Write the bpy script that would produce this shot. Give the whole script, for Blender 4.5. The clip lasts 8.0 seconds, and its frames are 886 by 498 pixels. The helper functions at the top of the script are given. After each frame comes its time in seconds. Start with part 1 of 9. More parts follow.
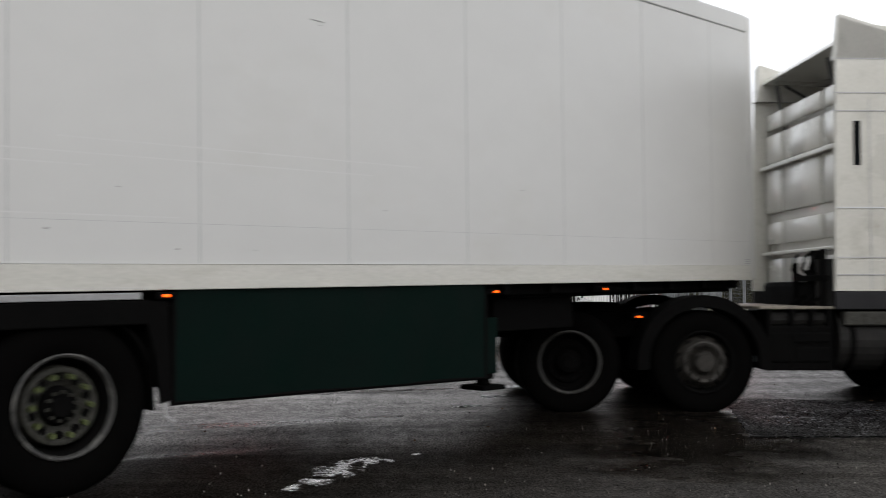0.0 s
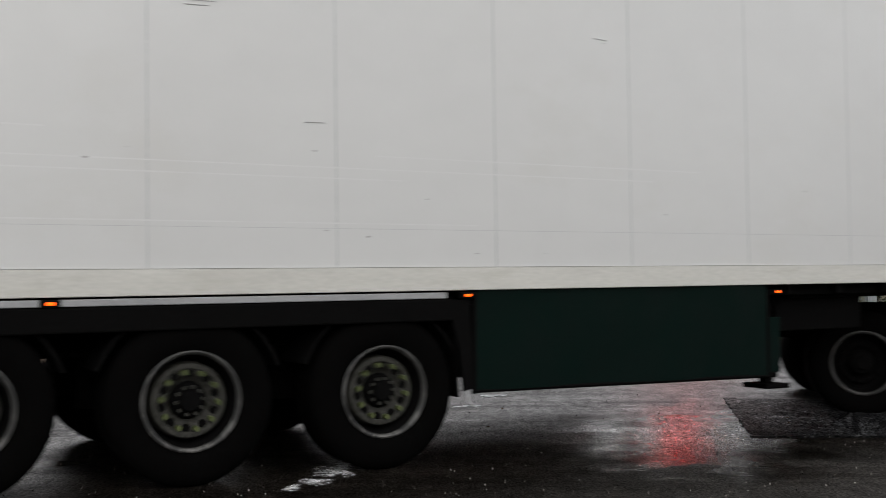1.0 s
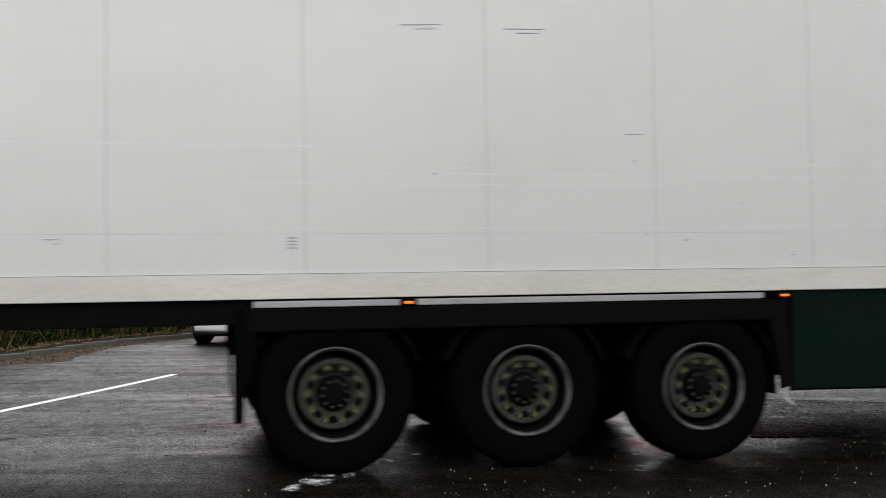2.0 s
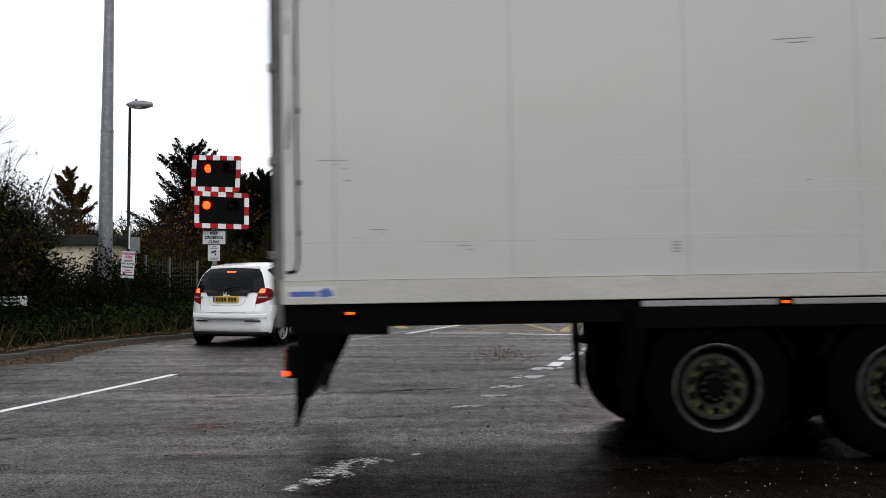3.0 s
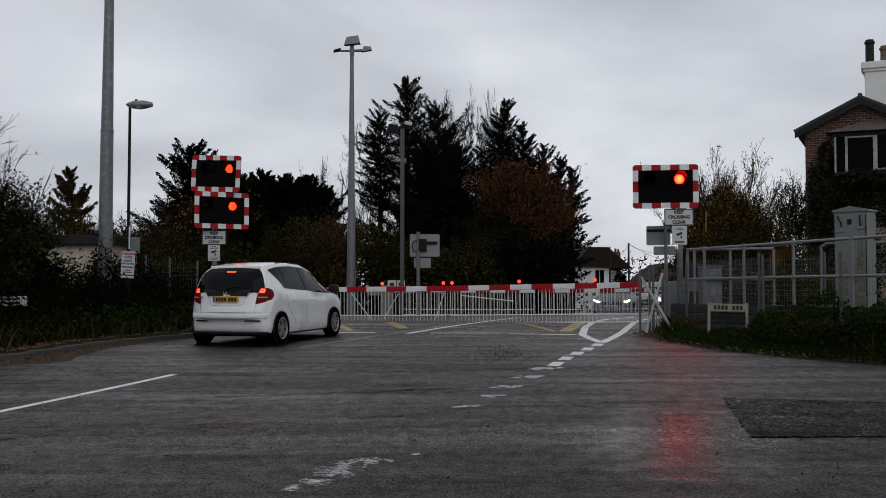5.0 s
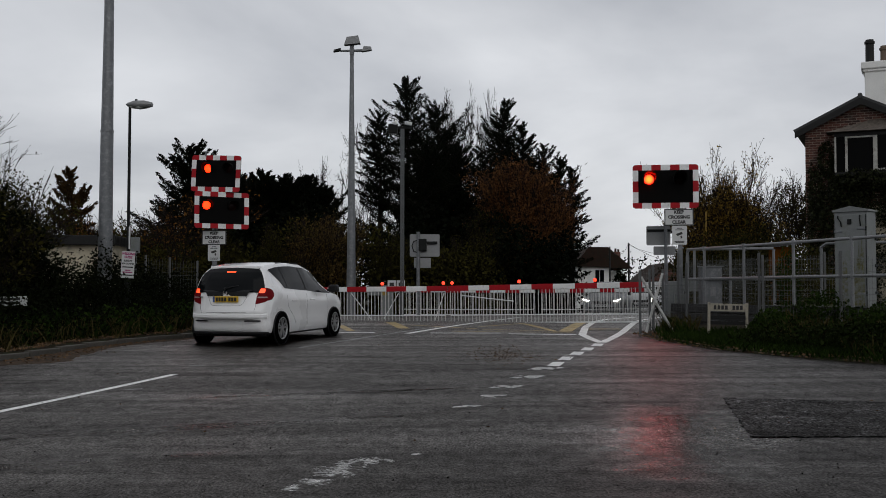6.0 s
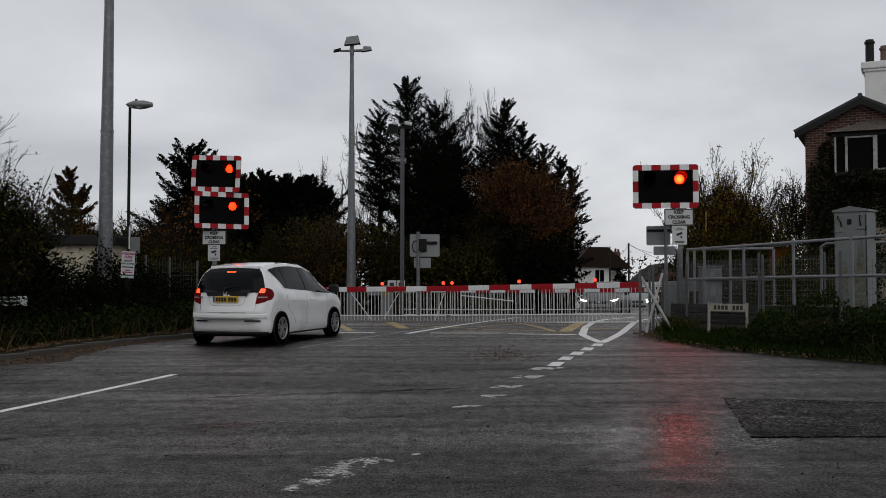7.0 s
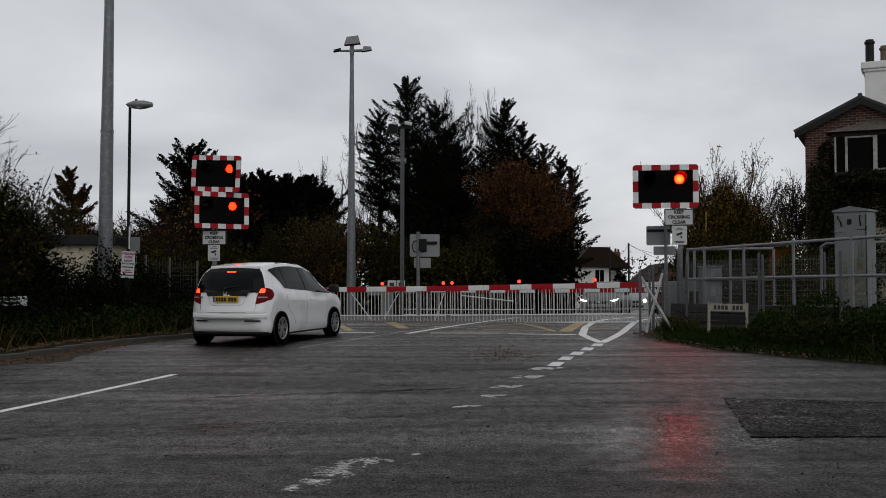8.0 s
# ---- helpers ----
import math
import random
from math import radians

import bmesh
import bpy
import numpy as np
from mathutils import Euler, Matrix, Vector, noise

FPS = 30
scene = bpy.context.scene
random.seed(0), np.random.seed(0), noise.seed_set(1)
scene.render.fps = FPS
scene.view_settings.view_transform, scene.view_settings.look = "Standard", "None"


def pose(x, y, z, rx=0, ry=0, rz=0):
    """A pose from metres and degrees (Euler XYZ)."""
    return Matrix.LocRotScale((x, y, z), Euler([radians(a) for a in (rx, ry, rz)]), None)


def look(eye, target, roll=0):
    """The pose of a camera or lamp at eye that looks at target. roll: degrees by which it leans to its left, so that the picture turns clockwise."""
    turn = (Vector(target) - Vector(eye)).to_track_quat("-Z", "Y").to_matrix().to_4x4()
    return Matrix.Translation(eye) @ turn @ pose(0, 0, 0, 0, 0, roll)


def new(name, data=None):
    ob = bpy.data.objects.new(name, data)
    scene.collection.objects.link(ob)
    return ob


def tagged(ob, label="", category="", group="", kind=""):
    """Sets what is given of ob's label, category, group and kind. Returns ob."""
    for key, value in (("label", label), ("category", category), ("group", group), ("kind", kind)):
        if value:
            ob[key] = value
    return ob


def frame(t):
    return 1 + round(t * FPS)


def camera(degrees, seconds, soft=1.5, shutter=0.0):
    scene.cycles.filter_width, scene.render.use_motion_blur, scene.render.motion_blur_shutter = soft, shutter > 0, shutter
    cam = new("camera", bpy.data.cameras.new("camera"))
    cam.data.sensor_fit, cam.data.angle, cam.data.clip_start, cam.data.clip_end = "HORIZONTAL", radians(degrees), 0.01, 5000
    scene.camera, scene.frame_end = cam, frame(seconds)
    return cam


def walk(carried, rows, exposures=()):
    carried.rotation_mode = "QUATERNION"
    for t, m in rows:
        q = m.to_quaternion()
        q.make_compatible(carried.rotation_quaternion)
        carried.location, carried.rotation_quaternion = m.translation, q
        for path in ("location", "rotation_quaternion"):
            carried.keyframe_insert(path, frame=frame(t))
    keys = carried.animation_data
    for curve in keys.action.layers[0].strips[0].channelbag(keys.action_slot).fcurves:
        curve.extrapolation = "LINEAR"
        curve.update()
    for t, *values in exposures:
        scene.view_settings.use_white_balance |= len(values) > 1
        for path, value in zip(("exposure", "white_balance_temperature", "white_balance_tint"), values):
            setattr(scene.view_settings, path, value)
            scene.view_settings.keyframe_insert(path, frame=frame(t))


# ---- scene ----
# The camera stands on the pavement edge and does not move.
cam = camera(46.0, 8.0, soft=0.9, shutter=0.5)
EYE = pose(0, 0, 1.2, 92.305, 0, 0)
walk(cam, [(0, EYE), (8, EYE)], exposures=[
    (0, 1.08, 6450, 10), (1.0, 1.15, 6450, 10), (2.2, 1.28, 6420, 10), (3.3, 0.32, 6350, 10), (3.6, 0.05, 6300, 10), (4.0, -0.10, 6250, 11),
    (4.4, -0.24, 6200, 11), (5.2, -0.34, 6300, 11), (6.0, -0.36, 6400, 10), (8, -0.36, 6430, 10)])

# ---- light: an overcast sky and a very soft sun ----
SUN_ELEVATION, SUN_ROTATION = radians(30), radians(165)


def make_world():
    world = bpy.data.worlds.new("overcast_sky")
    scene.world = world
    world.use_nodes = True
    nodes, links = world.node_tree.nodes, world.node_tree.links
    nodes.clear()
    out = nodes.new("ShaderNodeOutputWorld")
    mix = nodes.new("ShaderNodeMixShader")
    mix.inputs[0].default_value = 0.93
    clear = nodes.new("ShaderNodeBackground")
    clear.inputs[1].default_value = 0.08
    sky = nodes.new("ShaderNodeTexSky")
    sky.sky_type, sky.sun_disc = "NISHITA", False
    sky.sun_elevation, sky.sun_rotation = SUN_ELEVATION, SUN_ROTATION
    links.new(sky.outputs[0], clear.inputs[0])
    cloud = nodes.new("ShaderNodeBackground")
    cloud.inputs[1].default_value = 1.0
    coord = nodes.new("ShaderNodeTexCoord")
    split = nodes.new("ShaderNodeSeparateXYZ")
    links.new(coord.outputs["Generated"], split.inputs[0])
    # cloud sheets flatten towards the horizon
    lift = nodes.new("ShaderNodeMath")
    lift.operation, lift.inputs[1].default_value = "ADD", 0.22
    links.new(split.outputs[2], lift.inputs[0])
    flat = nodes.new("ShaderNodeVectorMath")
    flat.operation = "DIVIDE"
    three = nodes.new("ShaderNodeCombineXYZ")
    for i in range(3):
        links.new(lift.outputs[0], three.inputs[i])
    links.new(coord.outputs["Generated"], flat.inputs[0])
    links.new(three.outputs[0], flat.inputs[1])
    place = nodes.new("ShaderNodeMapping")
    place.inputs["Scale"].default_value = (0.75, 0.62, 1.6)
    place.inputs["Location"].default_value = (0.75, 1.1, 0.2)
    links.new(flat.outputs[0], place.inputs[0])
    noise_node = nodes.new("ShaderNodeTexNoise")
    noise_node.inputs["Scale"].default_value = 1.1
    noise_node.inputs["Detail"].default_value = 6
    noise_node.inputs["Roughness"].default_value = 0.5
    noise_node.inputs["Distortion"].default_value = 0.25
    links.new(place.outputs[0], noise_node.inputs[0])
    ramp = nodes.new("ShaderNodeValToRGB")
    ramp.color_ramp.elements[0].position, ramp.color_ramp.elements[0].color = 0.3, (0.30, 0.31, 0.335, 1)
    ramp.color_ramp.elements[1].position, ramp.color_ramp.elements[1].color = 0.72, (0.68, 0.685, 0.695, 1)
    links.new(noise_node.outputs[0], ramp.inputs[0])
    # the cloud is thinnest a little above the horizon
    up = nodes.new("ShaderNodeValToRGB")
    stops = up.color_ramp.elements
    stops[0].position, stops[0].color = 0.0, (1.48, 1.48, 1.48, 1)
    stops[1].position, stops[1].color = 1.0, (0.97, 0.97, 0.97, 1)
    for at, v in ((0.08, 1.58), (0.2, 1.72), (0.34, 1.62)):
        stops.new(at).color = (v, v, v, 1)
    links.new(split.outputs[2], up.inputs[0])
    times = nodes.new("ShaderNodeVectorMath")
    times.operation = "SCALE"
    links.new(ramp.outputs[0], times.inputs[0])
    links.new(up.outputs[0], times.inputs["Scale"])
    links.new(times.outputs[0], cloud.inputs[0])
    links.new(clear.outputs[0], mix.inputs[1])
    links.new(cloud.outputs[0], mix.inputs[2])
    links.new(mix.outputs[0], out.inputs[0])
    sun = new("sun", bpy.data.lights.new("sun", "SUN"))
    sun.data.energy, sun.data.angle, sun.data.color = 0.6, radians(60), (1.0, 0.965, 0.91)
    sun.matrix_world = look((0, 0, 0), (math.sin(SUN_ROTATION) * -math.cos(SUN_ELEVATION),
                                        -math.cos(SUN_ROTATION) * math.cos(SUN_ELEVATION), -math.sin(SUN_ELEVATION)))


make_world()


# ---- materials ----
def pbr(name, colour, rough=0.6, metal=0.0, var=0.18, scale=3.0, grain=40.0, bump=0.15, island=0.0, each=0.0,
        stain=None, stain_at=0.62, stretch=(1, 1, 1), gloss_var=0.12, coat=0.0, glow=0.0, spec=0.5):
    """A surface with blotches and grain, uneven gloss and fine relief; stain adds a second colour in patches."""
    mat = bpy.data.materials.new(name)
    mat.use_nodes = True
    nodes, links = mat.node_tree.nodes, mat.node_tree.links
    bsdf = nodes["Principled BSDF"]
    coord = nodes.new("ShaderNodeTexCoord")
    place = nodes.new("ShaderNodeMapping")
    place.inputs["Scale"].default_value = stretch
    links.new(coord.outputs["Object"], place.inputs[0])
    big = nodes.new("ShaderNodeTexNoise")
    big.inputs["Scale"].default_value, big.inputs["Detail"].default_value = scale, 5
    fine = nodes.new("ShaderNodeTexNoise")
    fine.inputs["Scale"].default_value, fine.inputs["Detail"].default_value = grain, 3
    links.new(place.outputs[0], big.inputs[0])
    links.new(place.outputs[0], fine.inputs[0])
    both = nodes.new("ShaderNodeMath")
    both.operation = "ADD"
    links.new(big.outputs[0], both.inputs[0])
    links.new(fine.outputs[0], both.inputs[1])
    spread = nodes.new("ShaderNodeMapRange")
    spread.inputs["From Min"].default_value, spread.inputs["From Max"].default_value = 0.65, 1.35
    spread.inputs["To Min"].default_value, spread.inputs["To Max"].default_value = 1 - var, 1 + var
    links.new(both.outputs[0], spread.inputs[0])
    value = spread.outputs[0]
    if island or each:
        pick = nodes.new("ShaderNodeNewGeometry" if island else "ShaderNodeObjectInfo")
        r = nodes.new("ShaderNodeMapRange")
        amount = island or each
        r.inputs["To Min"].default_value, r.inputs["To Max"].default_value = 1 - amount, 1 + amount
        links.new(pick.outputs["Random Per Island" if island else "Random"], r.inputs[0])
        m = nodes.new("ShaderNodeMath")
        m.operation = "MULTIPLY"
        links.new(value, m.inputs[0])
        links.new(r.outputs[0], m.inputs[1])
        value = m.outputs[0]
    tint = nodes.new("ShaderNodeVectorMath")
    tint.operation = "SCALE"
    tint.inputs[0].default_value = colour
    links.new(value, tint.inputs["Scale"])
    result = tint.outputs[0]
    if stain:
        mask = nodes.new("ShaderNodeMapRange")
        mask.inputs["From Min"].default_value, mask.inputs["From Max"].default_value = stain_at - 0.1, stain_at + 0.1
        blot = nodes.new("ShaderNodeTexNoise")
        blot.inputs["Scale"].default_value, blot.inputs["Detail"].default_value = scale * 1.7, 8
        blot.inputs["Roughness"].default_value = 0.65
        links.new(place.outputs[0], blot.inputs[0])
        links.new(blot.outputs[0], mask.inputs[0])
        mixer = nodes.new("ShaderNodeMix")
        mixer.data_type = "RGBA"
        links.new(mask.outputs[0], mixer.inputs["Factor"])
        links.new(result, mixer.inputs["A"])
        mixer.inputs["B"].default_value = (*stain, 1)
        result = mixer.outputs["Result"]
    links.new(result, bsdf.inputs["Base Color"])
    gloss = nodes.new("ShaderNodeMapRange")
    gloss.inputs["From Min"].default_value, gloss.inputs["From Max"].default_value = 0.3, 0.7
    gloss.inputs["To Min"].default_value = max(rough - gloss_var, 0.02)
    gloss.inputs["To Max"].default_value = min(rough + gloss_var, 1)
    links.new(big.outputs[0], gloss.inputs[0])
    links.new(gloss.outputs[0], bsdf.inputs["Roughness"])
    bsdf.inputs["Metallic"].default_value = metal
    bsdf.inputs["Specular IOR Level"].default_value = spec
    bsdf.inputs["Coat Weight"].default_value = coat
    bsdf.inputs["Coat Roughness"].default_value = 0.08
    if bump:
        relief = nodes.new("ShaderNodeBump")
        relief.inputs["Strength"].default_value = bump
        relief.inputs["Distance"].default_value = 0.01
        links.new(fine.outputs[0], relief.inputs["Height"])
        links.new(relief.outputs[0], bsdf.inputs["Normal"])
    if glow:
        bsdf.inputs["Emission Color"].default_value = (*colour, 1)
        bsdf.inputs["Emission Strength"].default_value = glow
    return mat


def glass(name, colour=(0.02, 0.025, 0.03), rough=0.04, transmit=0.0, level=0.28):
    mat = bpy.data.materials.new(name)
    mat.use_nodes = True
    b = mat.node_tree.nodes["Principled BSDF"]
    b.inputs["Base Color"].default_value = (*colour, 1)
    b.inputs["Roughness"].default_value = rough
    b.inputs["Transmission Weight"].default_value = transmit
    b.inputs["IOR"].default_value = 1.5
    b.inputs["Specular IOR Level"].default_value = level
    return mat


def lamp_glass(name, colour, strength, core=None, reach=0.1):
    """A lit lens; core: its hotter colour round the bulb."""
    mat = bpy.data.materials.new(name)
    mat.use_nodes = True
    b = mat.node_tree.nodes["Principled BSDF"]
    b.inputs["Base Color"].default_value = (*colour, 1)
    b.inputs["Roughness"].default_value = 0.25
    b.inputs["Emission Color"].default_value = (*colour, 1)
    b.inputs["Emission Strength"].default_value = strength
    if core:
        nodes, links = mat.node_tree.nodes, mat.node_tree.links
        coord = nodes.new("ShaderNodeTexCoord")
        away = nodes.new("ShaderNodeVectorMath")
        away.operation = "LENGTH"
        links.new(coord.outputs["Object"], away.inputs[0])
        fade = nodes.new("ShaderNodeMapRange")
        fade.inputs["From Min"].default_value, fade.inputs["From Max"].default_value = reach * 0.45, reach
        links.new(away.outputs["Value"], fade.inputs[0])
        blend = nodes.new("ShaderNodeMix")
        blend.data_type = "RGBA"
        blend.inputs["A"].default_value, blend.inputs["B"].default_value = (*core, 1), (*colour, 1)
        links.new(fade.outputs[0], blend.inputs["Factor"])
        links.new(blend.outputs["Result"], b.inputs["Emission Color"])
    return mat


def wet_asphalt(name, dry, aggregate, rough_low, rough_high, relief, streak=(0.12, 1.0, 1.0), stone=70, share=0.55, gloss=0.24, deep=0.006, grain=58, bite=0.8, damp=(), tracks=()):
    """Dark wet tarmac: worn streaks along the wheel paths change its gloss, stone grains its colour."""
    mat = bpy.data.materials.new(name)
    mat.use_nodes = True
    nodes, links = mat.node_tree.nodes, mat.node_tree.links
    bsdf = nodes["Principled BSDF"]
    coord = nodes.new("ShaderNodeTexCoord")

    def noise_at(scale, detail, stretch=(1, 1, 1), rough=0.55, turn=0.0, warp=0.0):
        place = nodes.new("ShaderNodeMapping")
        place.inputs["Scale"].default_value = stretch
        place.inputs["Rotation"].default_value = (0, 0, radians(turn))
        n = nodes.new("ShaderNodeTexNoise")
        n.inputs["Scale"].default_value, n.inputs["Detail"].default_value = scale, detail
        n.inputs["Roughness"].default_value, n.inputs["Distortion"].default_value = rough, warp
        links.new(coord.outputs["Object"], place.inputs[0])
        links.new(place.outputs[0], n.inputs[0])
        return n.outputs[0]

    def ranged(source, a, b, c, d):
        r = nodes.new("ShaderNodeMapRange")
        for key, v in zip(("From Min", "From Max", "To Min", "To Max"), (a, b, c, d)):
            r.inputs[key].default_value = v
        links.new(source, r.inputs[0])
        return r.outputs[0]

    def calc(op, a, b):
        m = nodes.new("ShaderNodeMath")
        m.operation = op
        for i, s in enumerate((a, b)):
            if isinstance(s, (int, float)):
                m.inputs[i].default_value = s
            else:
                links.new(s, m.inputs[i])
        return m.outputs[0]

    streaks = noise_at(1.0, 4, streak, 0.5, -6, 0.5)
    bands = ranged(noise_at(1.0, 3, (0.2, 1.7, 1), 0.45, -9, 0.25), 0.53, 0.6, 0.0, 1.0)
    ruts = ranged(noise_at(1.0, 5, (0.35, 1.9, 1), 0.6, -12, 0.3), 0.54, 0.66, 1.0, 0.72)
    pools = noise_at(0.35, 5, (1, 1, 1), 0.6, 0, 0.4)
    stones = nodes.new("ShaderNodeTexVoronoi")
    stones.inputs["Scale"].default_value = stone
    links.new(coord.outputs["Object"], stones.inputs[0])
    grit = noise_at(160, 2)
    mottle = noise_at(7, 7, (1, 0.5, 1), 0.75)
    speckle = noise_at(grain, 5, (1, 0.38, 1), 0.9)
    tone = calc("MULTIPLY", ranged(streaks, 0.4, 0.6, 0.6, 1.5), ranged(pools, 0.3, 0.7, 0.8, 1.2))
    tone = calc("MULTIPLY", tone, calc("MULTIPLY", ranged(mottle, 0.36, 0.64, 0.6, 1.5), ranged(speckle, 0.42, 0.6, 1 - bite, 1 + bite)))
    arcs = calc("MULTIPLY", ranged(bands, 0, 1, 1.0, 1.22), ruts)
    tone = calc("MULTIPLY", tone, arcs)
    base = nodes.new("ShaderNodeMix")
    base.data_type = "RGBA"
    base.inputs["A"].default_value, base.inputs["B"].default_value = (*dry, 1), (*aggregate, 1)
    links.new(ranged(stones.outputs["Color"], share, 1.0, 0, 1), base.inputs["Factor"])
    toned = nodes.new("ShaderNodeVectorMath")
    toned.operation = "SCALE"
    links.new(base.outputs["Result"], toned.inputs[0])
    links.new(tone, toned.inputs["Scale"])
    dull = nodes.new("ShaderNodeBsdfDiffuse")
    dull.inputs["Roughness"].default_value = 0.6
    links.new(toned.outputs[0], dull.inputs["Color"])
    film = nodes.new("ShaderNodeBsdfAnisotropic")
    film.distribution = "BECKMANN"
    film.inputs["Color"].default_value = (1, 0.955, 0.92, 1)
    wet = calc("ADD", calc("MULTIPLY", streaks, 0.65), calc("MULTIPLY", pools, 0.35))
    ragged = noise_at(1.3, 5, (1, 1.6, 1), 0.6, 13)

    def spot(x, y, rx, ry, turn, edge, soft):
        """A ragged patch: 1 inside, 0 outside."""
        place = nodes.new("ShaderNodeMapping")
        place.vector_type = "TEXTURE"
        place.inputs["Location"].default_value = (x, y, 0)
        place.inputs["Rotation"].default_value = (0, 0, radians(turn))
        place.inputs["Scale"].default_value = (rx, ry, 100)
        links.new(coord.outputs["Object"], place.inputs[0])
        away = nodes.new("ShaderNodeVectorMath")
        away.operation = "LENGTH"
        links.new(place.outputs[0], away.inputs[0])
        d = calc("ADD", away.outputs["Value"], ranged(ragged, 0.3, 0.7, -edge, edge))
        return ranged(d, 1 - soft, 1 + soft, 1.0, 0.0)

    pool = 0.0
    for where in damp:
        pool = calc("MAXIMUM", pool, spot(*where, 0.5, 0.35))
    worn = 0.0
    for where in tracks:
        worn = calc("MAXIMUM", worn, spot(*where, 0.4, 0.3))
    if damp:
        dry_rough = ranged(wet, 0.36, 0.64, rough_high, rough_low)
        links.new(calc("MULTIPLY", dry_rough, ranged(calc("MAXIMUM", pool, worn), 0, 1, 1.0, 0.48)), film.inputs["Roughness"])
        arcs = calc("MULTIPLY", arcs, calc("MULTIPLY", ranged(pool, 0, 1, 0.88, 1.5), ranged(worn, 0, 1, 1.0, 1.35)))
    else:
        links.new(ranged(wet, 0.36, 0.64, rough_high, rough_low), film.inputs["Roughness"])
    shine = calc("MULTIPLY", ranged(wet, 0.40, 0.60, 0.78, 1.22), calc("MULTIPLY", ranged(mottle, 0.36, 0.64, 0.7, 1.3), ranged(speckle, 0.42, 0.6, 1 - bite, 1 + bite)))
    height = calc("ADD", calc("MULTIPLY", grit, 0.6), calc("MULTIPLY", noise_at(stone, 2), 0.8))
    bumped = nodes.new("ShaderNodeBump")
    bumped.inputs["Strength"].default_value, bumped.inputs["Distance"].default_value = relief, deep
    links.new(height, bumped.inputs["Height"])
    for shader in (dull, film):
        links.new(bumped.outputs[0], shader.inputs["Normal"])
    fresnel = nodes.new("ShaderNodeFresnel")
    fresnel.inputs["IOR"].default_value = 1.25
    both = nodes.new("ShaderNodeMixShader")
    share_of_film = calc("MULTIPLY", fresnel.outputs[0], calc("MULTIPLY", calc("MULTIPLY", shine, arcs), gloss))
    links.new(calc("MINIMUM", share_of_film, 0.95), both.inputs[0])
    links.new(dull.outputs[0], both.inputs[1])
    links.new(film.outputs[0], both.inputs[2])
    nodes.remove(bsdf)
    links.new(both.outputs[0], nodes["Material Output"].inputs["Surface"])
    return mat


ASPHALT = wet_asphalt("wet_asphalt", (0.0020, 0.0017, 0.0014), (0.026, 0.021, 0.017), 0.45, 0.53, 0.26, share=0.62, gloss=0.40, bite=0.6,
                      damp=[(2.05, 8.6, 0.75, 2.0, -13)], tracks=[(-2.2, 9.15, 2.4, 0.22, 25), (-1.3, 11.9, 1.9, 0.16, 18), (-3.4, 7.0, 2.2, 0.16, 24)])
PATCH = wet_asphalt("coarse_wet_asphalt", (0.005, 0.005, 0.0053), (0.16, 0.16, 0.165), 0.4, 0.6, 0.8, (1, 1, 1), 30, 0.7, 0.16, deep=0.008, grain=60, bite=1.0)
LINE_WHITE = pbr("worn_white_road_paint", (0.78, 0.78, 0.76), 0.5, scale=4, grain=60, var=0.25, bump=0.3, stain=(0.07, 0.07, 0.07), stain_at=0.64)
LINE_WORN = pbr("flaking_white_road_paint", (0.5, 0.5, 0.49), 0.6, scale=13, grain=70, var=0.35, bump=0.3, stain=(0.012, 0.011, 0.0105), stain_at=0.49, spec=0.2)
LINE_YELLOW = pbr("faded_yellow_road_paint", (0.42, 0.30, 0.10), 0.5, scale=4, grain=60, var=0.25, bump=0.3, stain=(0.06, 0.055, 0.05), stain_at=0.58)
SOIL = pbr("wet_leaf_strewn_soil", (0.018, 0.012, 0.008), 0.85, scale=2.5, grain=50, var=0.4, bump=0.6, stain=(0.02, 0.028, 0.010), stain_at=0.55, spec=0.1)
DIRT = pbr("brown_road_edge_grit", (0.072, 0.047, 0.03), 0.8, scale=5, grain=60, var=0.5, bump=0.7, stain=(0.028, 0.022, 0.017), stain_at=0.52, spec=0.1)
MEADOW = pbr("dull_grass_ground", (0.03, 0.034, 0.014), 0.9, scale=0.6, grain=12, var=0.4, bump=0.6, stain=(0.035, 0.026, 0.016), stain_at=0.6, spec=0.05)
KERB = pbr("weathered_concrete_kerb", (0.062, 0.056, 0.048), 0.75, scale=5, grain=80, var=0.25, bump=0.4, each=0.2, stain=(0.04, 0.04, 0.03), stain_at=0.58)
BRICK = pbr("dark_red_brick", (0.125, 0.046, 0.032), 0.85, scale=8, grain=70, var=0.3, bump=0.5, each=0.4, stain=(0.04, 0.03, 0.027), stain_at=0.66)
MORTAR = pbr("sooty_lime_mortar", (0.27, 0.23, 0.19), 0.9, scale=6, grain=60, var=0.25, bump=0.4)
RENDER_WHITE = pbr("white_painted_render", (0.72, 0.72, 0.70), 0.75, scale=2, grain=40, var=0.1, bump=0.3, stain=(0.4, 0.38, 0.34), stain_at=0.68)
CREAM = pbr("dirty_cream_render", (0.50, 0.44, 0.33), 0.8, scale=2, grain=40, var=0.15, bump=0.3, stain=(0.2, 0.19, 0.15), stain_at=0.6)
SLATE = pbr("dark_roof_slate", (0.018, 0.019, 0.02), 0.55, scale=3, grain=40, var=0.3, bump=0.4, each=0.25)
TILE_ROOF = pbr("brown_roof_tile", (0.026, 0.015, 0.011), 0.85, scale=3, grain=30, var=0.4, bump=0.5, spec=0.1, stain=(0.02, 0.018, 0.013), stain_at=0.56)
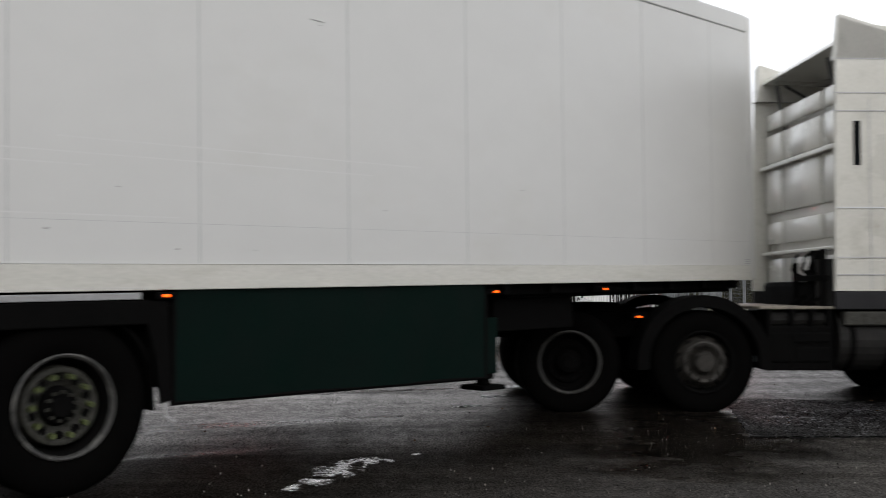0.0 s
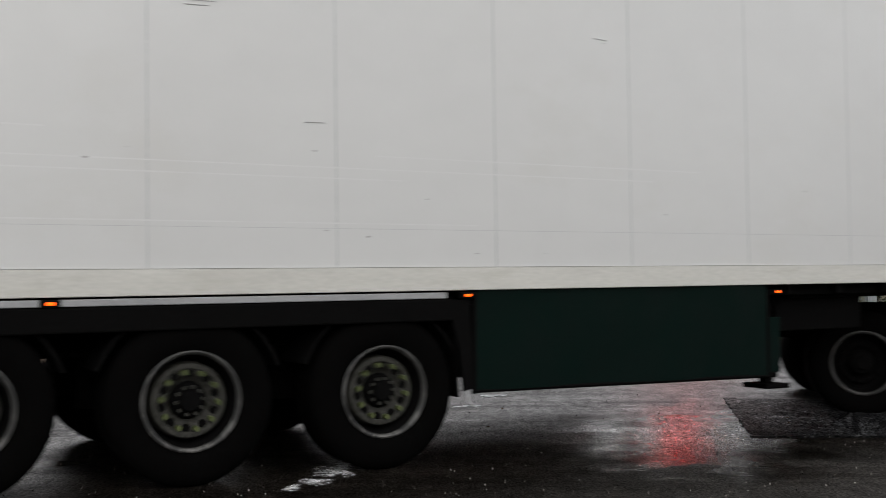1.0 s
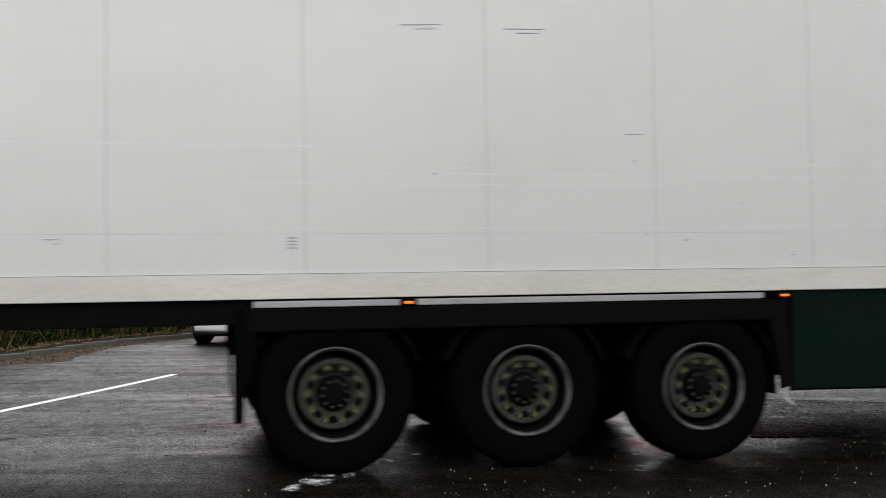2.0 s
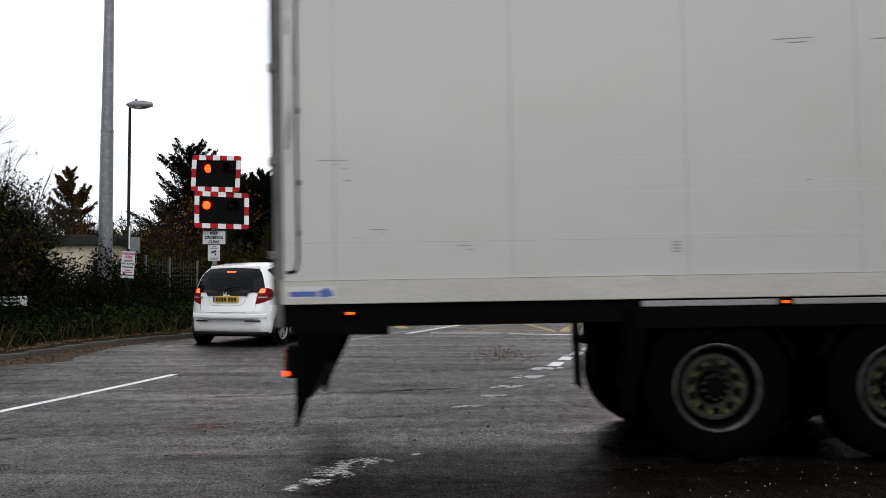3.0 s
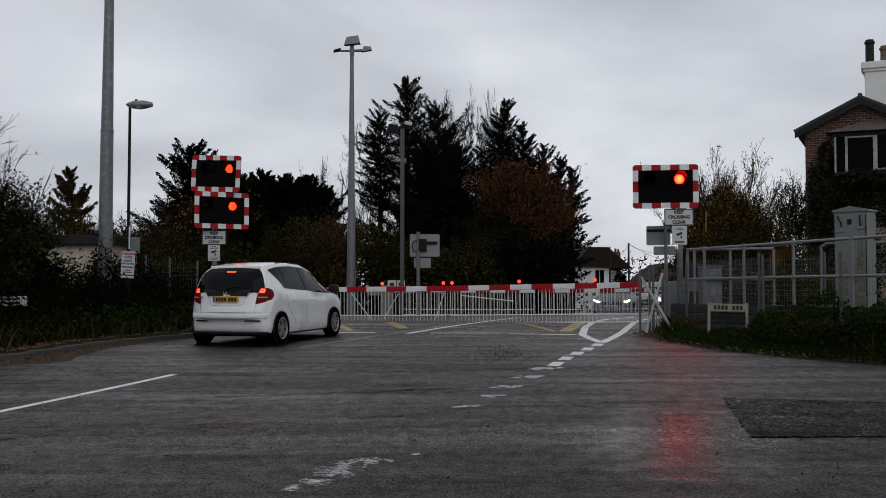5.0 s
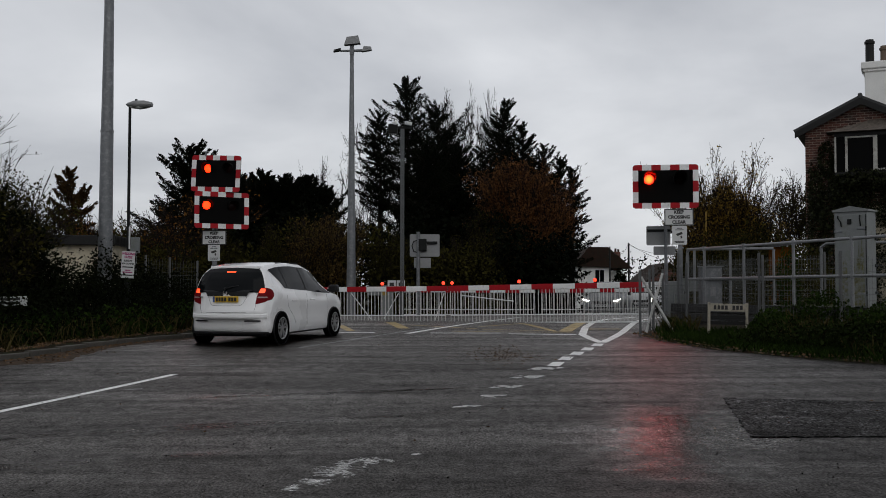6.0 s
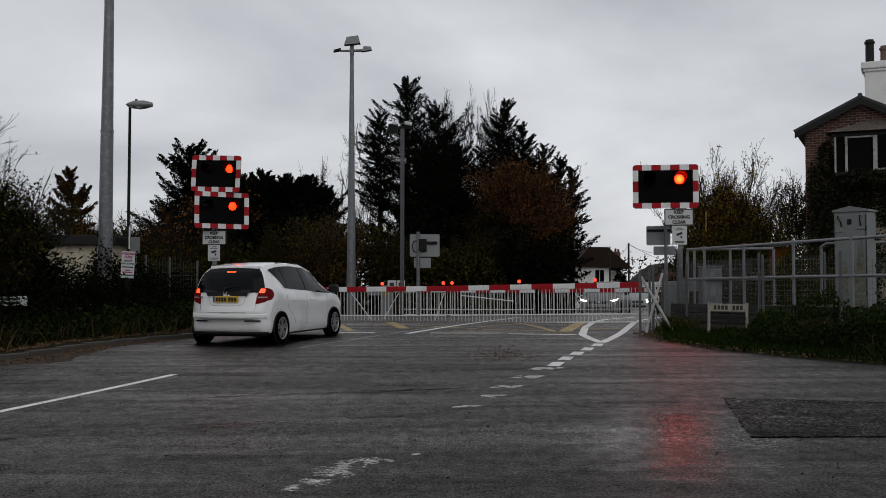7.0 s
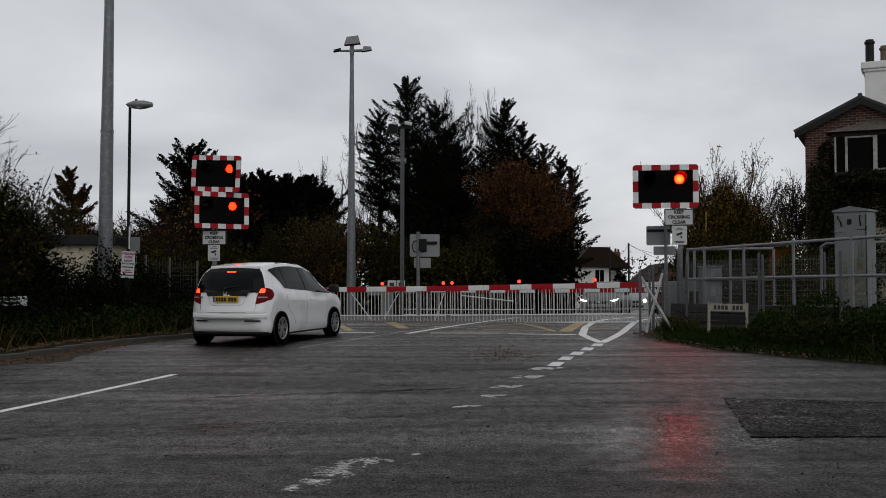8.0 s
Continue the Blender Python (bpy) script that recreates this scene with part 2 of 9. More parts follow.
POST_YELLOW = pbr("dull_yellow_post", (0.24, 0.15, 0.015), 0.6, var=0.2, bump=0.05)
POLE_WHITE = pbr("weathered_white_pole", (0.42, 0.42, 0.41), 0.6, scale=7, grain=50, var=0.25, bump=0.1, stain=(0.2, 0.2, 0.18), stain_at=0.6)
# colours the rub lines on the trailer and the painted highlight on its rail
RUB_AND_HIGHLIGHT = pbr("pale_rub_and_highlight", (0.478, 0.475, 0.46), 0.4, var=0.05, bump=0.0)
DARK_TIMBER = pbr("black_painted_timber", (0.014, 0.014, 0.014), 0.5, scale=4, grain=40, var=0.3, bump=0.2, spec=0.15)
GALV = pbr("galvanised_steel", (0.14, 0.147, 0.155), 0.5, metal=0.45, scale=5, grain=45, var=0.2, bump=0.1, stain=(0.24, 0.25, 0.26), stain_at=0.6)
RAIL_STEEL = pbr("bright_galvanised_tube", (0.175, 0.182, 0.19), 0.42, metal=0.3, scale=6, grain=50, var=0.2, bump=0.1)
GREY_PAINT = pbr("grey_painted_steel", (0.145, 0.155, 0.155), 0.5, scale=2, grain=40, var=0.12, bump=0.08, stain=(0.10, 0.115, 0.075), stain_at=0.62)
BLACK_STEEL = pbr("black_painted_steel", (0.008, 0.009, 0.009), 0.6, scale=4, grain=50, var=0.3, bump=0.1, spec=0.15)
BLACK_BOARD = pbr("matt_black_signal_board", (0.004, 0.004, 0.004), 0.8, scale=4, grain=50, var=0.2, bump=0.05, spec=0.05)
RED_PAINT = pbr("red_reflective_sheet", (0.33, 0.006, 0.012), 0.6, scale=6, grain=50, var=0.15, bump=0.05, spec=0.2)
WHITE_PAINT = pbr("white_reflective_sheet", (0.72, 0.73, 0.73), 0.45, scale=6, grain=50, var=0.1, bump=0.05, stain=(0.45, 0.45, 0.43), stain_at=0.68)
SIGN_WHITE = pbr("white_sign_plate", (0.52, 0.53, 0.53), 0.4, scale=6, grain=50, var=0.06, bump=0.03)
SIGN_BLACK = pbr("black_sign_lettering", (0.01, 0.01, 0.01), 0.5, var=0.1, bump=0.0)
SIGN_GREY = pbr("grey_sign_back", (0.22, 0.225, 0.23), 0.5, metal=0.2, scale=4, grain=40, var=0.12, bump=0.05)
PINK_INK = pbr("magenta_printed_ink", (0.28, 0.03, 0.12), 0.5, var=0.1, bump=0.0)
RED_GLOW = lamp_glass("lit_red_signal_lens", (1.0, 0.0016, 0.0003), 88.0, core=(1.0, 0.0085, 0.0006), reach=0.115)
BOOM_GLOW = lamp_glass("lit_red_barrier_lamp", (1.0, 0.05, 0.02), 2.6)
SIDE_GLOW = lamp_glass("lit_red_lens_turned_away", (1.0, 0.016, 0.002), 9.0)
RED_LENS = pbr("unlit_dark_red_lens", (0.006, 0.001, 0.001), 0.35, var=0.1, bump=0.0, spec=0.08)
AMBER_GLOW = lamp_glass("lit_amber_marker", (1.0, 0.10, 0.003), 1.0)
BRAKE_GLOW = lamp_glass("lit_brake_lamp", (1.0, 0.07, 0.02), 2.2)
HEAD_GLOW = lamp_glass("lit_headlamp", (1.0, 0.93, 0.8), 12.0)
TRAILER_WHITE = pbr("road_grimed_white_panel", (0.455, 0.452, 0.436), 0.42, scale=0.5, grain=5, var=0.025, bump=0.0, stain=(0.43, 0.422, 0.396), stain_at=0.64, stretch=(0.6, 1, 1.0))
SCRAPE = pbr("faint_scrape", (0.27, 0.265, 0.25), 0.5, var=0.1, bump=0.0)
GRIME = pbr("dusty_dark_steel", (0.0085, 0.008, 0.0072), 0.7, scale=6, grain=50, var=0.45, bump=0.2, stain=(0.012, 0.011, 0.01), stain_at=0.55, spec=0.2)
PEELING = pbr("peeling_white_paint", (0.36, 0.355, 0.33), 0.7, scale=6, grain=50, var=0.2, bump=0.2, stain=(0.2, 0.19, 0.17), stain_at=0.58)
TAIL_GLOW = lamp_glass("dim_tail_lamp", (1.0, 0.09, 0.02), 0.8)
TRAILER_REAR = pbr("grimy_grey_rear_frame", (0.10, 0.097, 0.09), 0.6, scale=3, grain=40, var=0.3, bump=0.1, stain=(0.05, 0.048, 0.045), stain_at=0.58, stretch=(1, 1, 0.4))
TRAILER_SEAM = pbr("grey_panel_sealant", (0.36, 0.358, 0.352), 0.6, scale=3, grain=30, var=0.15, bump=0.05)
TRAILER_RAIL = pbr("dirty_cream_white_rail", (0.45, 0.44, 0.40), 0.45, scale=2, grain=30, var=0.1, bump=0.03, stain=(0.38, 0.365, 0.32), stain_at=0.64, stretch=(0.5, 1, 2))
CAB_WHITE = pbr("off_white_cab_paint", (0.46, 0.45, 0.405), 0.32, scale=1.5, grain=30, var=0.08, bump=0.02, coat=0.4, stain=(0.34, 0.325, 0.28), stain_at=0.66)
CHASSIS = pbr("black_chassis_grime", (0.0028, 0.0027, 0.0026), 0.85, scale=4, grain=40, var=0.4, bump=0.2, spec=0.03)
GREEN_SHEET = pbr("dark_green_side_curtain", (0.0006, 0.0050, 0.0036), 0.7, scale=3, grain=60, var=0.25, bump=0.15, spec=0.06)
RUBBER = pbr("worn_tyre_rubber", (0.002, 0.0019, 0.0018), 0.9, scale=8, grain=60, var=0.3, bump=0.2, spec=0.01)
# the pale stain paints partial highlights among the scuffs of the rim lip
WHEEL_STEEL = pbr("scuffed_highlighted_wheel_steel", (0.026, 0.025, 0.023), 0.6, metal=0.1, scale=5, grain=60, var=0.5, bump=0.2, stain=(0.12, 0.115, 0.105), stain_at=0.58)
WHEEL_DISC = pbr("grimy_silver_wheel_disc", (0.04, 0.039, 0.034), 0.65, metal=0.2, scale=14, grain=70, var=0.5, bump=0.3, stain=(0.018, 0.018, 0.013), stain_at=0.56, spec=0.2)
NUT = pbr("green_tinged_wheel_nut", (0.05, 0.062, 0.016), 0.6, metal=0.2, scale=20, grain=80, var=0.3, bump=0.1)
CAR_WHITE = pbr("white_car_paint", (0.84, 0.845, 0.85), 0.3, scale=1, grain=30, var=0.03, bump=0.0, coat=1.0)
CAR_BLACK = pbr("black_car_plastic", (0.012, 0.012, 0.013), 0.5, scale=5, grain=60, var=0.2, bump=0.1, spec=0.2)
CAR_GLASS = glass("tinted_car_glass", (0.005, 0.006, 0.007), 0.04, level=0.1)
HOUSE_GLASS = glass("dark_house_glass", (0.004, 0.004, 0.004), 0.1, level=0.02)
FENCE_WIRE = pbr("dull_fence_steel", (0.082, 0.086, 0.088), 0.6, metal=0.2, scale=6, grain=50, var=0.25, bump=0.1)
CAR_PALE = pbr("pale_car_paint", (0.5, 0.505, 0.51), 0.4, scale=1, grain=30, var=0.05, bump=0.0, spec=0.2)
SCREEN_GLASS = glass("sky_lit_windscreen", (0.012, 0.013, 0.015), 0.06, level=0.5)
CAR_SILVER = pbr("silver_car_paint", (0.16, 0.165, 0.172), 0.4, scale=1, grain=30, var=0.05, bump=0.0, spec=0.2)
ALLOY = pbr("silver_alloy_wheel", (0.36, 0.365, 0.37), 0.35, metal=0.7, scale=8, grain=40, var=0.1, bump=0.02)
RED_PLASTIC = pbr("red_lamp_plastic", (0.14, 0.003, 0.005), 0.5, var=0.1, bump=0.0, spec=0.08)
CLEAR_PLASTIC = pbr("clear_lamp_plastic", (0.32, 0.24, 0.23), 0.25, var=0.1, bump=0.0, spec=0.3)
PLATE_YELLOW = pbr("yellow_number_plate", (0.62, 0.40, 0.02), 0.4, var=0.05, bump=0.0)
CHROME = pbr("chrome_badge", (0.7, 0.7, 0.7), 0.15, metal=1.0, var=0.05, bump=0.0)
BLUE_INK = pbr("blue_sticker_ink", (0.05, 0.10, 0.30), 0.5, var=0.15, bump=0.0)
BARK = pbr("grey_brown_bark", (0.014, 0.011, 0.009), 0.9, scale=6, grain=40, var=0.4, bump=0.6, spec=0.05)
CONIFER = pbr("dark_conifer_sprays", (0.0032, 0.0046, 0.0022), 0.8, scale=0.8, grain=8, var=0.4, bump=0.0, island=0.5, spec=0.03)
RUSSET = pbr("russet_autumn_leaves", (0.105, 0.048, 0.011), 0.85, scale=0.8, grain=8, var=0.4, bump=0.0, island=0.5, spec=0.03)
TWIG_RUSSET = pbr("russet_twigs", (0.115, 0.052, 0.019), 0.85, scale=0.8, grain=8, var=0.4, bump=0.0, island=0.5, spec=0.03)
YELLOW_LEAF = pbr("yellowing_autumn_leaves", (0.12, 0.075, 0.013), 0.8, scale=0.8, grain=8, var=0.4, bump=0.0, island=0.5, spec=0.04)
SCRUB_BROWN = pbr("dull_brown_scrub_leaves", (0.078, 0.052, 0.017), 0.85, scale=0.8, grain=8, var=0.4, bump=0.0, island=0.5, spec=0.03)
LARCH = pbr("bronze_larch_needles", (0.035, 0.02, 0.007), 0.85, scale=0.8, grain=8, var=0.4, bump=0.0, island=0.5, spec=0.03)
OLIVE = pbr("dull_olive_scrub_leaves", (0.028, 0.0255, 0.006), 0.85, scale=0.8, grain=8, var=0.4, bump=0.0, island=0.5, spec=0.03)
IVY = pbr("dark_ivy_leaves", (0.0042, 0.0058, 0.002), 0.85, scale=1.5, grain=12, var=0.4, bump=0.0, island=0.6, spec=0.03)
WALL_IVY = pbr("glossy_wall_ivy", (0.0115, 0.014, 0.004), 0.6, scale=1.5, grain=12, var=0.45, bump=0.0, island=0.65, spec=0.12)
GRASS = pbr("green_verge_grass", (0.0145, 0.027, 0.004), 0.85, scale=1.5, grain=12, var=0.4, bump=0.0, island=0.5, spec=0.04)
STRAW = pbr("dry_straw_stalks", (0.055, 0.044, 0.017), 0.85, scale=1.5, grain=12, var=0.4, bump=0.0, island=0.5, spec=0.04)
LITTER = pbr("fallen_tan_leaves", (0.095, 0.052, 0.02), 0.8, scale=3, grain=20, var=0.3, bump=0.0, island=0.5)
RUST_PANEL = pbr("orange_brown_timber_panel", (0.085, 0.028, 0.003), 0.9, scale=4, grain=40, var=0.4, bump=0.3, spec=0.04, stretch=(3, 3, 0.4))
WEED = pbr("dark_green_weed_leaves", (0.0105, 0.0165, 0.0035), 0.85, scale=1.5, grain=12, var=0.45, bump=0.0, island=0.6, spec=0.03)
HOLLY = pbr("dull_green_shrub_leaves", (0.017, 0.017, 0.005), 0.85, scale=0.8, grain=8, var=0.4, bump=0.0, island=0.5, spec=0.03)


# ---- mesh tools ----
def brick_box(bm, x0, x1, y0, y1, z0, z1, bevel=0.0):
    """A box between two corners, its edges rounded by bevel."""
    r = bmesh.ops.create_cube(bm, size=1, matrix=Matrix.Translation(((x0 + x1) / 2, (y0 + y1) / 2, (z0 + z1) / 2))
                              @ Matrix.Diagonal((abs(x1 - x0), abs(y1 - y0), abs(z1 - z0), 1)))
    if bevel:
        edges = list({e for v in r["verts"] for e in v.link_edges})
        bmesh.ops.bevel(bm, geom=edges, offset=bevel, segments=2, affect="EDGES", profile=0.5)
    return bm


def boxes(*specs, bevel=0.0):
    bm = bmesh.new()
    for s in specs:
        brick_box(bm, *s, bevel=bevel)
    return bm


def rod(bm, a, b, r0, r1=None, seg=10, caps=True):
    """A round bar from a to b, tapering from r0 to r1."""
    a, b = Vector(a), Vector(b)
    way = b - a
    m = Matrix.Translation((a + b) / 2) @ way.to_track_quat("Z", "Y").to_matrix().to_4x4()
    bmesh.ops.create_cone(bm, cap_ends=caps, segments=seg, radius1=r0, radius2=r0 if r1 is None else r1, depth=way.length, matrix=m)
    return bm


def rods(*specs, seg=10):
    bm = bmesh.new()
    for s in specs:
        rod(bm, *s, seg=seg)
    return bm


def bent(bm, points, r, seg=8):
    """A round tube along a line of points."""
    for a, b in zip(points, points[1:]):
        rod(bm, a, b, r, seg=seg)
    for p in points[1:-1]:
        bmesh.ops.create_uvsphere(bm, u_segments=seg, v_segments=6, radius=r * 1.02, matrix=Matrix.Translation(p))
    return bm


def lathe(profile, seg=36, m=None, bm=None):
    """Turns a profile of (axial, radius) pairs round the y axis."""
    bm = bm or bmesh.new()
    rings = []
    for ax, r in profile:
        rings.append([bm.verts.new((r * math.cos(2 * math.pi * i / seg), ax, r * math.sin(2 * math.pi * i / seg))) for i in range(seg)])
    for a, b in zip(rings, rings[1:]):
        for i in range(seg):
            j = (i + 1) % seg
            bm.faces.new((a[i], a[j], b[j], b[i]))
    if m is not None:
        bmesh.ops.transform(bm, matrix=m, verts=[v for ring in rings for v in ring])
    return bm


def slab(outline, depth, m=None, bm=None, bevel=0.0):
    """A flat plate: an outline in x, z, thick along +y."""
    bm = bm or bmesh.new()
    front = [bm.verts.new((x, 0, z)) for x, z in outline]
    back = [bm.verts.new((x, depth, z)) for x, z in outline]
    n = len(outline)
    bm.faces.new(front)
    bm.faces.new(back[::-1])
    for i in range(n):
        j = (i + 1) % n
        bm.faces.new((front[j], front[i], back[i], back[j]))
    if m is not None:
        bmesh.ops.transform(bm, matrix=m, verts=front + back)
    bmesh.ops.recalc_face_normals(bm, faces=bm.faces)
    return bm


def rounded(w, h, r, seg=4):
    """The outline of a rounded rectangle round the origin."""
    pts = []
    for cx, cz, a0 in ((w / 2 - r, h / 2 - r, 0), (-w / 2 + r, h / 2 - r, 90), (-w / 2 + r, -h / 2 + r, 180), (w / 2 - r, -h / 2 + r, 270)):
        for i in range(seg + 1):
            a = radians(a0 + 90 * i / seg)
            pts.append((cx + r * math.cos(a), cz + r * math.sin(a)))
    return pts


def finish(bm, name, mat, smooth=False):
    me = bpy.data.meshes.new(name)
    bm.normal_update()
    bm.to_mesh(me)
    bm.free()
    me.materials.append(mat)
    if smooth:
        me.polygons.foreach_set("use_smooth", [True] * len(me.polygons))
        me.set_sharp_from_angle(angle=radians(35))
    return me


def part(name, bm, mat, parent, label="", at=None, smooth=False):
    """One mesh object under a thing or a part."""
    ob = new(name, finish(bm, name, mat, smooth) if isinstance(bm, bmesh.types.BMesh) else bm)
    ob.parent = parent
    if at is not None:
        ob.matrix_basis = at
    return tagged(ob, label)


def thing(name, m, label, category, group="", kind=""):
    """An empty at the base of a thing that carries its parts."""
    ob = new(name)
    ob.matrix_basis = m
    ob.empty_display_size = 0.2
    return tagged(ob, label, category, group, kind)


def solid(name, bm, mat, m, label, category, group="", kind="", smooth=False):
    ob = new(name, finish(bm, name, mat, smooth))
    ob.matrix_basis = m
    return tagged(ob, label, category, group, kind)


def raw_mesh(name, verts, faces, mat):
    me = bpy.data.meshes.new(name)
    me.from_pydata(verts, [], faces)
    me.materials.append(mat)
    return me


def words(parent, text, height, mat, at, name="lettering", squeeze=1.0):
    """Lettering in the built-in font, turned into a thin mesh."""
    cu = bpy.data.curves.new(name, "FONT")
    cu.body, cu.size, cu.align_x, cu.align_y, cu.extrude = text, height / 0.72, "CENTER", "CENTER", 0.001
    cu.offset = height * 0.075
    tmp = bpy.data.objects.new(name, cu)
    scene.collection.objects.link(tmp)
    me = bpy.data.meshes.new_from_object(tmp.evaluated_get(bpy.context.evaluated_depsgraph_get()))
    bpy.data.objects.remove(tmp)
    me.transform(Matrix.Diagonal((squeeze, 1, 1, 1)))
    me.materials.clear()
    me.materials.append(mat)
    ob = new(name, me)
    ob.parent = parent
    ob.matrix_basis = at
    return ob


FACING = pose(0, 0, 0, 90, 0, 0)


# ---- ground ----
def ease(t):
    t = min(max(t, 0), 1)
    return t * t * (3 - 2 * t)


def gz(y):
    """The road climbs gently to the crossing and falls again behind it."""
    return 0.36 * ease((y - 7) / 23) - 0.36 * ease((y - 36) / 12)


KERB_LINE = [(-30, 8), (-14, 11.5), (-8.4, 14.0), (-6.73, 15.9), (-6.52, 16.9), (-6.28, 18.57), (-5.86, 19.95), (-5.05, 21.25), (-4.72, 23.6), (-4.6, 29.5), (-4.4, 37), (-3.8, 46), (0, 70), (10, 110), (40, 200)]
VERGE_LINE = [(60, 15), (30, 13.2), (14, 12.6), (9.2, 13.2), (6.53, 15.44), (5.55, 16.7), (4.63, 18.42), (4.3, 20.1), (4.15, 22.2), (5.2, 25.5), (6.0, 29), (8.0, 37), (11.2, 46), (20, 75), (34, 120), (60, 200)]


def kerb_x(y):
    ys = [p[1] for p in KERB_LINE]
    return float(np.interp(y, ys, [p[0] for p in KERB_LINE]))


def verge_x(y):
    far = VERGE_LINE[2:]
    return float(np.interp(y, [p[1] for p in far], [p[0] for p in far])) if y > 12.6 else 300.0


def make_ground():
    xs = np.unique(np.concatenate([np.linspace(-900, -60, 10), np.linspace(-60, -12, 13), np.linspace(-12, 16, 57), np.linspace(16, 70, 14), np.linspace(70, 900, 10)]))
    ys = np.unique(np.concatenate([np.linspace(-300, -20, 8), np.linspace(-20, 4, 7), np.linspace(4, 52, 97), np.linspace(52, 120, 18), np.linspace(120, 1600, 12)]))
    verts = [(x, y, gz(y)) for y in ys for x in xs]
    n = len(xs)
    faces = [(j * n + i, j * n + i + 1, (j + 1) * n + i + 1, (j + 1) * n + i) for j in range(len(ys) - 1) for i in range(n - 1)]
    me = raw_mesh("ground", verts, faces, ASPHALT)
    me.polygons.foreach_set("use_smooth", [True] * len(me.polygons))
    tagged(new("ground", me), "dark wet worn asphalt of a road junction", "road", kind="structure")


make_ground()


def verge(name, side, label):
    """A bank of soil that rises from the road's edge."""
    ys = np.concatenate([np.linspace(8.2, 46, 96), np.linspace(47, 200, 24)]) if side < 0 else np.concatenate([np.linspace(12.62, 46, 90), np.linspace(47, 200, 24)])
    outs = np.array([0.0, 0.12, 0.3, 0.6, 1.0, 1.6, 2.4, 3.5, 6, 12, 30, 120])
    verts, faces = [], []
    for y in ys:
        edge = kerb_x(y) - 0.13 if side < 0 else verge_x(y)
        for k, o in enumerate(outs):
            x = edge + side * o
            if k == 0:
                z = gz(y) - 0.03
            else:
                z = gz(y) + (0.085 if side < 0 else 0.03) + 0.35 * ease(o / 3.5) * (1 if side > 0 else 0.9) + 0.03 * noise.noise((x * 1.3, y * 1.3, 0))
            verts.append((x, y, z))
    n = len(outs)
    for j in range(len(ys) - 1):
        for k in range(n - 1):
            f = (j * n + k, j * n + k + 1, (j + 1) * n + k + 1, (j + 1) * n + k)
            faces.append(f if side > 0 else f[::-1])
    me = raw_mesh(name, verts, faces, SOIL)
    me.polygons.foreach_set("use_smooth", [True] * len(me.polygons))
    tagged(new(name, me), label, "verge", kind="structure")


verge("verge_west", -1, "leaf-strewn soil verge behind a concrete kerb")
verge("verge_east", 1, "wet soil verge under rough grass and ivy")


def verge_z(x, y):
    side = -1 if x < 0 else 1
    o = (kerb_x(y) - 0.13 - x) if side < 0 else x - verge_x(y)
    if o < 0:
        return gz(y)
    return gz(y) + (0.085 if side < 0 else 0.03) + 0.35 * ease(o / 3.5) * (1 if side > 0 else 0.9)


def strip(points, width, lift=0.005):
    """A painted band along a line of ground points, following the road's rise."""
    bm = bmesh.new()
    dense = []
    for (x0, y0), (x1, y1) in zip(points, points[1:]):
        n = max(1, int(math.hypot(x1 - x0, y1 - y0) / 0.4))
        dense += [(x0 + (x1 - x0) * i / n, y0 + (y1 - y0) * i / n) for i in range(n)]
    dense.append(points[-1])
    rows = []
    for i, (x, y) in enumerate(dense):
        a, b = dense[max(i - 1, 0)], dense[min(i + 1, len(dense) - 1)]
        d = Vector((b[0] - a[0], b[1] - a[1])).normalized()
        n = Vector((-d.y, d.x)) * width / 2
        rows.append([bm.verts.new((x + s * n.x, y + s * n.y, gz(y + s * n.y) + lift)) for s in (-1, 1)])
    for a, b in zip(rows, rows[1:]):
        bm.faces.new((a[0], b[0], b[1], a[1]))
    bmesh.ops.recalc_face_normals(bm, faces=bm.faces)
    return bm


def edge_dirt():
    """Grit and leaf mud washed along the foot of the kerb."""
    bm = bmesh.new()
    rows = []
    for y in np.arange(13.2, 24, 0.12):
        w = 0.25 + 0.75 * ease((19.5 - y) / 4) * (0.75 + 0.5 * noise.noise((y * 0.9, 3, 1))) + 0.12 * noise.noise((y * 4.0, 0, 0))
        x = kerb_x(y)
        rows.append([bm.verts.new((x - 0.02, y, gz(y) + 0.012)), bm.verts.new((x + w * 0.6, y, gz(y) + 0.009)), bm.verts.new((x + w, y, gz(y) + 0.004)), bm.verts.new((x + w + 0.02, y, gz(y) - 0.004))])
    for a, b in zip(rows, rows[1:]):
        for k in range(3):
            bm.faces.new((a[k], a[k + 1], b[k + 1], b[k]))
    bmesh.ops.recalc_face_normals(bm, faces=bm.faces)
    solid("edge_dirt", bm, DIRT, Matrix(), "brown grit and leaf mud along the kerb", "dirt", kind="structure")


edge_dirt()


def painted(name, bm, mat, label):
    return solid(name, bm, mat, Matrix(), label, "road marking", kind="structure")


LINE_FLAKE = pbr("chipped_white_road_paint", (0.68, 0.68, 0.67), 0.6, scale=13, grain=70, var=0.35, bump=0.3, island=0.35, spec=0.2)


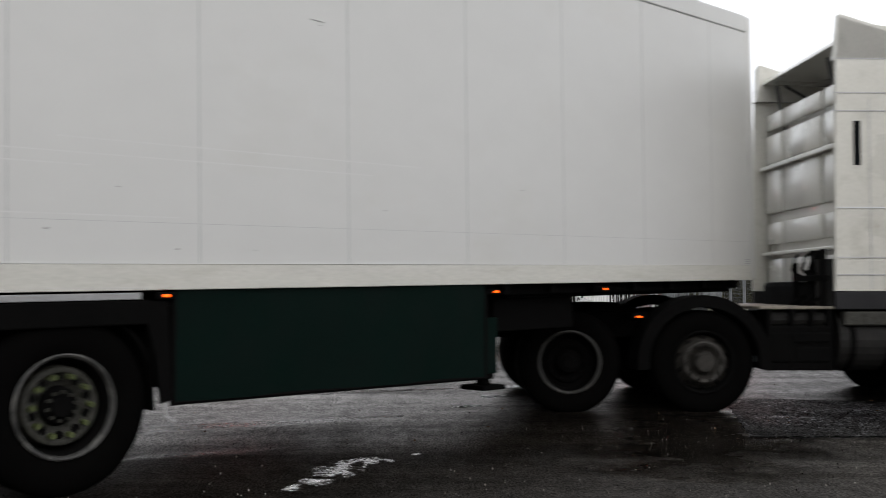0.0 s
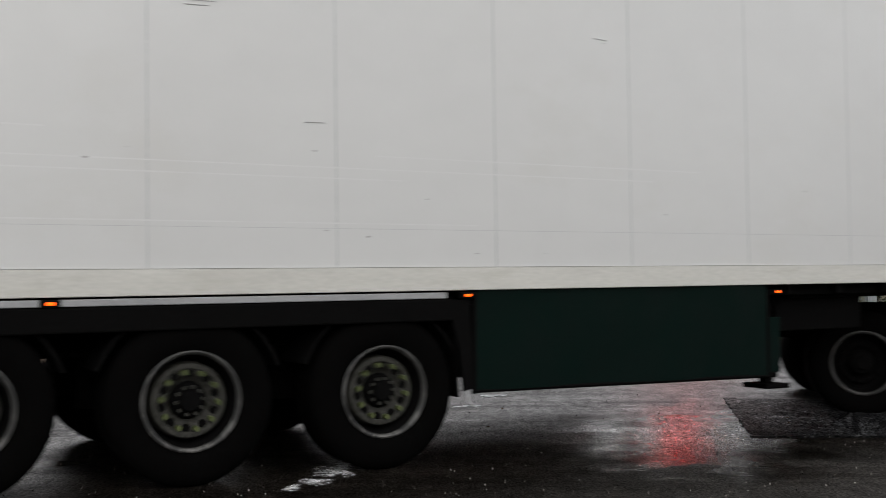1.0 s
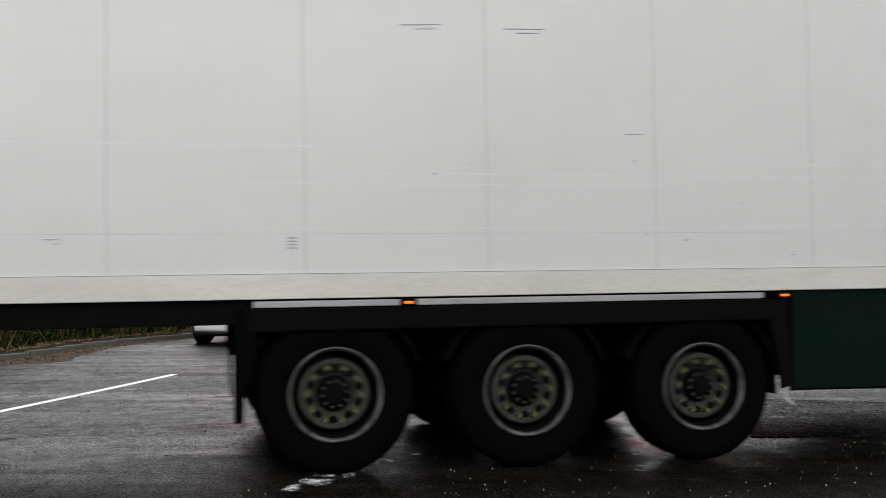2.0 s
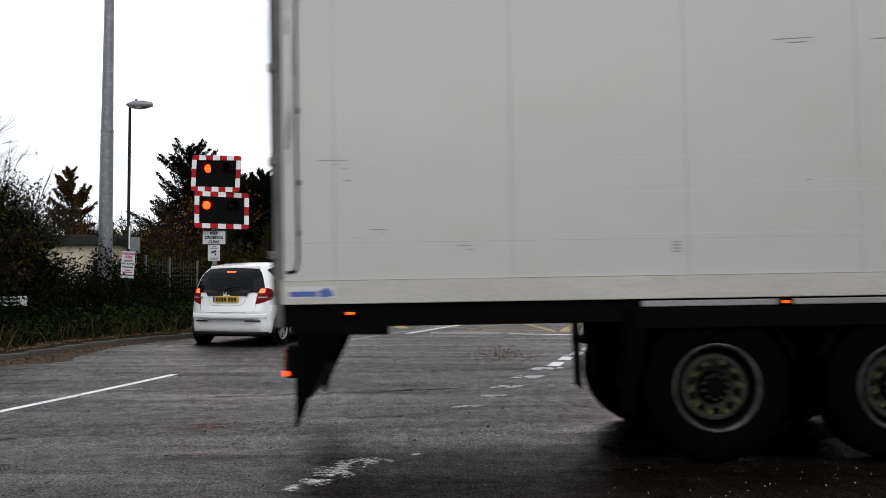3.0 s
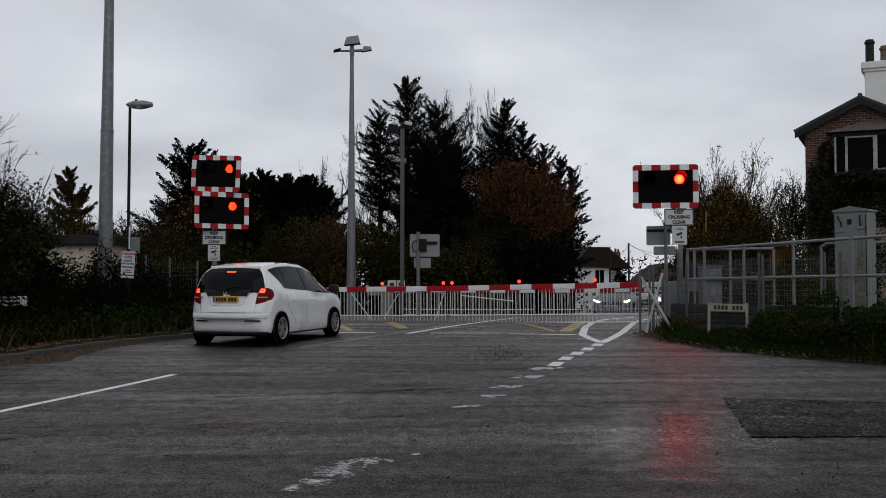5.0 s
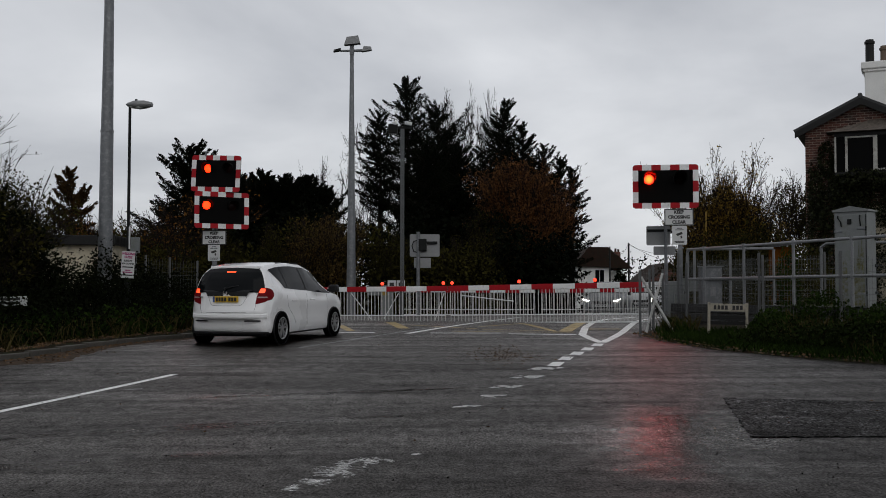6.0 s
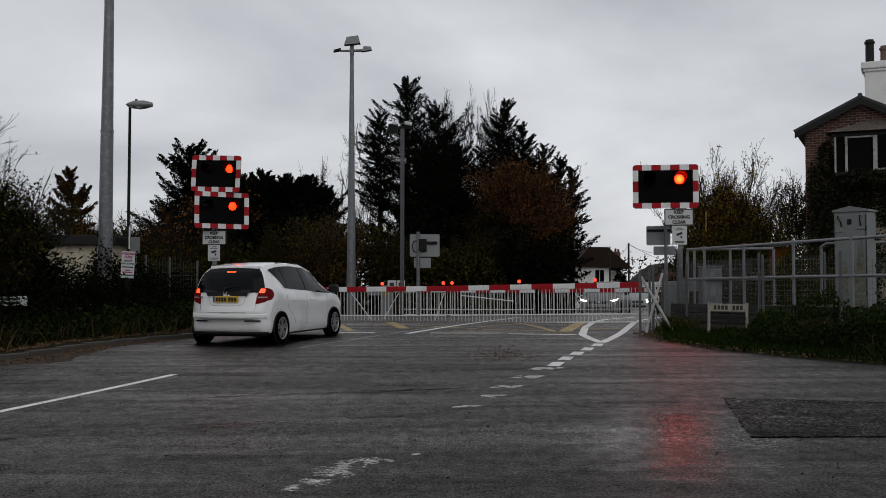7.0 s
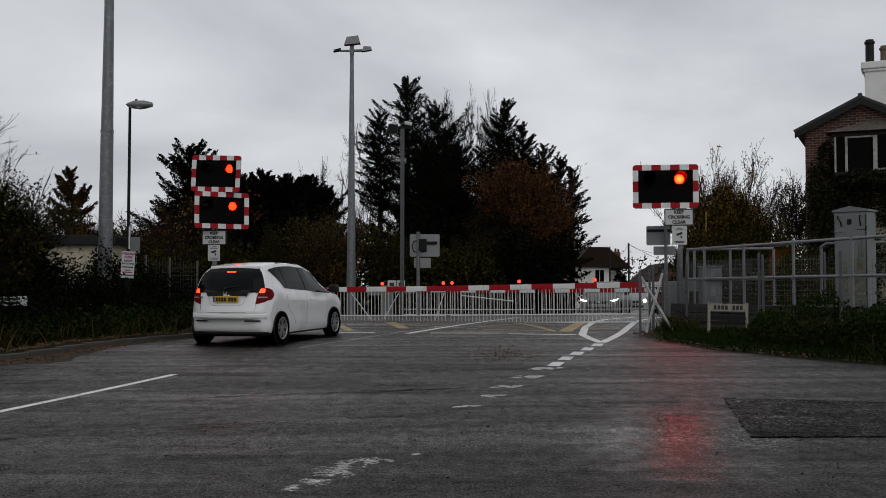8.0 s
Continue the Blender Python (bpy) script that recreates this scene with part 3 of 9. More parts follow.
def flakes(bm, x, y, rx, ry, count, rnd, square=False):
    """Chips of old paint left on the road, thicker towards the middle."""
    for _ in range(count):
        a, r = rnd.random() * 6.283, rnd.random() ** 0.7
        cx, cy = x + rx * r * math.cos(a), y + ry * r * math.sin(a)
        if not square and noise.noise((cx * 11, cy * 6, 8)) > 0.05 + 0.25 * (1 - r):
            continue
        if square:
            a, b = rnd.uniform(-1, 1), rnd.uniform(-1, 1)
            cx, cy, r = x + rx * (a + 0.5 * b), y + ry * b, 0.4
            if noise.noise((cx * 9, cy * 5, 3)) > 0.16:
                continue
        long, deep, lean = rnd.uniform(0.006, 0.034) * (1.2 - 0.7 * r), rnd.uniform(0.003, 0.008), rnd.uniform(-0.4, 0.4)
        lift = 0.003 + 0.004 * rnd.random()
        pts = [(cx + long * u * rnd.uniform(0.5, 1.2) + deep * v * lean, cy + deep * v * rnd.uniform(0.5, 1.3) + long * u * lean * 0.4) for u, v in ((-1, 0.1), (-0.3, -0.9), (0.5, -0.6), (1, 0.0), (0.2, 0.9))]
        bm.faces.new([bm.verts.new((px, py, gz(py) + lift)) for px, py in pts])


def make_markings():
    painted("centre_line", strip([(-5.1, 6.3), (-4.33, 10.27), (-3.6, 14.03)], 0.11), LINE_WHITE, "thin white line across the wet road")
    for x, y in ((-3.62, 12.27), (-3.02, 16.25), (-3.6, 15.3)):
        painted("road_mark", strip([(x - 0.09, y - 0.04), (x + 0.09, y + 0.05)], 0.10), LINE_WORN, "scrap of worn white road paint")
    dash_line = [(0.24, 10.67), (0.52, 11.57), (0.75, 12.52), (1.1, 13.69), (1.46, 14.86), (1.68, 15.56), (1.94, 16.52), (2.24, 17.49), (2.54, 18.4), (2.86, 19.37)]
    for i, (x, y) in enumerate(dash_line):
        if i < 5:
            bm = bmesh.new()
            flakes(bm, x, y, 0.11 + 0.02 * i, 0.09 + 0.03 * i, 900 + 420 * i, random.Random(40 + i), True)
            tagged(painted("dash", bm, LINE_FLAKE, "worn white dash of a give-way line"), group="give-way dashes")
            continue
        tagged(painted("dash", strip([(x - 0.075, y - 0.32), (x + 0.075, y + 0.32)], 0.19), LINE_WHITE, "white dash of a give-way line"), group="give-way dashes")
    painted("island_outline", strip([(3.02, 19.95), (2.97, 21.0), (2.97, 22.3), (3.46, 25.4), (4.08, 28.3), (4.8, 30.8), (6.2, 33.5)], 0.17), LINE_WHITE, "thick white line round a painted island")
    painted("island_outline", strip([(3.03, 19.95), (3.42, 21.2), (3.96, 23.1), (4.98, 27.4), (5.75, 30.25), (7.2, 34)], 0.17), LINE_WHITE, "thick white line round a painted island")
    painted("lane_line", strip([(-2.6, 18.6), (-1.65, 21.2), (0.53, 27.46)], 0.10), LINE_WORN, "faint white lane line at the crossing")
    painted("lane_line", strip([(-0.78, 22.69), (1.01, 28.25), (2.4, 33)], 0.15), LINE_WHITE, "white lane line at the crossing")
    for a, b in (((-0.27, 22.9), (1.25, 22.85)), ((1.41, 22.6), (2.84, 22.3)), ((-2.3, 23.1), (-1.5, 23.05))):
        painted("stop_line", strip([a, b], 0.20), LINE_WHITE, "worn white stop line before the barrier")
    for a, b, w in (((2.09, 27.46), (2.53, 23.4), 0.16), ((3.75, 28.25), (2.72, 23.4), 0.30), ((3.40, 24.47), (4.15, 24.47), 0.3), ((-1.43, 28.25), (-0.92, 24.72), 0.28),
                    ((-2.63, 26.43), (-2.1, 23.76), 0.2), ((0.9, 24.4), (2.5, 23.6), 0.12), ((0.9, 25.6), (2.09, 27.4), 0.12), ((-0.9, 26.5), (0.8, 24.6), 0.12), ((0.2, 23.5), (2.9, 23.1), 0.10)):
        painted("box_hatching", strip([a, b], w), LINE_YELLOW, "faded yellow box hatching on the crossing")
    rnd = random.Random(4)
    for x, y, s in ((-0.52, 7.42, 0.10), (-0.66, 7.27, 0.13), (-0.69, 7.05, 0.15), (-0.72, 6.86, 0.12), (-0.80, 6.62, 0.10), (-0.92, 6.40, 0.07), (-0.40, 7.40, 0.05), (-0.2, 7.7, 0.03)):
        bm = bmesh.new()
        flakes(bm, x, y, s * 1.2, s * 1.6, int(20 + 1500 * s), rnd)
        painted("road_mark", bm, LINE_FLAKE, "flaking patch of worn white road paint")
    # a square of newer, coarser tarmac
    edge = [(3.05, 11.42), (4.63, 11.0), (6.2, 10.55), (8.2, 10.3), (8.0, 8.3), (5.6, 8.45), (3.62, 8.58), (2.52, 8.58)]
    dense = []
    for i, a in enumerate(edge):
        b = edge[(i + 1) % len(edge)]
        n = int(math.hypot(b[0] - a[0], b[1] - a[1]) / 0.05)
        dense += [(a[0] + (b[0] - a[0]) * k / n + rnd.gauss(0, 0.010), a[1] + (b[1] - a[1]) * k / n + rnd.gauss(0, 0.010)) for k in range(n)]
    bm = bmesh.new()
    bottom = [bm.verts.new((x, y, gz(y) - 0.01)) for x, y in dense]
    top = [bm.verts.new((x, y, gz(y) + 0.009)) for x, y in dense]
    for i in range(len(dense)):
        j = (i + 1) % len(dense)
        bm.faces.new((bottom[i], bottom[j], top[j], top[i]))
    bmesh.ops.triangle_fill(bm, use_beauty=True, edges=[e for e in bm.edges if e.verts[0] in set(top) and e.verts[1] in set(top)])
    bmesh.ops.recalc_face_normals(bm, faces=bm.faces)
    solid("road_patch", bm, PATCH, Matrix(), "square patch of newer coarse dark tarmac", "road patch", kind="structure")


make_markings()

# ---- the lorry: a refrigerated trailer and its tractor ----
TILT = pose(0, 0, 0, 0, -0.93, 0)
NEAR = -1.28


RIM_DARK = pbr("grimy_dark_rim_steel", (0.022, 0.021, 0.019), 0.6, metal=0.1, scale=8, grain=60, var=0.5, bump=0.2, stain=(0.05, 0.047, 0.042), stain_at=0.6)
HUB_STEEL = pbr("dull_silver_hub", (0.036, 0.033, 0.029), 0.5, metal=0.3, scale=10, grain=60, var=0.4, bump=0.2, stain=(0.014, 0.013, 0.011), stain_at=0.52, spec=0.2)


def lorry_wheel(parent, m, dish, r=0.525):
    """A lorry wheel; its outer side looks along -y. dish: a deep rim, else a hub that stands out."""
    w = 0.36
    hub = bmesh.new()
    if dish:
        lathe([(0.01, 0.0), (0.012, 0.06), (0.04, 0.07), (0.045, 0.10), (0.05, 0.105), (0.09, 0.12)], 24, bm=hub)
    else:
        lathe([(-0.10, 0.0), (-0.10, 0.085), (-0.085, 0.10), (-0.02, 0.11), (0.04, 0.13)], 28, bm=hub)
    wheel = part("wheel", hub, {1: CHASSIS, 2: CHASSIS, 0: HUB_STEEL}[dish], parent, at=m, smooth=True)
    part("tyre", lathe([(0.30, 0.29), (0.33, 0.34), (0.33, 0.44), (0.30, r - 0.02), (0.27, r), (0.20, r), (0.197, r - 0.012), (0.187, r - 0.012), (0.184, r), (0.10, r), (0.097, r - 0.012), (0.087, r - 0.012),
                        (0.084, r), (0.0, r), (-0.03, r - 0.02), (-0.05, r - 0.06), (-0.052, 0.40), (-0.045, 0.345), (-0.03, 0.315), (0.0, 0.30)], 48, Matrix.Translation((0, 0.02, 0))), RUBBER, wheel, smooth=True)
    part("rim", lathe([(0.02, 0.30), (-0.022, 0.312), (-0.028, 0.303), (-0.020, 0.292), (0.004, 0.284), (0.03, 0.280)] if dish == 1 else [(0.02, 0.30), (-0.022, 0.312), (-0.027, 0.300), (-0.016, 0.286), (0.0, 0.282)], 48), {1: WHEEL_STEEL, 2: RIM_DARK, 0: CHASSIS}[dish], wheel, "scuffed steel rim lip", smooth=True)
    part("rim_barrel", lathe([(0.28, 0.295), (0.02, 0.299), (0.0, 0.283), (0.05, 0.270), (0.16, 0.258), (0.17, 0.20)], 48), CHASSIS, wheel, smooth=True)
    ax = 0.05 if dish else -0.035
    if dish == 2:
        ax = 0.13
    disc = lathe([(ax + 0.09, 0.262), (ax + 0.05, 0.225), (ax, 0.205), (ax - 0.006, 0.19), (ax, 0.165), (ax + 0.02, 0.15), (ax + 0.04, 0.105)], 40)
    if dish == 1:
        disc.free()
        disc = lathe([(ax + 0.10, 0.240), (ax + 0.012, 0.236), (ax, 0.228), (ax - 0.004, 0.212), (ax, 0.198), (ax + 0.014, 0.192), (ax + 0.016, 0.155), (ax + 0.03, 0.146), (ax + 0.05, 0.105)], 48)
    part("wheel_disc", disc, {1: WHEEL_DISC, 2: CHASSIS, 0: HUB_STEEL}[dish], wheel, "grimy wheel disc", smooth=True)
    nuts = finish(rods(((0, -0.03, 0), (0, 0.03, 0), 0.018, 0.018), seg=6), "wheel_nut", {1: NUT, 2: CHASSIS, 0: HUB_STEEL}[dish])
    for i in range(10):
        a = 2 * math.pi * i / 10
        part("wheel_nut", nuts, {1: NUT, 2: CHASSIS, 0: HUB_STEEL}[dish], wheel, at=pose(0.178 * math.cos(a), ax - 0.012, 0.178 * math.sin(a)))
    if dish == 1:
        bolt = finish(rods(((0, -0.012, 0), (0, 0.03, 0), 0.011, 0.011), seg=6), "hub_bolt", WHEEL_DISC)
        for i in range(10):
            a = 2 * math.pi * (i + 0.3) / 10
            part("hub_bolt", bolt, WHEEL_DISC, wheel, at=pose(0.085 * math.cos(a), 0.03, 0.085 * math.sin(a)))
    wide, ring, deep = (0.026, 0.172, 0.012) if dish == 1 else (0.022, 0.236, 0.052)
    holes = finish(lathe([(0.0, 0.0), (0.0, wide), (0.006, wide + 0.002)], 12), "vent_hole", CHASSIS)
    for i in range(10):
        a = 2 * math.pi * (i + 0.5) / 10
        part("vent_hole", holes, CHASSIS, wheel, at=pose(ring * math.cos(a), ax + deep, ring * math.sin(a)))
    return wheel


def marker_lamp(parent, x, y, z, m=None):
    body = part("marker_lamp", boxes((x - 0.06, x + 0.06, y - 0.02, y + 0.03, z - 0.024, z + 0.024), bevel=0.008), CHASSIS, parent, at=m)
    part("lens", boxes((x - 0.024, x + 0.024, y - 0.028, y - 0.018, z - 0.009, z + 0.009), bevel=0.004), AMBER_GLOW, body, "lit amber lens")


GRIME_RUN = pbr("dark_road_dirt_run", (0.16, 0.15, 0.13), 0.8, scale=10, grain=60, var=0.4, bump=0.0)
PRINT_GREY = pbr("faded_grey_print", (0.24, 0.24, 0.24), 0.5, var=0.15, bump=0.0)


def make_trailer():
    t = thing("trailer", Matrix(), "long white refrigerated lorry trailer with dark green side curtain", "trailer")
    lo, hi, rear, front, far = 1.11, 4.04, -0.375, 13.162, 1.28
    part("floor", boxes((rear, front, NEAR + 0.03, far - 0.03, lo + 0.005, lo + 0.12)), CHASSIS, t, at=TILT)
    part("roof", boxes((rear, front, NEAR + 0.01, far - 0.01, hi - 0.05, hi - 0.002), bevel=0.02), TRAILER_WHITE, t, at=TILT)
    part("side_wall", boxes((rear, front, far - 0.06, far, lo, hi - 0.05)), TRAILER_WHITE, t, at=TILT)
    part("core_wall", boxes((rear + 0.06, front - 0.02, NEAR + 0.012, NEAR + 0.06, lo + 0.02, hi - 0.05)), TRAILER_SEAM, t, at=TILT)
    part("front_wall", boxes((front - 0.07, front, NEAR + 0.03, far - 0.03, lo, hi - 0.02), bevel=0.025), TRAILER_WHITE, t, at=TILT)
    seams = [rear + 0.017] + [1.228 * i for i in range(11)] + [front - 0.12]
    for a, b in zip(seams, seams[1:]):
        bm = boxes((a + 0.006, b - 0.006, NEAR + 0.002, NEAR + 0.03, 1.275, hi - 0.19))
        part("side_panel", bm, TRAILER_WHITE, t, at=TILT)
    for s in seams[1:-1]:
        part("panel_seam", boxes((s - 0.0065, s + 0.0065, NEAR + 0.0035, NEAR + 0.012, 1.275, hi - 0.19)), TRAILER_SEAM, t, "grey sealed panel joint", at=TILT)
    part("panel_joint", boxes((rear + 0.02, front - 0.13, NEAR + 0.0012, NEAR + 0.006, 1.5285, 1.5315)), TRAILER_SEAM, t, "fine joint along the side", at=TILT)
    # a pale strip paints the highlight on the rail's top edge
    part("rail_edge", boxes((rear, front - 0.12, NEAR - 0.0115, NEAR + 0.02, 1.2735, 1.2785)), RUB_AND_HIGHLIGHT, t, "painted highlight along the bottom rail's top edge", at=TILT)
    part("bottom_rail", boxes((rear, front - 0.12, NEAR - 0.010, NEAR + 0.05, lo, 1.272), bevel=0.006), TRAILER_RAIL, t, "dirty cream bottom rail", at=TILT)
    part("top_rail", boxes((rear, front - 0.12, NEAR - 0.010, NEAR + 0.05, hi - 0.186, hi), bevel=0.012), TRAILER_WHITE, t, at=TILT)
    part("corner_post", boxes((front - 0.118, front + 0.004, NEAR - 0.006, NEAR + 0.09, lo, hi), bevel=0.03), TRAILER_WHITE, t, at=TILT, smooth=True)
    # rear frame, doors, hinges and lock rods
    part("rear_frame", boxes((rear - 0.04, rear + 0.016, NEAR - 0.012, NEAR + 0.07, lo - 0.16, hi), (rear - 0.04, rear + 0.016, far - 0.07, far + 0.01, lo - 0.16, hi),
                             (rear - 0.02, rear + 0.016, NEAR + 0.07, far - 0.07, lo - 0.16, lo + 0.05), (rear - 0.02, rear + 0.016, NEAR + 0.07, far - 0.07, hi - 0.12, hi), bevel=0.01), TRAILER_REAR, t, "grimy grey steel rear frame", at=TILT)
    for y0, y1 in ((NEAR + 0.075, -0.004), (0.004, far - 0.075)):
        door = part("rear_door", boxes((rear - 0.06, rear - 0.03, y0, y1, lo + 0.055, hi - 0.125), bevel=0.008), TRAILER_REAR, t, "grimy grey rear door", at=TILT)
        part("door_gasket", boxes((rear - 0.066, rear - 0.03, y0 - 0.02, y0 + 0.025, lo + 0.055, hi - 0.125), (rear - 0.066, rear - 0.03, y1 - 0.025, y1 + 0.02, lo + 0.055, hi - 0.125)), CHASSIS, door, "black rubber door gasket")
        for y in (y0 + 0.25, y1 - 0.25):
            part("lock_rod", rods(((rear - 0.08, y, lo), (rear - 0.08, y, hi - 0.05), 0.017), seg=8), GALV, door)
    for z in (1.45, 2.1, 2.75, 3.4):
        part("hinge", boxes((rear - 0.075, rear - 0.01, NEAR - 0.02, NEAR + 0.14, z - 0.03, z + 0.03), bevel=0.01), TRAILER_REAR, t, at=TILT)
    strap = bmesh.new()
    bent(strap, [(-0.25, NEAR - 0.006, 3.5), (-0.255, NEAR - 0.008, 2.2), (-0.25, NEAR - 0.006, 1.42), (-0.27, NEAR - 0.006, 1.34), (-0.33, NEAR - 0.006, 1.33)], 0.009, 6)
    part("door_stay", strap, CHASSIS, t, "black door stay", at=TILT)
    for x, z, s in ((-0.25, 2.45, 0.04), (-0.245, 1.95, 0.03), (-0.25, 1.6, 0.03)):
        part("clip", boxes((x - 0.012, x + 0.016, NEAR - 0.014, NEAR + 0.004, z - s * 0.6, z + s * 0.6), bevel=0.006), CHASSIS, t, at=TILT)
    # sticker and small plates
    st = part("sticker", boxes((-0.33, 0.0, NEAR - 0.0135, NEAR - 0.009, 1.15, 1.235)), SIGN_WHITE, t, "white sticker with blue print", at=TILT)
    part("print_bar", boxes((-0.31, -0.12, NEAR - 0.016, NEAR - 0.0135, 1.165, 1.20)), BLUE_INK, st)
    part("print_bar", slab([(-0.10, 1.16), (-0.01, 1.165), (-0.02, 1.20), (-0.06, 1.225), (-0.11, 1.20)], 0.0025, pose(0, NEAR - 0.016, 0)), BLUE_INK, st)
    for x, z in ((2.372, 1.47), (12.99, 1.30)):
        for k in range(4):
            part("print_bar", boxes((x - 0.03, x + 0.03, NEAR - 0.0015, NEAR + 0.0025, z + 0.03 - 0.022 * k, z + 0.039 - 0.022 * k)), PRINT_GREY, t, at=TILT)
    # dents and scrapes in the skin
    for x, z, w, lean in ((3.24, 2.93, 0.28, -3), (3.96, 2.93, 0.30, -2), (4.76, 2.22, 0.14, -2), (-0.01, 2.1, 0.2, 0), (0.9, 1.5, 0.1, 0), (7.1, 3.0, 0.12, 3), (0.3, 1.62, 0.12, 2)):
        for k in range(2):
            r = part("scrape", boxes((-w / 2 + 0.08 * k, w / 2 - 0.06 * k, -0.003, 0.003, -0.0035, 0.0035), bevel=0.003), SCRAPE, t, at=TILT @ pose(x + 0.02 * k, NEAR + 0.001, z - 0.028 * k, 0, lean, 0))
    # road dirt that has run down by the rear edge and small knocks
    rnd = random.Random(12)
    for k in range(9):
        x, z, tall, w = -0.27 + rnd.uniform(-0.05, 0.04), rnd.uniform(1.5, 3.3), rnd.uniform(0.12, 0.5), rnd.uniform(0.004, 0.012)
        outline = [(x - w, z), (x + w * 0.6, z + 0.05 * tall), (x + w, z + 0.6 * tall), (x + w * 0.3, z + tall), (x - w * 0.6, z + 0.7 * tall)]
        part("grime_streak", slab(outline, 0.002, pose(0, NEAR + 0.0005, 0)), GRIME_RUN, t, "dark run of road dirt", at=TILT)
    for k in range(14):
        x, z, w = rnd.uniform(-0.2, 9.5), rnd.uniform(1.32, 2.2), rnd.uniform(0.008, 0.03)
        outline = [(x - w, z), (x, z - 0.3 * w), (x + w, z + 0.1 * w), (x + 0.3 * w, z + 0.4 * w)]
        part("scuff", slab(outline, 0.002, pose(0, NEAR + 0.0008, 0)), SCRAPE, t, at=TILT)
    # long rubbed lines along the side
    for x0, x1, z, lean in ((1.5, 6.0, 1.565, 0.1), (2.0, 5.4, 1.86, -0.15), (2.6, 7.6, 1.93, 0), (5.2, 8.1, 2.02, 0), (0.2, 3.1, 2.10, 0.2)):
        part("scrape", boxes((x0, x1, NEAR + 0.0014, NEAR + 0.006, z - 0.004, z + 0.004)), RUB_AND_HIGHLIGHT, t, at=TILT @ pose(0, 0, 0, 0, 0, 0))
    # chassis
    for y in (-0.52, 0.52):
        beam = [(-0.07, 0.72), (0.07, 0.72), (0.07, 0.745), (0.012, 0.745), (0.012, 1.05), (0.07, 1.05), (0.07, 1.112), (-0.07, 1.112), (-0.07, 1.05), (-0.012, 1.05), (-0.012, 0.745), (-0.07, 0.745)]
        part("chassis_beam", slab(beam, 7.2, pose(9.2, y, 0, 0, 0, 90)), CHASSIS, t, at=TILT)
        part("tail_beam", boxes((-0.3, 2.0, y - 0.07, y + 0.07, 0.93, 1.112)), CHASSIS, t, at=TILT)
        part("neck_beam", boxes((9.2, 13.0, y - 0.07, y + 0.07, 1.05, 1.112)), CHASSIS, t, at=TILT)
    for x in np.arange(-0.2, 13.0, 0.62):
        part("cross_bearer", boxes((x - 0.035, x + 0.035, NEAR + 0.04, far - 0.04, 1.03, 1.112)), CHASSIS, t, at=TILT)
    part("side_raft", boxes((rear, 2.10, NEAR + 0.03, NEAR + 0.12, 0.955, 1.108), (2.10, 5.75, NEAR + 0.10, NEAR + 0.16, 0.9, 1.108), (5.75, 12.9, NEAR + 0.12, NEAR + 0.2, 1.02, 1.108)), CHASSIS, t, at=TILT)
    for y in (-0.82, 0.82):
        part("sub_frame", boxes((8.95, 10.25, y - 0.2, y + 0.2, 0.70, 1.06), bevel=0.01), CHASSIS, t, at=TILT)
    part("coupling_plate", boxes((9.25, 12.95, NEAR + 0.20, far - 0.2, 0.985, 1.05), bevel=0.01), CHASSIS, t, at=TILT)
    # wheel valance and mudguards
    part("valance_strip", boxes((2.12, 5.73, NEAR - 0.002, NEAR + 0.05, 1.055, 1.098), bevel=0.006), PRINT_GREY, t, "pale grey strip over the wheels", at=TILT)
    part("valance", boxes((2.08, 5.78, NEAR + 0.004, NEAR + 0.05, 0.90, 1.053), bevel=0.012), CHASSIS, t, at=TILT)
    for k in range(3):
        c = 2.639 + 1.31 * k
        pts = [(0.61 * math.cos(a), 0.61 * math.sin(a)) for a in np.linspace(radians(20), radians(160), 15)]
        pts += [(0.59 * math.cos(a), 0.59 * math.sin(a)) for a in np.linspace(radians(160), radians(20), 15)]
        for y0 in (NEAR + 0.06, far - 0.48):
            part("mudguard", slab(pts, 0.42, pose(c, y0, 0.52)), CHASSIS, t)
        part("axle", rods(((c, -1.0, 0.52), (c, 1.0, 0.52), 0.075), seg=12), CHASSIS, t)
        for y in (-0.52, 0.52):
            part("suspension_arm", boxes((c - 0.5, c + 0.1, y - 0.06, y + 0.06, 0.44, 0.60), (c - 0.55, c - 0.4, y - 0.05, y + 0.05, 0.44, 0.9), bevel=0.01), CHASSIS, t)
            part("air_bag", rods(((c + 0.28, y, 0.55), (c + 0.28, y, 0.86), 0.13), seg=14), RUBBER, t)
    for x, tip in ((2.02, -0.03), (5.80, -0.02)):
        for y in (NEAR + 0.03, far - 0.45):
            part("mud_flap", slab([(0, 0.0), (0.42, 0.0), (0.40, -0.62), (0.02, -0.64)] if x < 3 else [(0, 0.0), (0.42, 0.0), (0.42, -0.5), (0.0, -0.5)], 0.012,
                                  pose(x, y, 0.96, 0, 0, 90) @ pose(0, 0, 0, -3, 0, 0)), RUBBER, t)
    part("valance_end", slab([(1.98, 1.08), (2.13, 1.08), (2.12, 0.70), (2.05, 0.52), (2.05, 0.36), (1.99, 0.36)], 0.03, pose(0, NEAR + 0.01, 0)), RUBBER, t, "black rubber mudguard end")
    part("valance_end", slab([(5.72, 1.14), (5.90, 1.14), (5.93, 0.52), (5.86, 0.50), (5.82, 0.8)], 0.03, pose(0, NEAR + 0.01, 0)), CHASSIS, t, "black mudguard end")
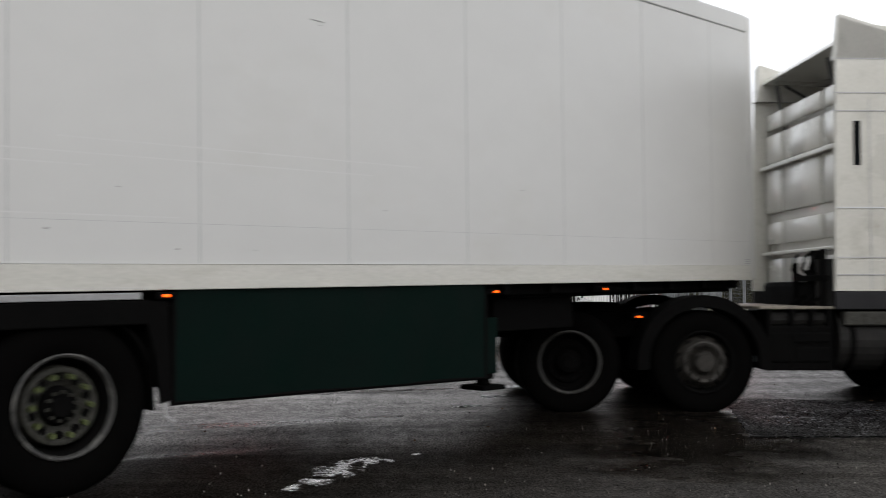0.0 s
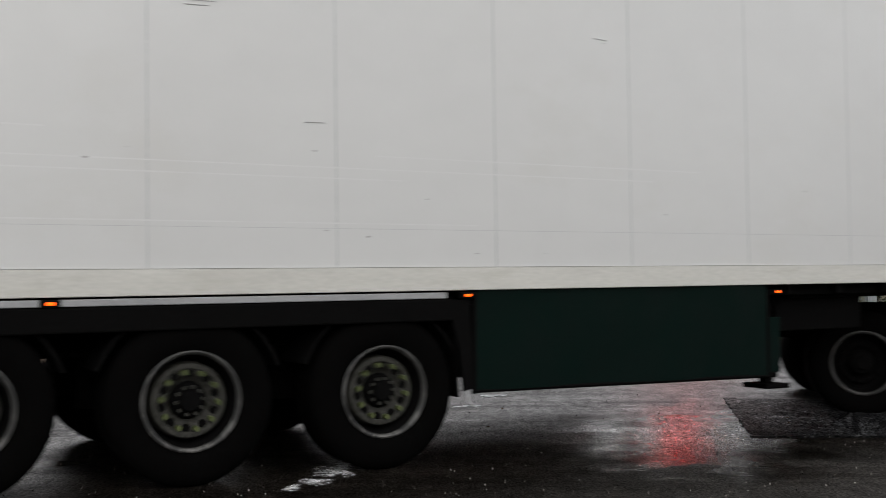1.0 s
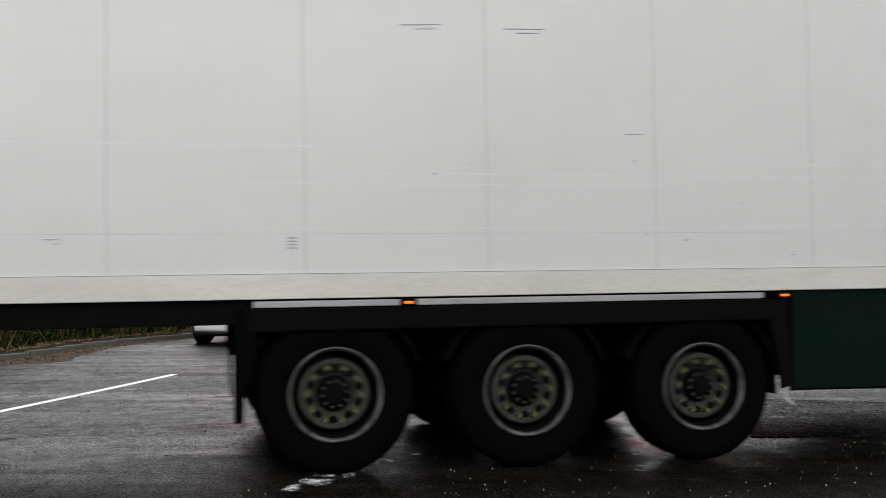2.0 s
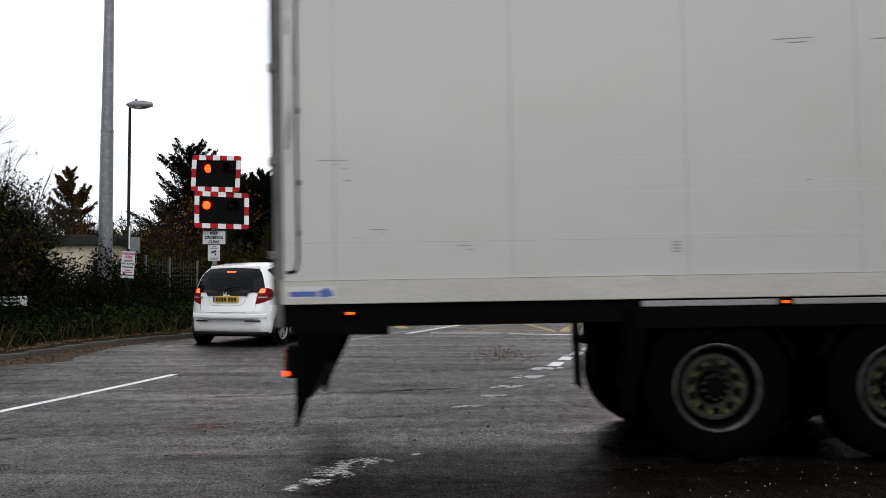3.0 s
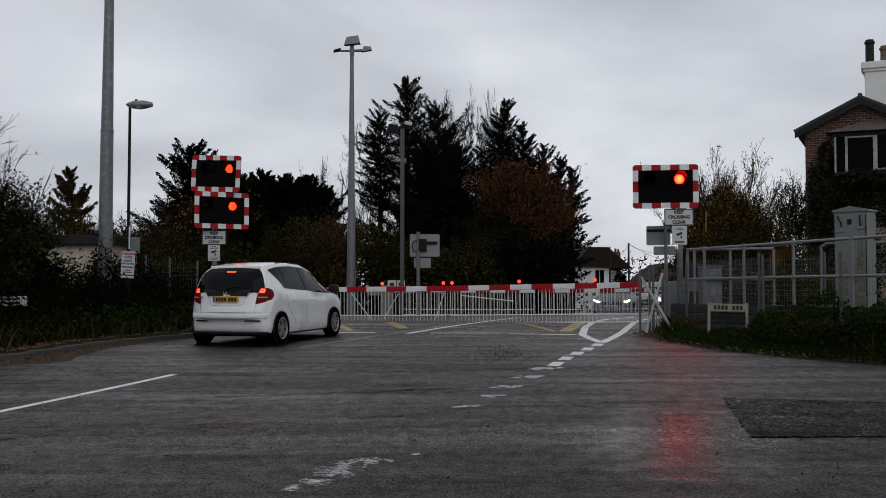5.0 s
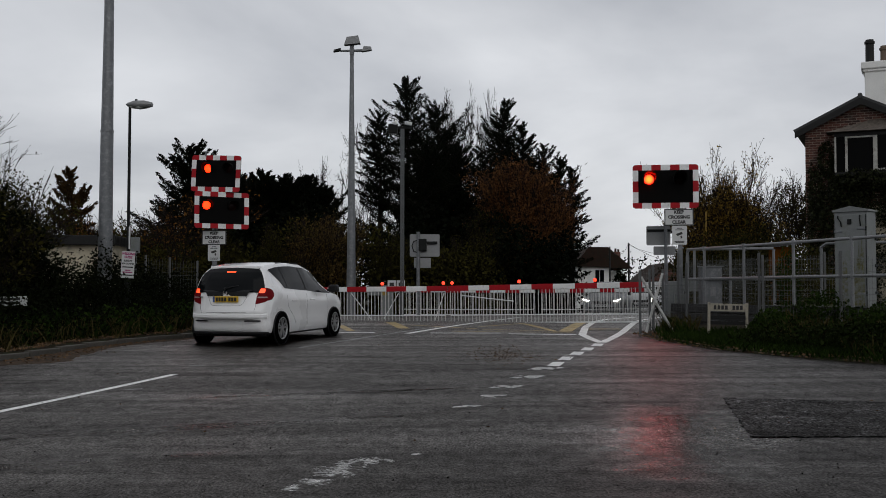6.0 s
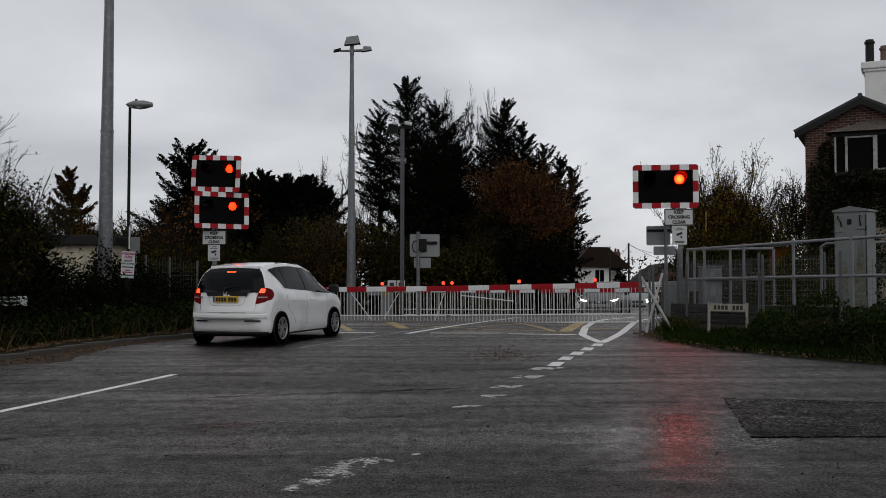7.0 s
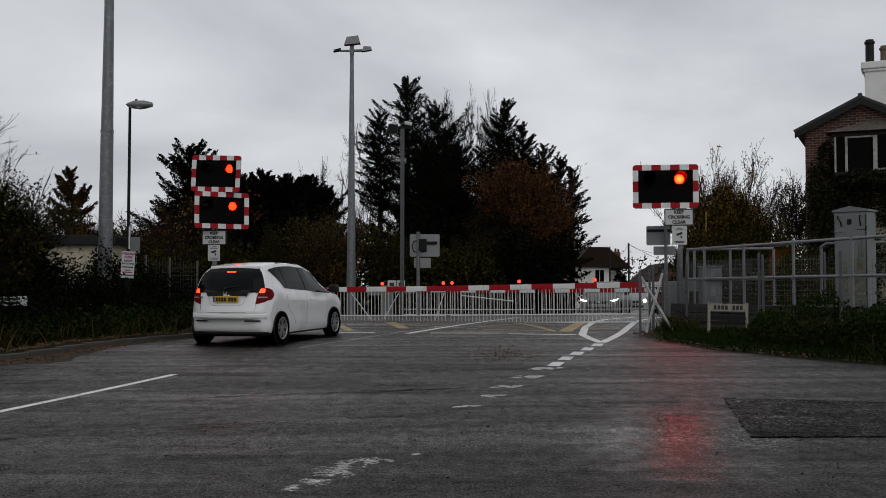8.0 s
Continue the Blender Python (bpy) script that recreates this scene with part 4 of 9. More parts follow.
    part("tie_strap", rods(((5.88, NEAR + 0.02, 0.52), (5.90, NEAR + 0.02, 0.42), 0.008), ((5.90, NEAR + 0.02, 0.42), (5.96, NEAR + 0.02, 0.38), 0.008), seg=6), TRAILER_SEAM, t, "loose pale strap end")
    # green side curtain between wheels and legs
    bm = bmesh.new()
    cols, rows_n = 30, 8
    grid = []
    for i in range(cols + 1):
        u = 5.96 + 2.82 * i / cols
        col = []
        for j in range(rows_n + 1):
            z = 0.50 + (1.12 + u * 0.0162 - 0.50) * j / rows_n
            col.append(bm.verts.new((u, NEAR + 0.015 + 0.012 * noise.noise((u * 1.5, z * 2, 1)), z)))
        grid.append(col)
    for i in range(cols):
        for j in range(rows_n):
            bm.faces.new((grid[i][j], grid[i + 1][j], grid[i + 1][j + 1], grid[i][j + 1]))
    r = bmesh.ops.extrude_face_region(bm, geom=list(bm.faces))
    bmesh.ops.translate(bm, vec=(0, 0.02, 0), verts=[v for v in r["geom"] if isinstance(v, bmesh.types.BMVert)])
    bmesh.ops.recalc_face_normals(bm, faces=bm.faces)
    part("side_curtain", bm, GREEN_SHEET, t, "dark green side curtain", smooth=True)
    part("side_curtain", boxes((5.96, 8.78, far - 0.035, far - 0.015, 0.48, 1.2)), GREEN_SHEET, t, "dark green side curtain")
    part("curtain_pole", rods(((5.95, NEAR + 0.03, 0.5), (8.79, NEAR + 0.03, 0.495), 0.018), ((5.95, NEAR + 0.03, 0.48), (5.95, NEAR + 0.03, 1.18), 0.02), ((8.80, NEAR + 0.03, 0.48), (8.80, NEAR + 0.03, 1.2), 0.02), seg=8), CHASSIS, t)
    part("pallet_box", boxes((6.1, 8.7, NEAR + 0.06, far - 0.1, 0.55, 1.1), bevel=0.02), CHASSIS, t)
    part("end_plate", boxes((8.84, 8.96, NEAR + 0.04, NEAR + 0.07, 0.52, 0.98), bevel=0.006), GREEN_SHEET, t, "green end plate")
    for y in (-0.95, 0.95):
        leg = part("landing_leg", boxes((9.02, 9.16, y - 0.07, y + 0.07, 0.45, 1.2), bevel=0.01), CHASSIS, t)
        part("foot", boxes((8.95, 9.23, y - 0.14, y + 0.14, 0.36, 0.40), (9.05, 9.13, y - 0.05, y + 0.05, 0.40, 0.46), bevel=0.008), CHASSIS, leg)
    for x, z in ((0.10, 1.045), (3.13, 1.075), (5.895, 1.075), (8.91, 1.05), (10.4, 1.05)):
        marker_lamp(t, x, NEAR + 0.012, z, TILT)
    # rear bumper, lamp cluster and flaps
    part("bumper", boxes((-0.30, -0.18, -1.18, 1.18, 0.46, 0.58), bevel=0.012), CHASSIS, t)
    part("rear_bracket", boxes((-0.34, 0.35, NEAR + 0.03, NEAR + 0.10, 0.90, 0.96)), CHASSIS, t)
    for y in (-0.9, 0.9):
        part("bumper_bracket", boxes((-0.32, -0.16, y - 0.05, y + 0.05, 0.55, 0.98)), CHASSIS, t)
    for y in (-1.1, 1.1):
        cl = part("tail_lamp", boxes((-0.36, -0.26, y - 0.14, y + 0.14, 0.60, 0.82), bevel=0.015), CHASSIS, t)
        part("lens", boxes((-0.372, -0.355, y - 0.13, y + 0.0, 0.62, 0.80), bevel=0.006), RED_PLASTIC, cl, "red tail lamp lens")
        part("lens", boxes((-0.378, -0.335, y - 0.155 if y < 0 else y + 0.12, y - 0.12 if y < 0 else y + 0.155, 0.615, 0.65), bevel=0.006), TAIL_GLOW, cl, "lit red lamp")
        part("plate", boxes((-0.36, -0.34, y + 0.01, y + 0.13, 0.62, 0.80), bevel=0.004), SIGN_WHITE, cl)
        part("flap_gusset", slab([(-0.28, 0.93), (0.02, 0.93), (-0.08, 0.70), (-0.2, 0.46), (-0.265, 0.27), (-0.29, 0.27)], 0.012, pose(0, y - 0.17 if y < 0 else y + 0.17, 0)), RUBBER, t, "black rubber spray flap")
    wheels = []
    for k in range(3):
        c = 2.639 + 1.31 * k
        wheels.append((lorry_wheel(t, pose(c, NEAR + 0.06, 0.525), 1), (c, NEAR + 0.06, 0.525, 0)))
        wheels.append((lorry_wheel(t, pose(c, -NEAR - 0.06, 0.525, 0, 0, 180), 1), (c, -NEAR - 0.06, 0.525, 180)))
    return t, wheels


DECK = pbr("dusty_tan_deck", (0.16, 0.14, 0.11), 0.6, scale=5, grain=60, var=0.25, bump=0.3, stain=(0.05, 0.045, 0.04), stain_at=0.6)


def make_tractor():
    t = thing("lorry_tractor", Matrix(), "white sleeper-cab lorry tractor with dark chassis and wheel arches", "lorry")
    side = -1.24
    for y in (-0.43, 0.43):
        part("frame_rail", boxes((-1.2, 5.0, y - 0.04, y + 0.04, 0.72, 0.98)), CHASSIS, t)
    part("fifth_wheel", lathe([(0.0, 0.0), (0.0, 0.46), (0.05, 0.48), (0.16, 0.36)], 24, pose(0, 0, 1.20, 90, 0, 0)), CHASSIS, t)
    part("fifth_wheel_mount", boxes((-0.4, 0.4, -0.42, 0.42, 0.98, 1.08), bevel=0.02), CHASSIS, t)
    part("deck_plate", boxes((1.62, 2.75, side + 0.05, -side - 0.05, 1.02, 1.05), bevel=0.008), DECK, t, "dull tan chequer deck plate")
    part("battery_box", boxes((1.70, 2.35, side + 0.06, -0.55, 0.42, 0.86), (1.72, 1.93, side + 0.045, side + 0.07, 0.5, 0.8), (1.97, 2.33, side + 0.045, side + 0.07, 0.5, 0.66), (1.97, 2.33, side + 0.045, side + 0.07, 0.69, 0.8), bevel=0.02), CHASSIS, t)
    part("air_tank", rods(((1.75, side + 0.2, 0.93), (2.30, side + 0.2, 0.93), 0.085), seg=14), GRIME, t)
    for x in (1.72, 1.95, 2.15, 2.32):
        part("bracket", boxes((x - 0.02, x + 0.02, side + 0.05, side + 0.35, 0.42, 1.02)), CHASSIS, t)
    tank = part("fuel_tank", rods(((2.42, side + 0.36, 0.72), (3.05, side + 0.36, 0.72), 0.32), seg=28), GRIME, t)
    for x in (2.55, 2.92):
        part("tank_strap", rods(((x - 0.03, side + 0.36, 0.72), (x + 0.03, side + 0.36, 0.72), 0.326), seg=28), CHASSIS, tank)
    part("tank_step", boxes((2.45, 3.0, side + 0.01, side + 0.12, 0.86, 1.0), bevel=0.015), WHEEL_DISC, tank, "grey step over the tank")
    part("valve", boxes((1.60, 1.66, side + 0.1, side + 0.2, 0.5, 0.62), bevel=0.01), GALV, t)
    wheels = []
    for c, dish in ((-0.25, 2), (1.06, 0), (3.85, 0)):
        for s in (-1, 1):
            pts = [(0.66 * math.cos(a), 0.66 * math.sin(a)) for a in np.linspace(radians(-6), radians(186), 21)]
            pts += [(0.545 * math.cos(a), 0.545 * math.sin(a)) for a in np.linspace(radians(186), radians(-6), 21)]
            if dish != 2:
                part("wheel_arch", slab(pts, 0.46, pose(c, side - 0.02 if s < 0 else -side - 0.44, 0.50)), CHASSIS, t, "black plastic wheel arch")
            r = 0.505
            y = s * (-side - 0.06)
            if dish == 2:
                y = s * (-side - 0.10)
            spin = 0 if s < 0 else 180
            wheels.append((lorry_wheel(t, pose(c, y, r, 0, 0, spin), dish, r), (c, y, r, spin)))
        part("axle", rods(((c, -0.95, 0.505), (c, 0.95, 0.505), 0.09), seg=12), CHASSIS, t)
    lamp = (0.42, side + 0.03, 0.95)
    marker_lamp(t, *lamp)
    part("lamp_stalk", boxes((0.40, 0.44, side + 0.06, -0.45, 0.9, 0.98)), CHASSIS, t)
    # cab shell, roof wing and side fairings
    cab = part("cab_shell", boxes((2.55, 4.95, -1.18, 1.18, 1.15, 3.05), bevel=0.05), CAB_WHITE, t, smooth=True)
    part("roof_cap", slab([(2.62, 3.0), (2.72, 3.22), (3.2, 3.5), (3.8, 3.6), (4.5, 3.4), (4.95, 3.05)], 2.2, pose(0, -1.10, 0)), CAB_WHITE, t, "white high roof cap")
    for z, h, d in ((1.28, 0.30, 0.035), (1.75, 0.26, 0.045), (2.12, 0.52, 0.05), (2.72, 0.34, 0.04), (3.12, 0.2, 0.03)):
        for y0, y1 in ((-1.12, -0.62), (-0.54, 0.54), (0.62, 1.12)):
            part("back_panel", boxes((2.55 - d, 2.58, y0, y1, z, z + h), bevel=0.022), CAB_WHITE, cab, smooth=True)
    part("back_ledge", boxes((2.44, 2.56, -1.16, 1.16, 2.64, 2.69), (2.46, 2.56, -1.16, 1.16, 1.62, 1.66), bevel=0.01), CAB_WHITE, cab)
    # dark machinery, brackets and coiled air lines behind the cab
    part("engine_block", boxes((2.32, 2.6, -0.75, 0.75, 1.0, 1.30), bevel=0.05), CHASSIS, t)
    part("air_cleaner", rods(((2.42, -0.95, 1.06), (2.42, -0.95, 1.52), 0.13), seg=16), GRIME, t, smooth=True)
    part("exhaust_stack", rods(((2.40, -0.62, 1.05), (2.40, -0.62, 1.42), 0.09), ((2.40, -0.62, 1.42), (2.40, -0.62, 1.62), 0.05), seg=14), CHASSIS, t, smooth=True)
    part("coupling_bracket", boxes((2.28, 2.34, -1.12, -0.30, 1.30, 1.36), (2.28, 2.33, -1.10, -1.04, 1.03, 1.62), (2.28, 2.33, -0.36, -0.30, 1.03, 1.5), bevel=0.008), CHASSIS, t)
    for k, y in enumerate((-0.98, -0.78, -0.5)):
        hose = bmesh.new()
        bent(hose, [(2.30 - 0.10 * math.sin(a * 0.9), y + 0.07 * math.cos(a * 2.1), 1.58 - 0.062 * a) for a in np.arange(0, 9, 0.5)], 0.016, 6)
        part("air_line", hose, CHASSIS, t, "coiled air line", smooth=True)
    part("corner_handle", rods(((2.47, -1.14, 1.5), (2.47, -1.14, 3.0), 0.018), seg=8), CAR_BLACK, t)
    for s in (-1, 1):
        y = side if s < 0 else -side - 0.05
        outline = [(2.36, 1.20), (5.0, 1.20), (5.0, 3.35), (4.2, 3.62), (3.1, 3.72), (2.42, 3.92), (2.40, 3.45), (2.38, 2.6)]
        fair = part("side_fairing", slab(outline, 0.05, pose(0, y, 0)), CAB_WHITE, t, "white cab side fairing")
        face = y - 0.004 if s < 0 else y + 0.05
        for z in (1.36, 1.53, 2.02, 2.98, 3.16, 3.5):
            part("panel_gap", boxes((2.38, 5.0, face - 0.001, face + 0.006, z - 0.007, z + 0.007)), TRAILER_SEAM if z != 2.02 else SIGN_WHITE, fair)
        for x in (2.72, 2.98):
            part("panel_gap", boxes((x - 0.005, x + 0.005, face - 0.001, face + 0.006, 1.22, 3.1)), TRAILER_SEAM, fair)
        part("slot_window", boxes((2.56, 2.63, face - 0.004, face + 0.008, 2.44, 2.88), bevel=0.003), CAR_GLASS, fair, "dark slot window")
        part("lower_skirt", boxes((2.36, 5.0, y, y + 0.05, 1.02, 1.195), bevel=0.008), CAR_BLACK, t, "dark grey lower skirt")
        wing = slab([(2.40, 3.5), (2.44, 3.95), (2.8, 3.84), (3.3, 3.78), (4.3, 3.62), (4.3, 3.5)], 0.12, pose(0, y + (0.0 if s < 0 else -0.07), 0))
        part("roof_wing", wing, CAB_WHITE, t, "white roof wind deflector")
    for y in (-0.75, 0.75):
        part("deflector_strut", rods(((2.62, y, 3.05), (2.52, y, 3.62), 0.022), ((2.62, y, 3.62), (3.1, y, 3.35), 0.018), seg=8), CAR_BLACK, t)
    part("roof_deflector", slab([(2.48, 3.70), (2.52, 3.76), (3.3, 3.74), (4.2, 3.5), (4.2, 3.46), (3.3, 3.68)], 2.3, pose(0, -1.15, 0)), CAB_WHITE, t, "white curved roof deflector")
    part("windscreen", boxes((4.94, 4.97, -1.05, 1.05, 1.95, 2.9), bevel=0.01), CAR_GLASS, t, "dark windscreen")
    part("front_grille", boxes((4.94, 5.06, -1.15, 1.15, 0.45, 1.85), bevel=0.05), CAR_BLACK, t)
    return t, wheels


TRAILER, TRAILER_WHEELS = make_trailer()
TRACTOR, TRACTOR_WHEELS = make_tractor()


# ---- cars ----
from mathutils import bvhtree


class Shell:
    """A car body as cross-sections along its length: x, half width, sill, belt and roof heights, half width of the roof."""

    def __init__(self, stations):
        self.s = stations
        self.xs = [r[0] for r in stations]

    def at(self, x):
        return [float(np.interp(x, self.xs, [r[k] for r in self.s])) for k in range(1, 6)]

    def section(self, x):
        w, sill, belt, top, wt = self.at(x)
        belt = min(belt, top - 0.015)
        pts = [(w * 0.86, sill - 0.03), (w * 0.94, sill), (w * 0.985, sill + 0.10), (w * 0.978, sill + (belt - sill) * 0.36), (w * 0.986, sill + (belt - sill) * 0.62), (w, sill + (belt - sill) * 0.73), (w * 0.992, sill + (belt - sill) * 0.82), (w * 0.955, belt)]
        a, b = Vector((w * 0.955, belt)), Vector((wt, top - min(0.05, (top - belt) * 0.4)))
        for k in (0.33, 0.66, 1.0):
            p = a.lerp(b, k)
            pts.append((p.x + 0.03 * math.sin(math.pi * k) * (top - belt), p.y))
        pts += [(wt * 0.93, top - min(0.022, (top - belt) * 0.2)), (wt * 0.7, top - 0.006), (0, top)]
        return pts

    def mesh(self, n=64):
        bm = bmesh.new()
        rings = []
        xs = np.unique(np.concatenate([np.linspace(self.xs[0], self.xs[-1], n), self.xs]))
        for x in xs:
            half = self.section(x)
            ring = [bm.verts.new((x, -y, z)) for y, z in half] + [bm.verts.new((x, y, z)) for y, z in half[-2::-1]]
            rings.append(ring)
        for a, b in zip(rings, rings[1:]):
            for i in range(len(a) - 1):
                bm.faces.new((a[i], b[i], b[i + 1], a[i + 1]))
            bm.faces.new((a[-1], b[-1], b[0], a[0]))
        bm.faces.new(rings[0])
        bm.faces.new(rings[-1][::-1])
        bmesh.ops.recalc_face_normals(bm, faces=bm.faces)
        return bm

    def flank(self, x, v, side, out=0.006):
        """A point between belt (v = 0) and roof edge (v = 1)."""
        half = self.section(x)
        line = half[7:11]
        k = min(max(v, 0), 0.9999) * 3
        i = int(k)
        y = line[i][0] + (line[i + 1][0] - line[i][0]) * (k - i)
        z = line[i][1] + (line[i + 1][1] - line[i][1]) * (k - i)
        return (x, side * (y + out), z + out * 0.4)

    def side_glass(self, edges, side, out=0.006):
        """A pane on the flank; edges: rows of x at the bottom, x at the top, across v 0.06 to 0.93."""
        bm = bmesh.new()
        grid = []
        (b0, t0), (b1, t1) = edges
        for i in range(13):
            col = []
            for j in range(7):
                v = 0.05 + 0.88 * j / 6
                x = (b0 + (t0 - b0) * j / 6) + ((b1 + (t1 - b1) * j / 6) - (b0 + (t0 - b0) * j / 6)) * i / 12
                col.append(bm.verts.new(self.flank(x, v, side, out)))
            grid.append(col)
        for i in range(12):
            for j in range(6):
                bm.faces.new((grid[i][j], grid[i + 1][j], grid[i + 1][j + 1], grid[i][j + 1]))
        bmesh.ops.recalc_face_normals(bm, faces=bm.faces)
        return bm

    def top_glass(self, x0, x1, share, out):
        """A pane over the sloping front or back of the cabin."""
        bm = bmesh.new()
        grid = []
        for i in range(13):
            x = x0 + (x1 - x0) * i / 12
            w, sill, belt, top, wt = self.at(x)
            half = [(p[0], p[1]) for p in self.section(x)[10:]][::-1]
            ys = [p[0] for p in half]
            zs = [p[1] for p in half]
            row = []
            for j in range(15):
                y = (j / 7 - 1) * ys[-1] * (share if x0 > 0 else share + 0.03 - 0.13 * (i / 12) ** 2.5)
                row.append(bm.verts.new((x + out[0], y, float(np.interp(abs(y), ys, zs)) + out[1])))
            grid.append(row)
        for i in range(12):
            for j in range(14):
                bm.faces.new((grid[i][j], grid[i + 1][j], grid[i + 1][j + 1], grid[i][j + 1]))
        bmesh.ops.recalc_face_normals(bm, faces=bm.faces)
        return bm


def car_wheel(parent, x, y, r, out):
    """A car wheel with twin-spoked alloy; out: the side that it looks to."""
    m = pose(x, y, r) @ (pose(0, 0, 0) if out < 0 else pose(0, 0, 0, 0, 0, 180))
    wheel = part("wheel", lathe([(0.0, 0.0), (0.0, 0.035), (0.01, 0.04), (0.05, 0.05)], 16), ALLOY, parent, at=m, smooth=True)
    part("tyre", lathe([(0.18, r - 0.1), (0.19, r - 0.03), (0.17, r), (0.02, r), (0.0, r - 0.02), (-0.01, r - 0.05), (0.0, r - 0.095)], 36), RUBBER, wheel, smooth=True)
    part("rim", lathe([(0.17, r - 0.10), (0.0, r - 0.093), (-0.004, r - 0.10), (0.012, r - 0.115), (0.10, r - 0.125)], 36), ALLOY, wheel, smooth=True)
    part("brake_disc", lathe([(0.09, 0.0), (0.09, r - 0.12)], 24), CHASSIS, wheel)
    spoke = finish(slab([(-0.012, 0.03), (0.012, 0.03), (0.016, r - 0.11), (-0.016, r - 0.11)], 0.02), "spoke", ALLOY)
    for i in range(10):
        a = 36 * (i // 2) * 2 + (13 if i % 2 else -13)
        part("spoke", spoke, ALLOY, wheel, at=pose(0, 0.008, 0, 0, a, 0))


def tail_point(skin, y, z):
    """Where a line along the car meets its tail."""
    hit = skin.ray_cast(Vector((-4, y, z)), Vector((1, 0, 0)))[0]
    return hit if hit else Vector((-1.85, y, z))


def on_tail(skin, rows, side, out):
    """A raised, curved cover over a rear corner; rows: height, inner and outer edge across the corner."""
    a = radians(35)
    way, across = Vector((math.cos(a), -side * math.sin(a), 0)), Vector((math.sin(a), side * math.cos(a), 0))
    bm = bmesh.new()
    grid, deep = [], []
    for z, s0, s1 in rows:
        line = []
        for i in range(9):
            s = -0.298 + s0 + (s1 - s0) * i / 8
            start = across * s - way * 4 + Vector((0, 0, z))
            hit, normal = skin.ray_cast(start, way)[:2]
            if hit is None:
                hit = start + way * 2.8
            line.append(hit - way * out)
        grid.append([bm.verts.new(p) for p in line])
        deep.append([bm.verts.new(p + way * (out + 0.02)) for p in line])
    for j in range(len(rows) - 1):
        for i in range(8):
            bm.faces.new((grid[j][i], grid[j][i + 1], grid[j + 1][i + 1], grid[j + 1][i]))
        for i in (0, 8):
            bm.faces.new((grid[j][i], grid[j + 1][i], deep[j + 1][i], deep[j][i]))
    for j in (0, len(rows) - 1):
        for i in range(8):
            bm.faces.new((grid[j][i], grid[j][i + 1], deep[j][i + 1], deep[j][i]))
    bmesh.ops.recalc_face_normals(bm, faces=bm.faces)
    return bm


def bar_across(profile, half):
    """A bumper bar: one profile carried across the car."""
    bm = bmesh.new()
    rings = [[bm.verts.new((x, half * (i / 10 - 1), z)) for x, z in profile] for i in range(21)]
    for a, b in zip(rings, rings[1:]):
        for i in range(len(profile) - 1):
            bm.faces.new((a[i], b[i], b[i + 1], a[i + 1]))
    bm.faces.new(rings[0])
    bm.faces.new(rings[-1])
    bmesh.ops.recalc_face_normals(bm, faces=bm.faces)
    return bm


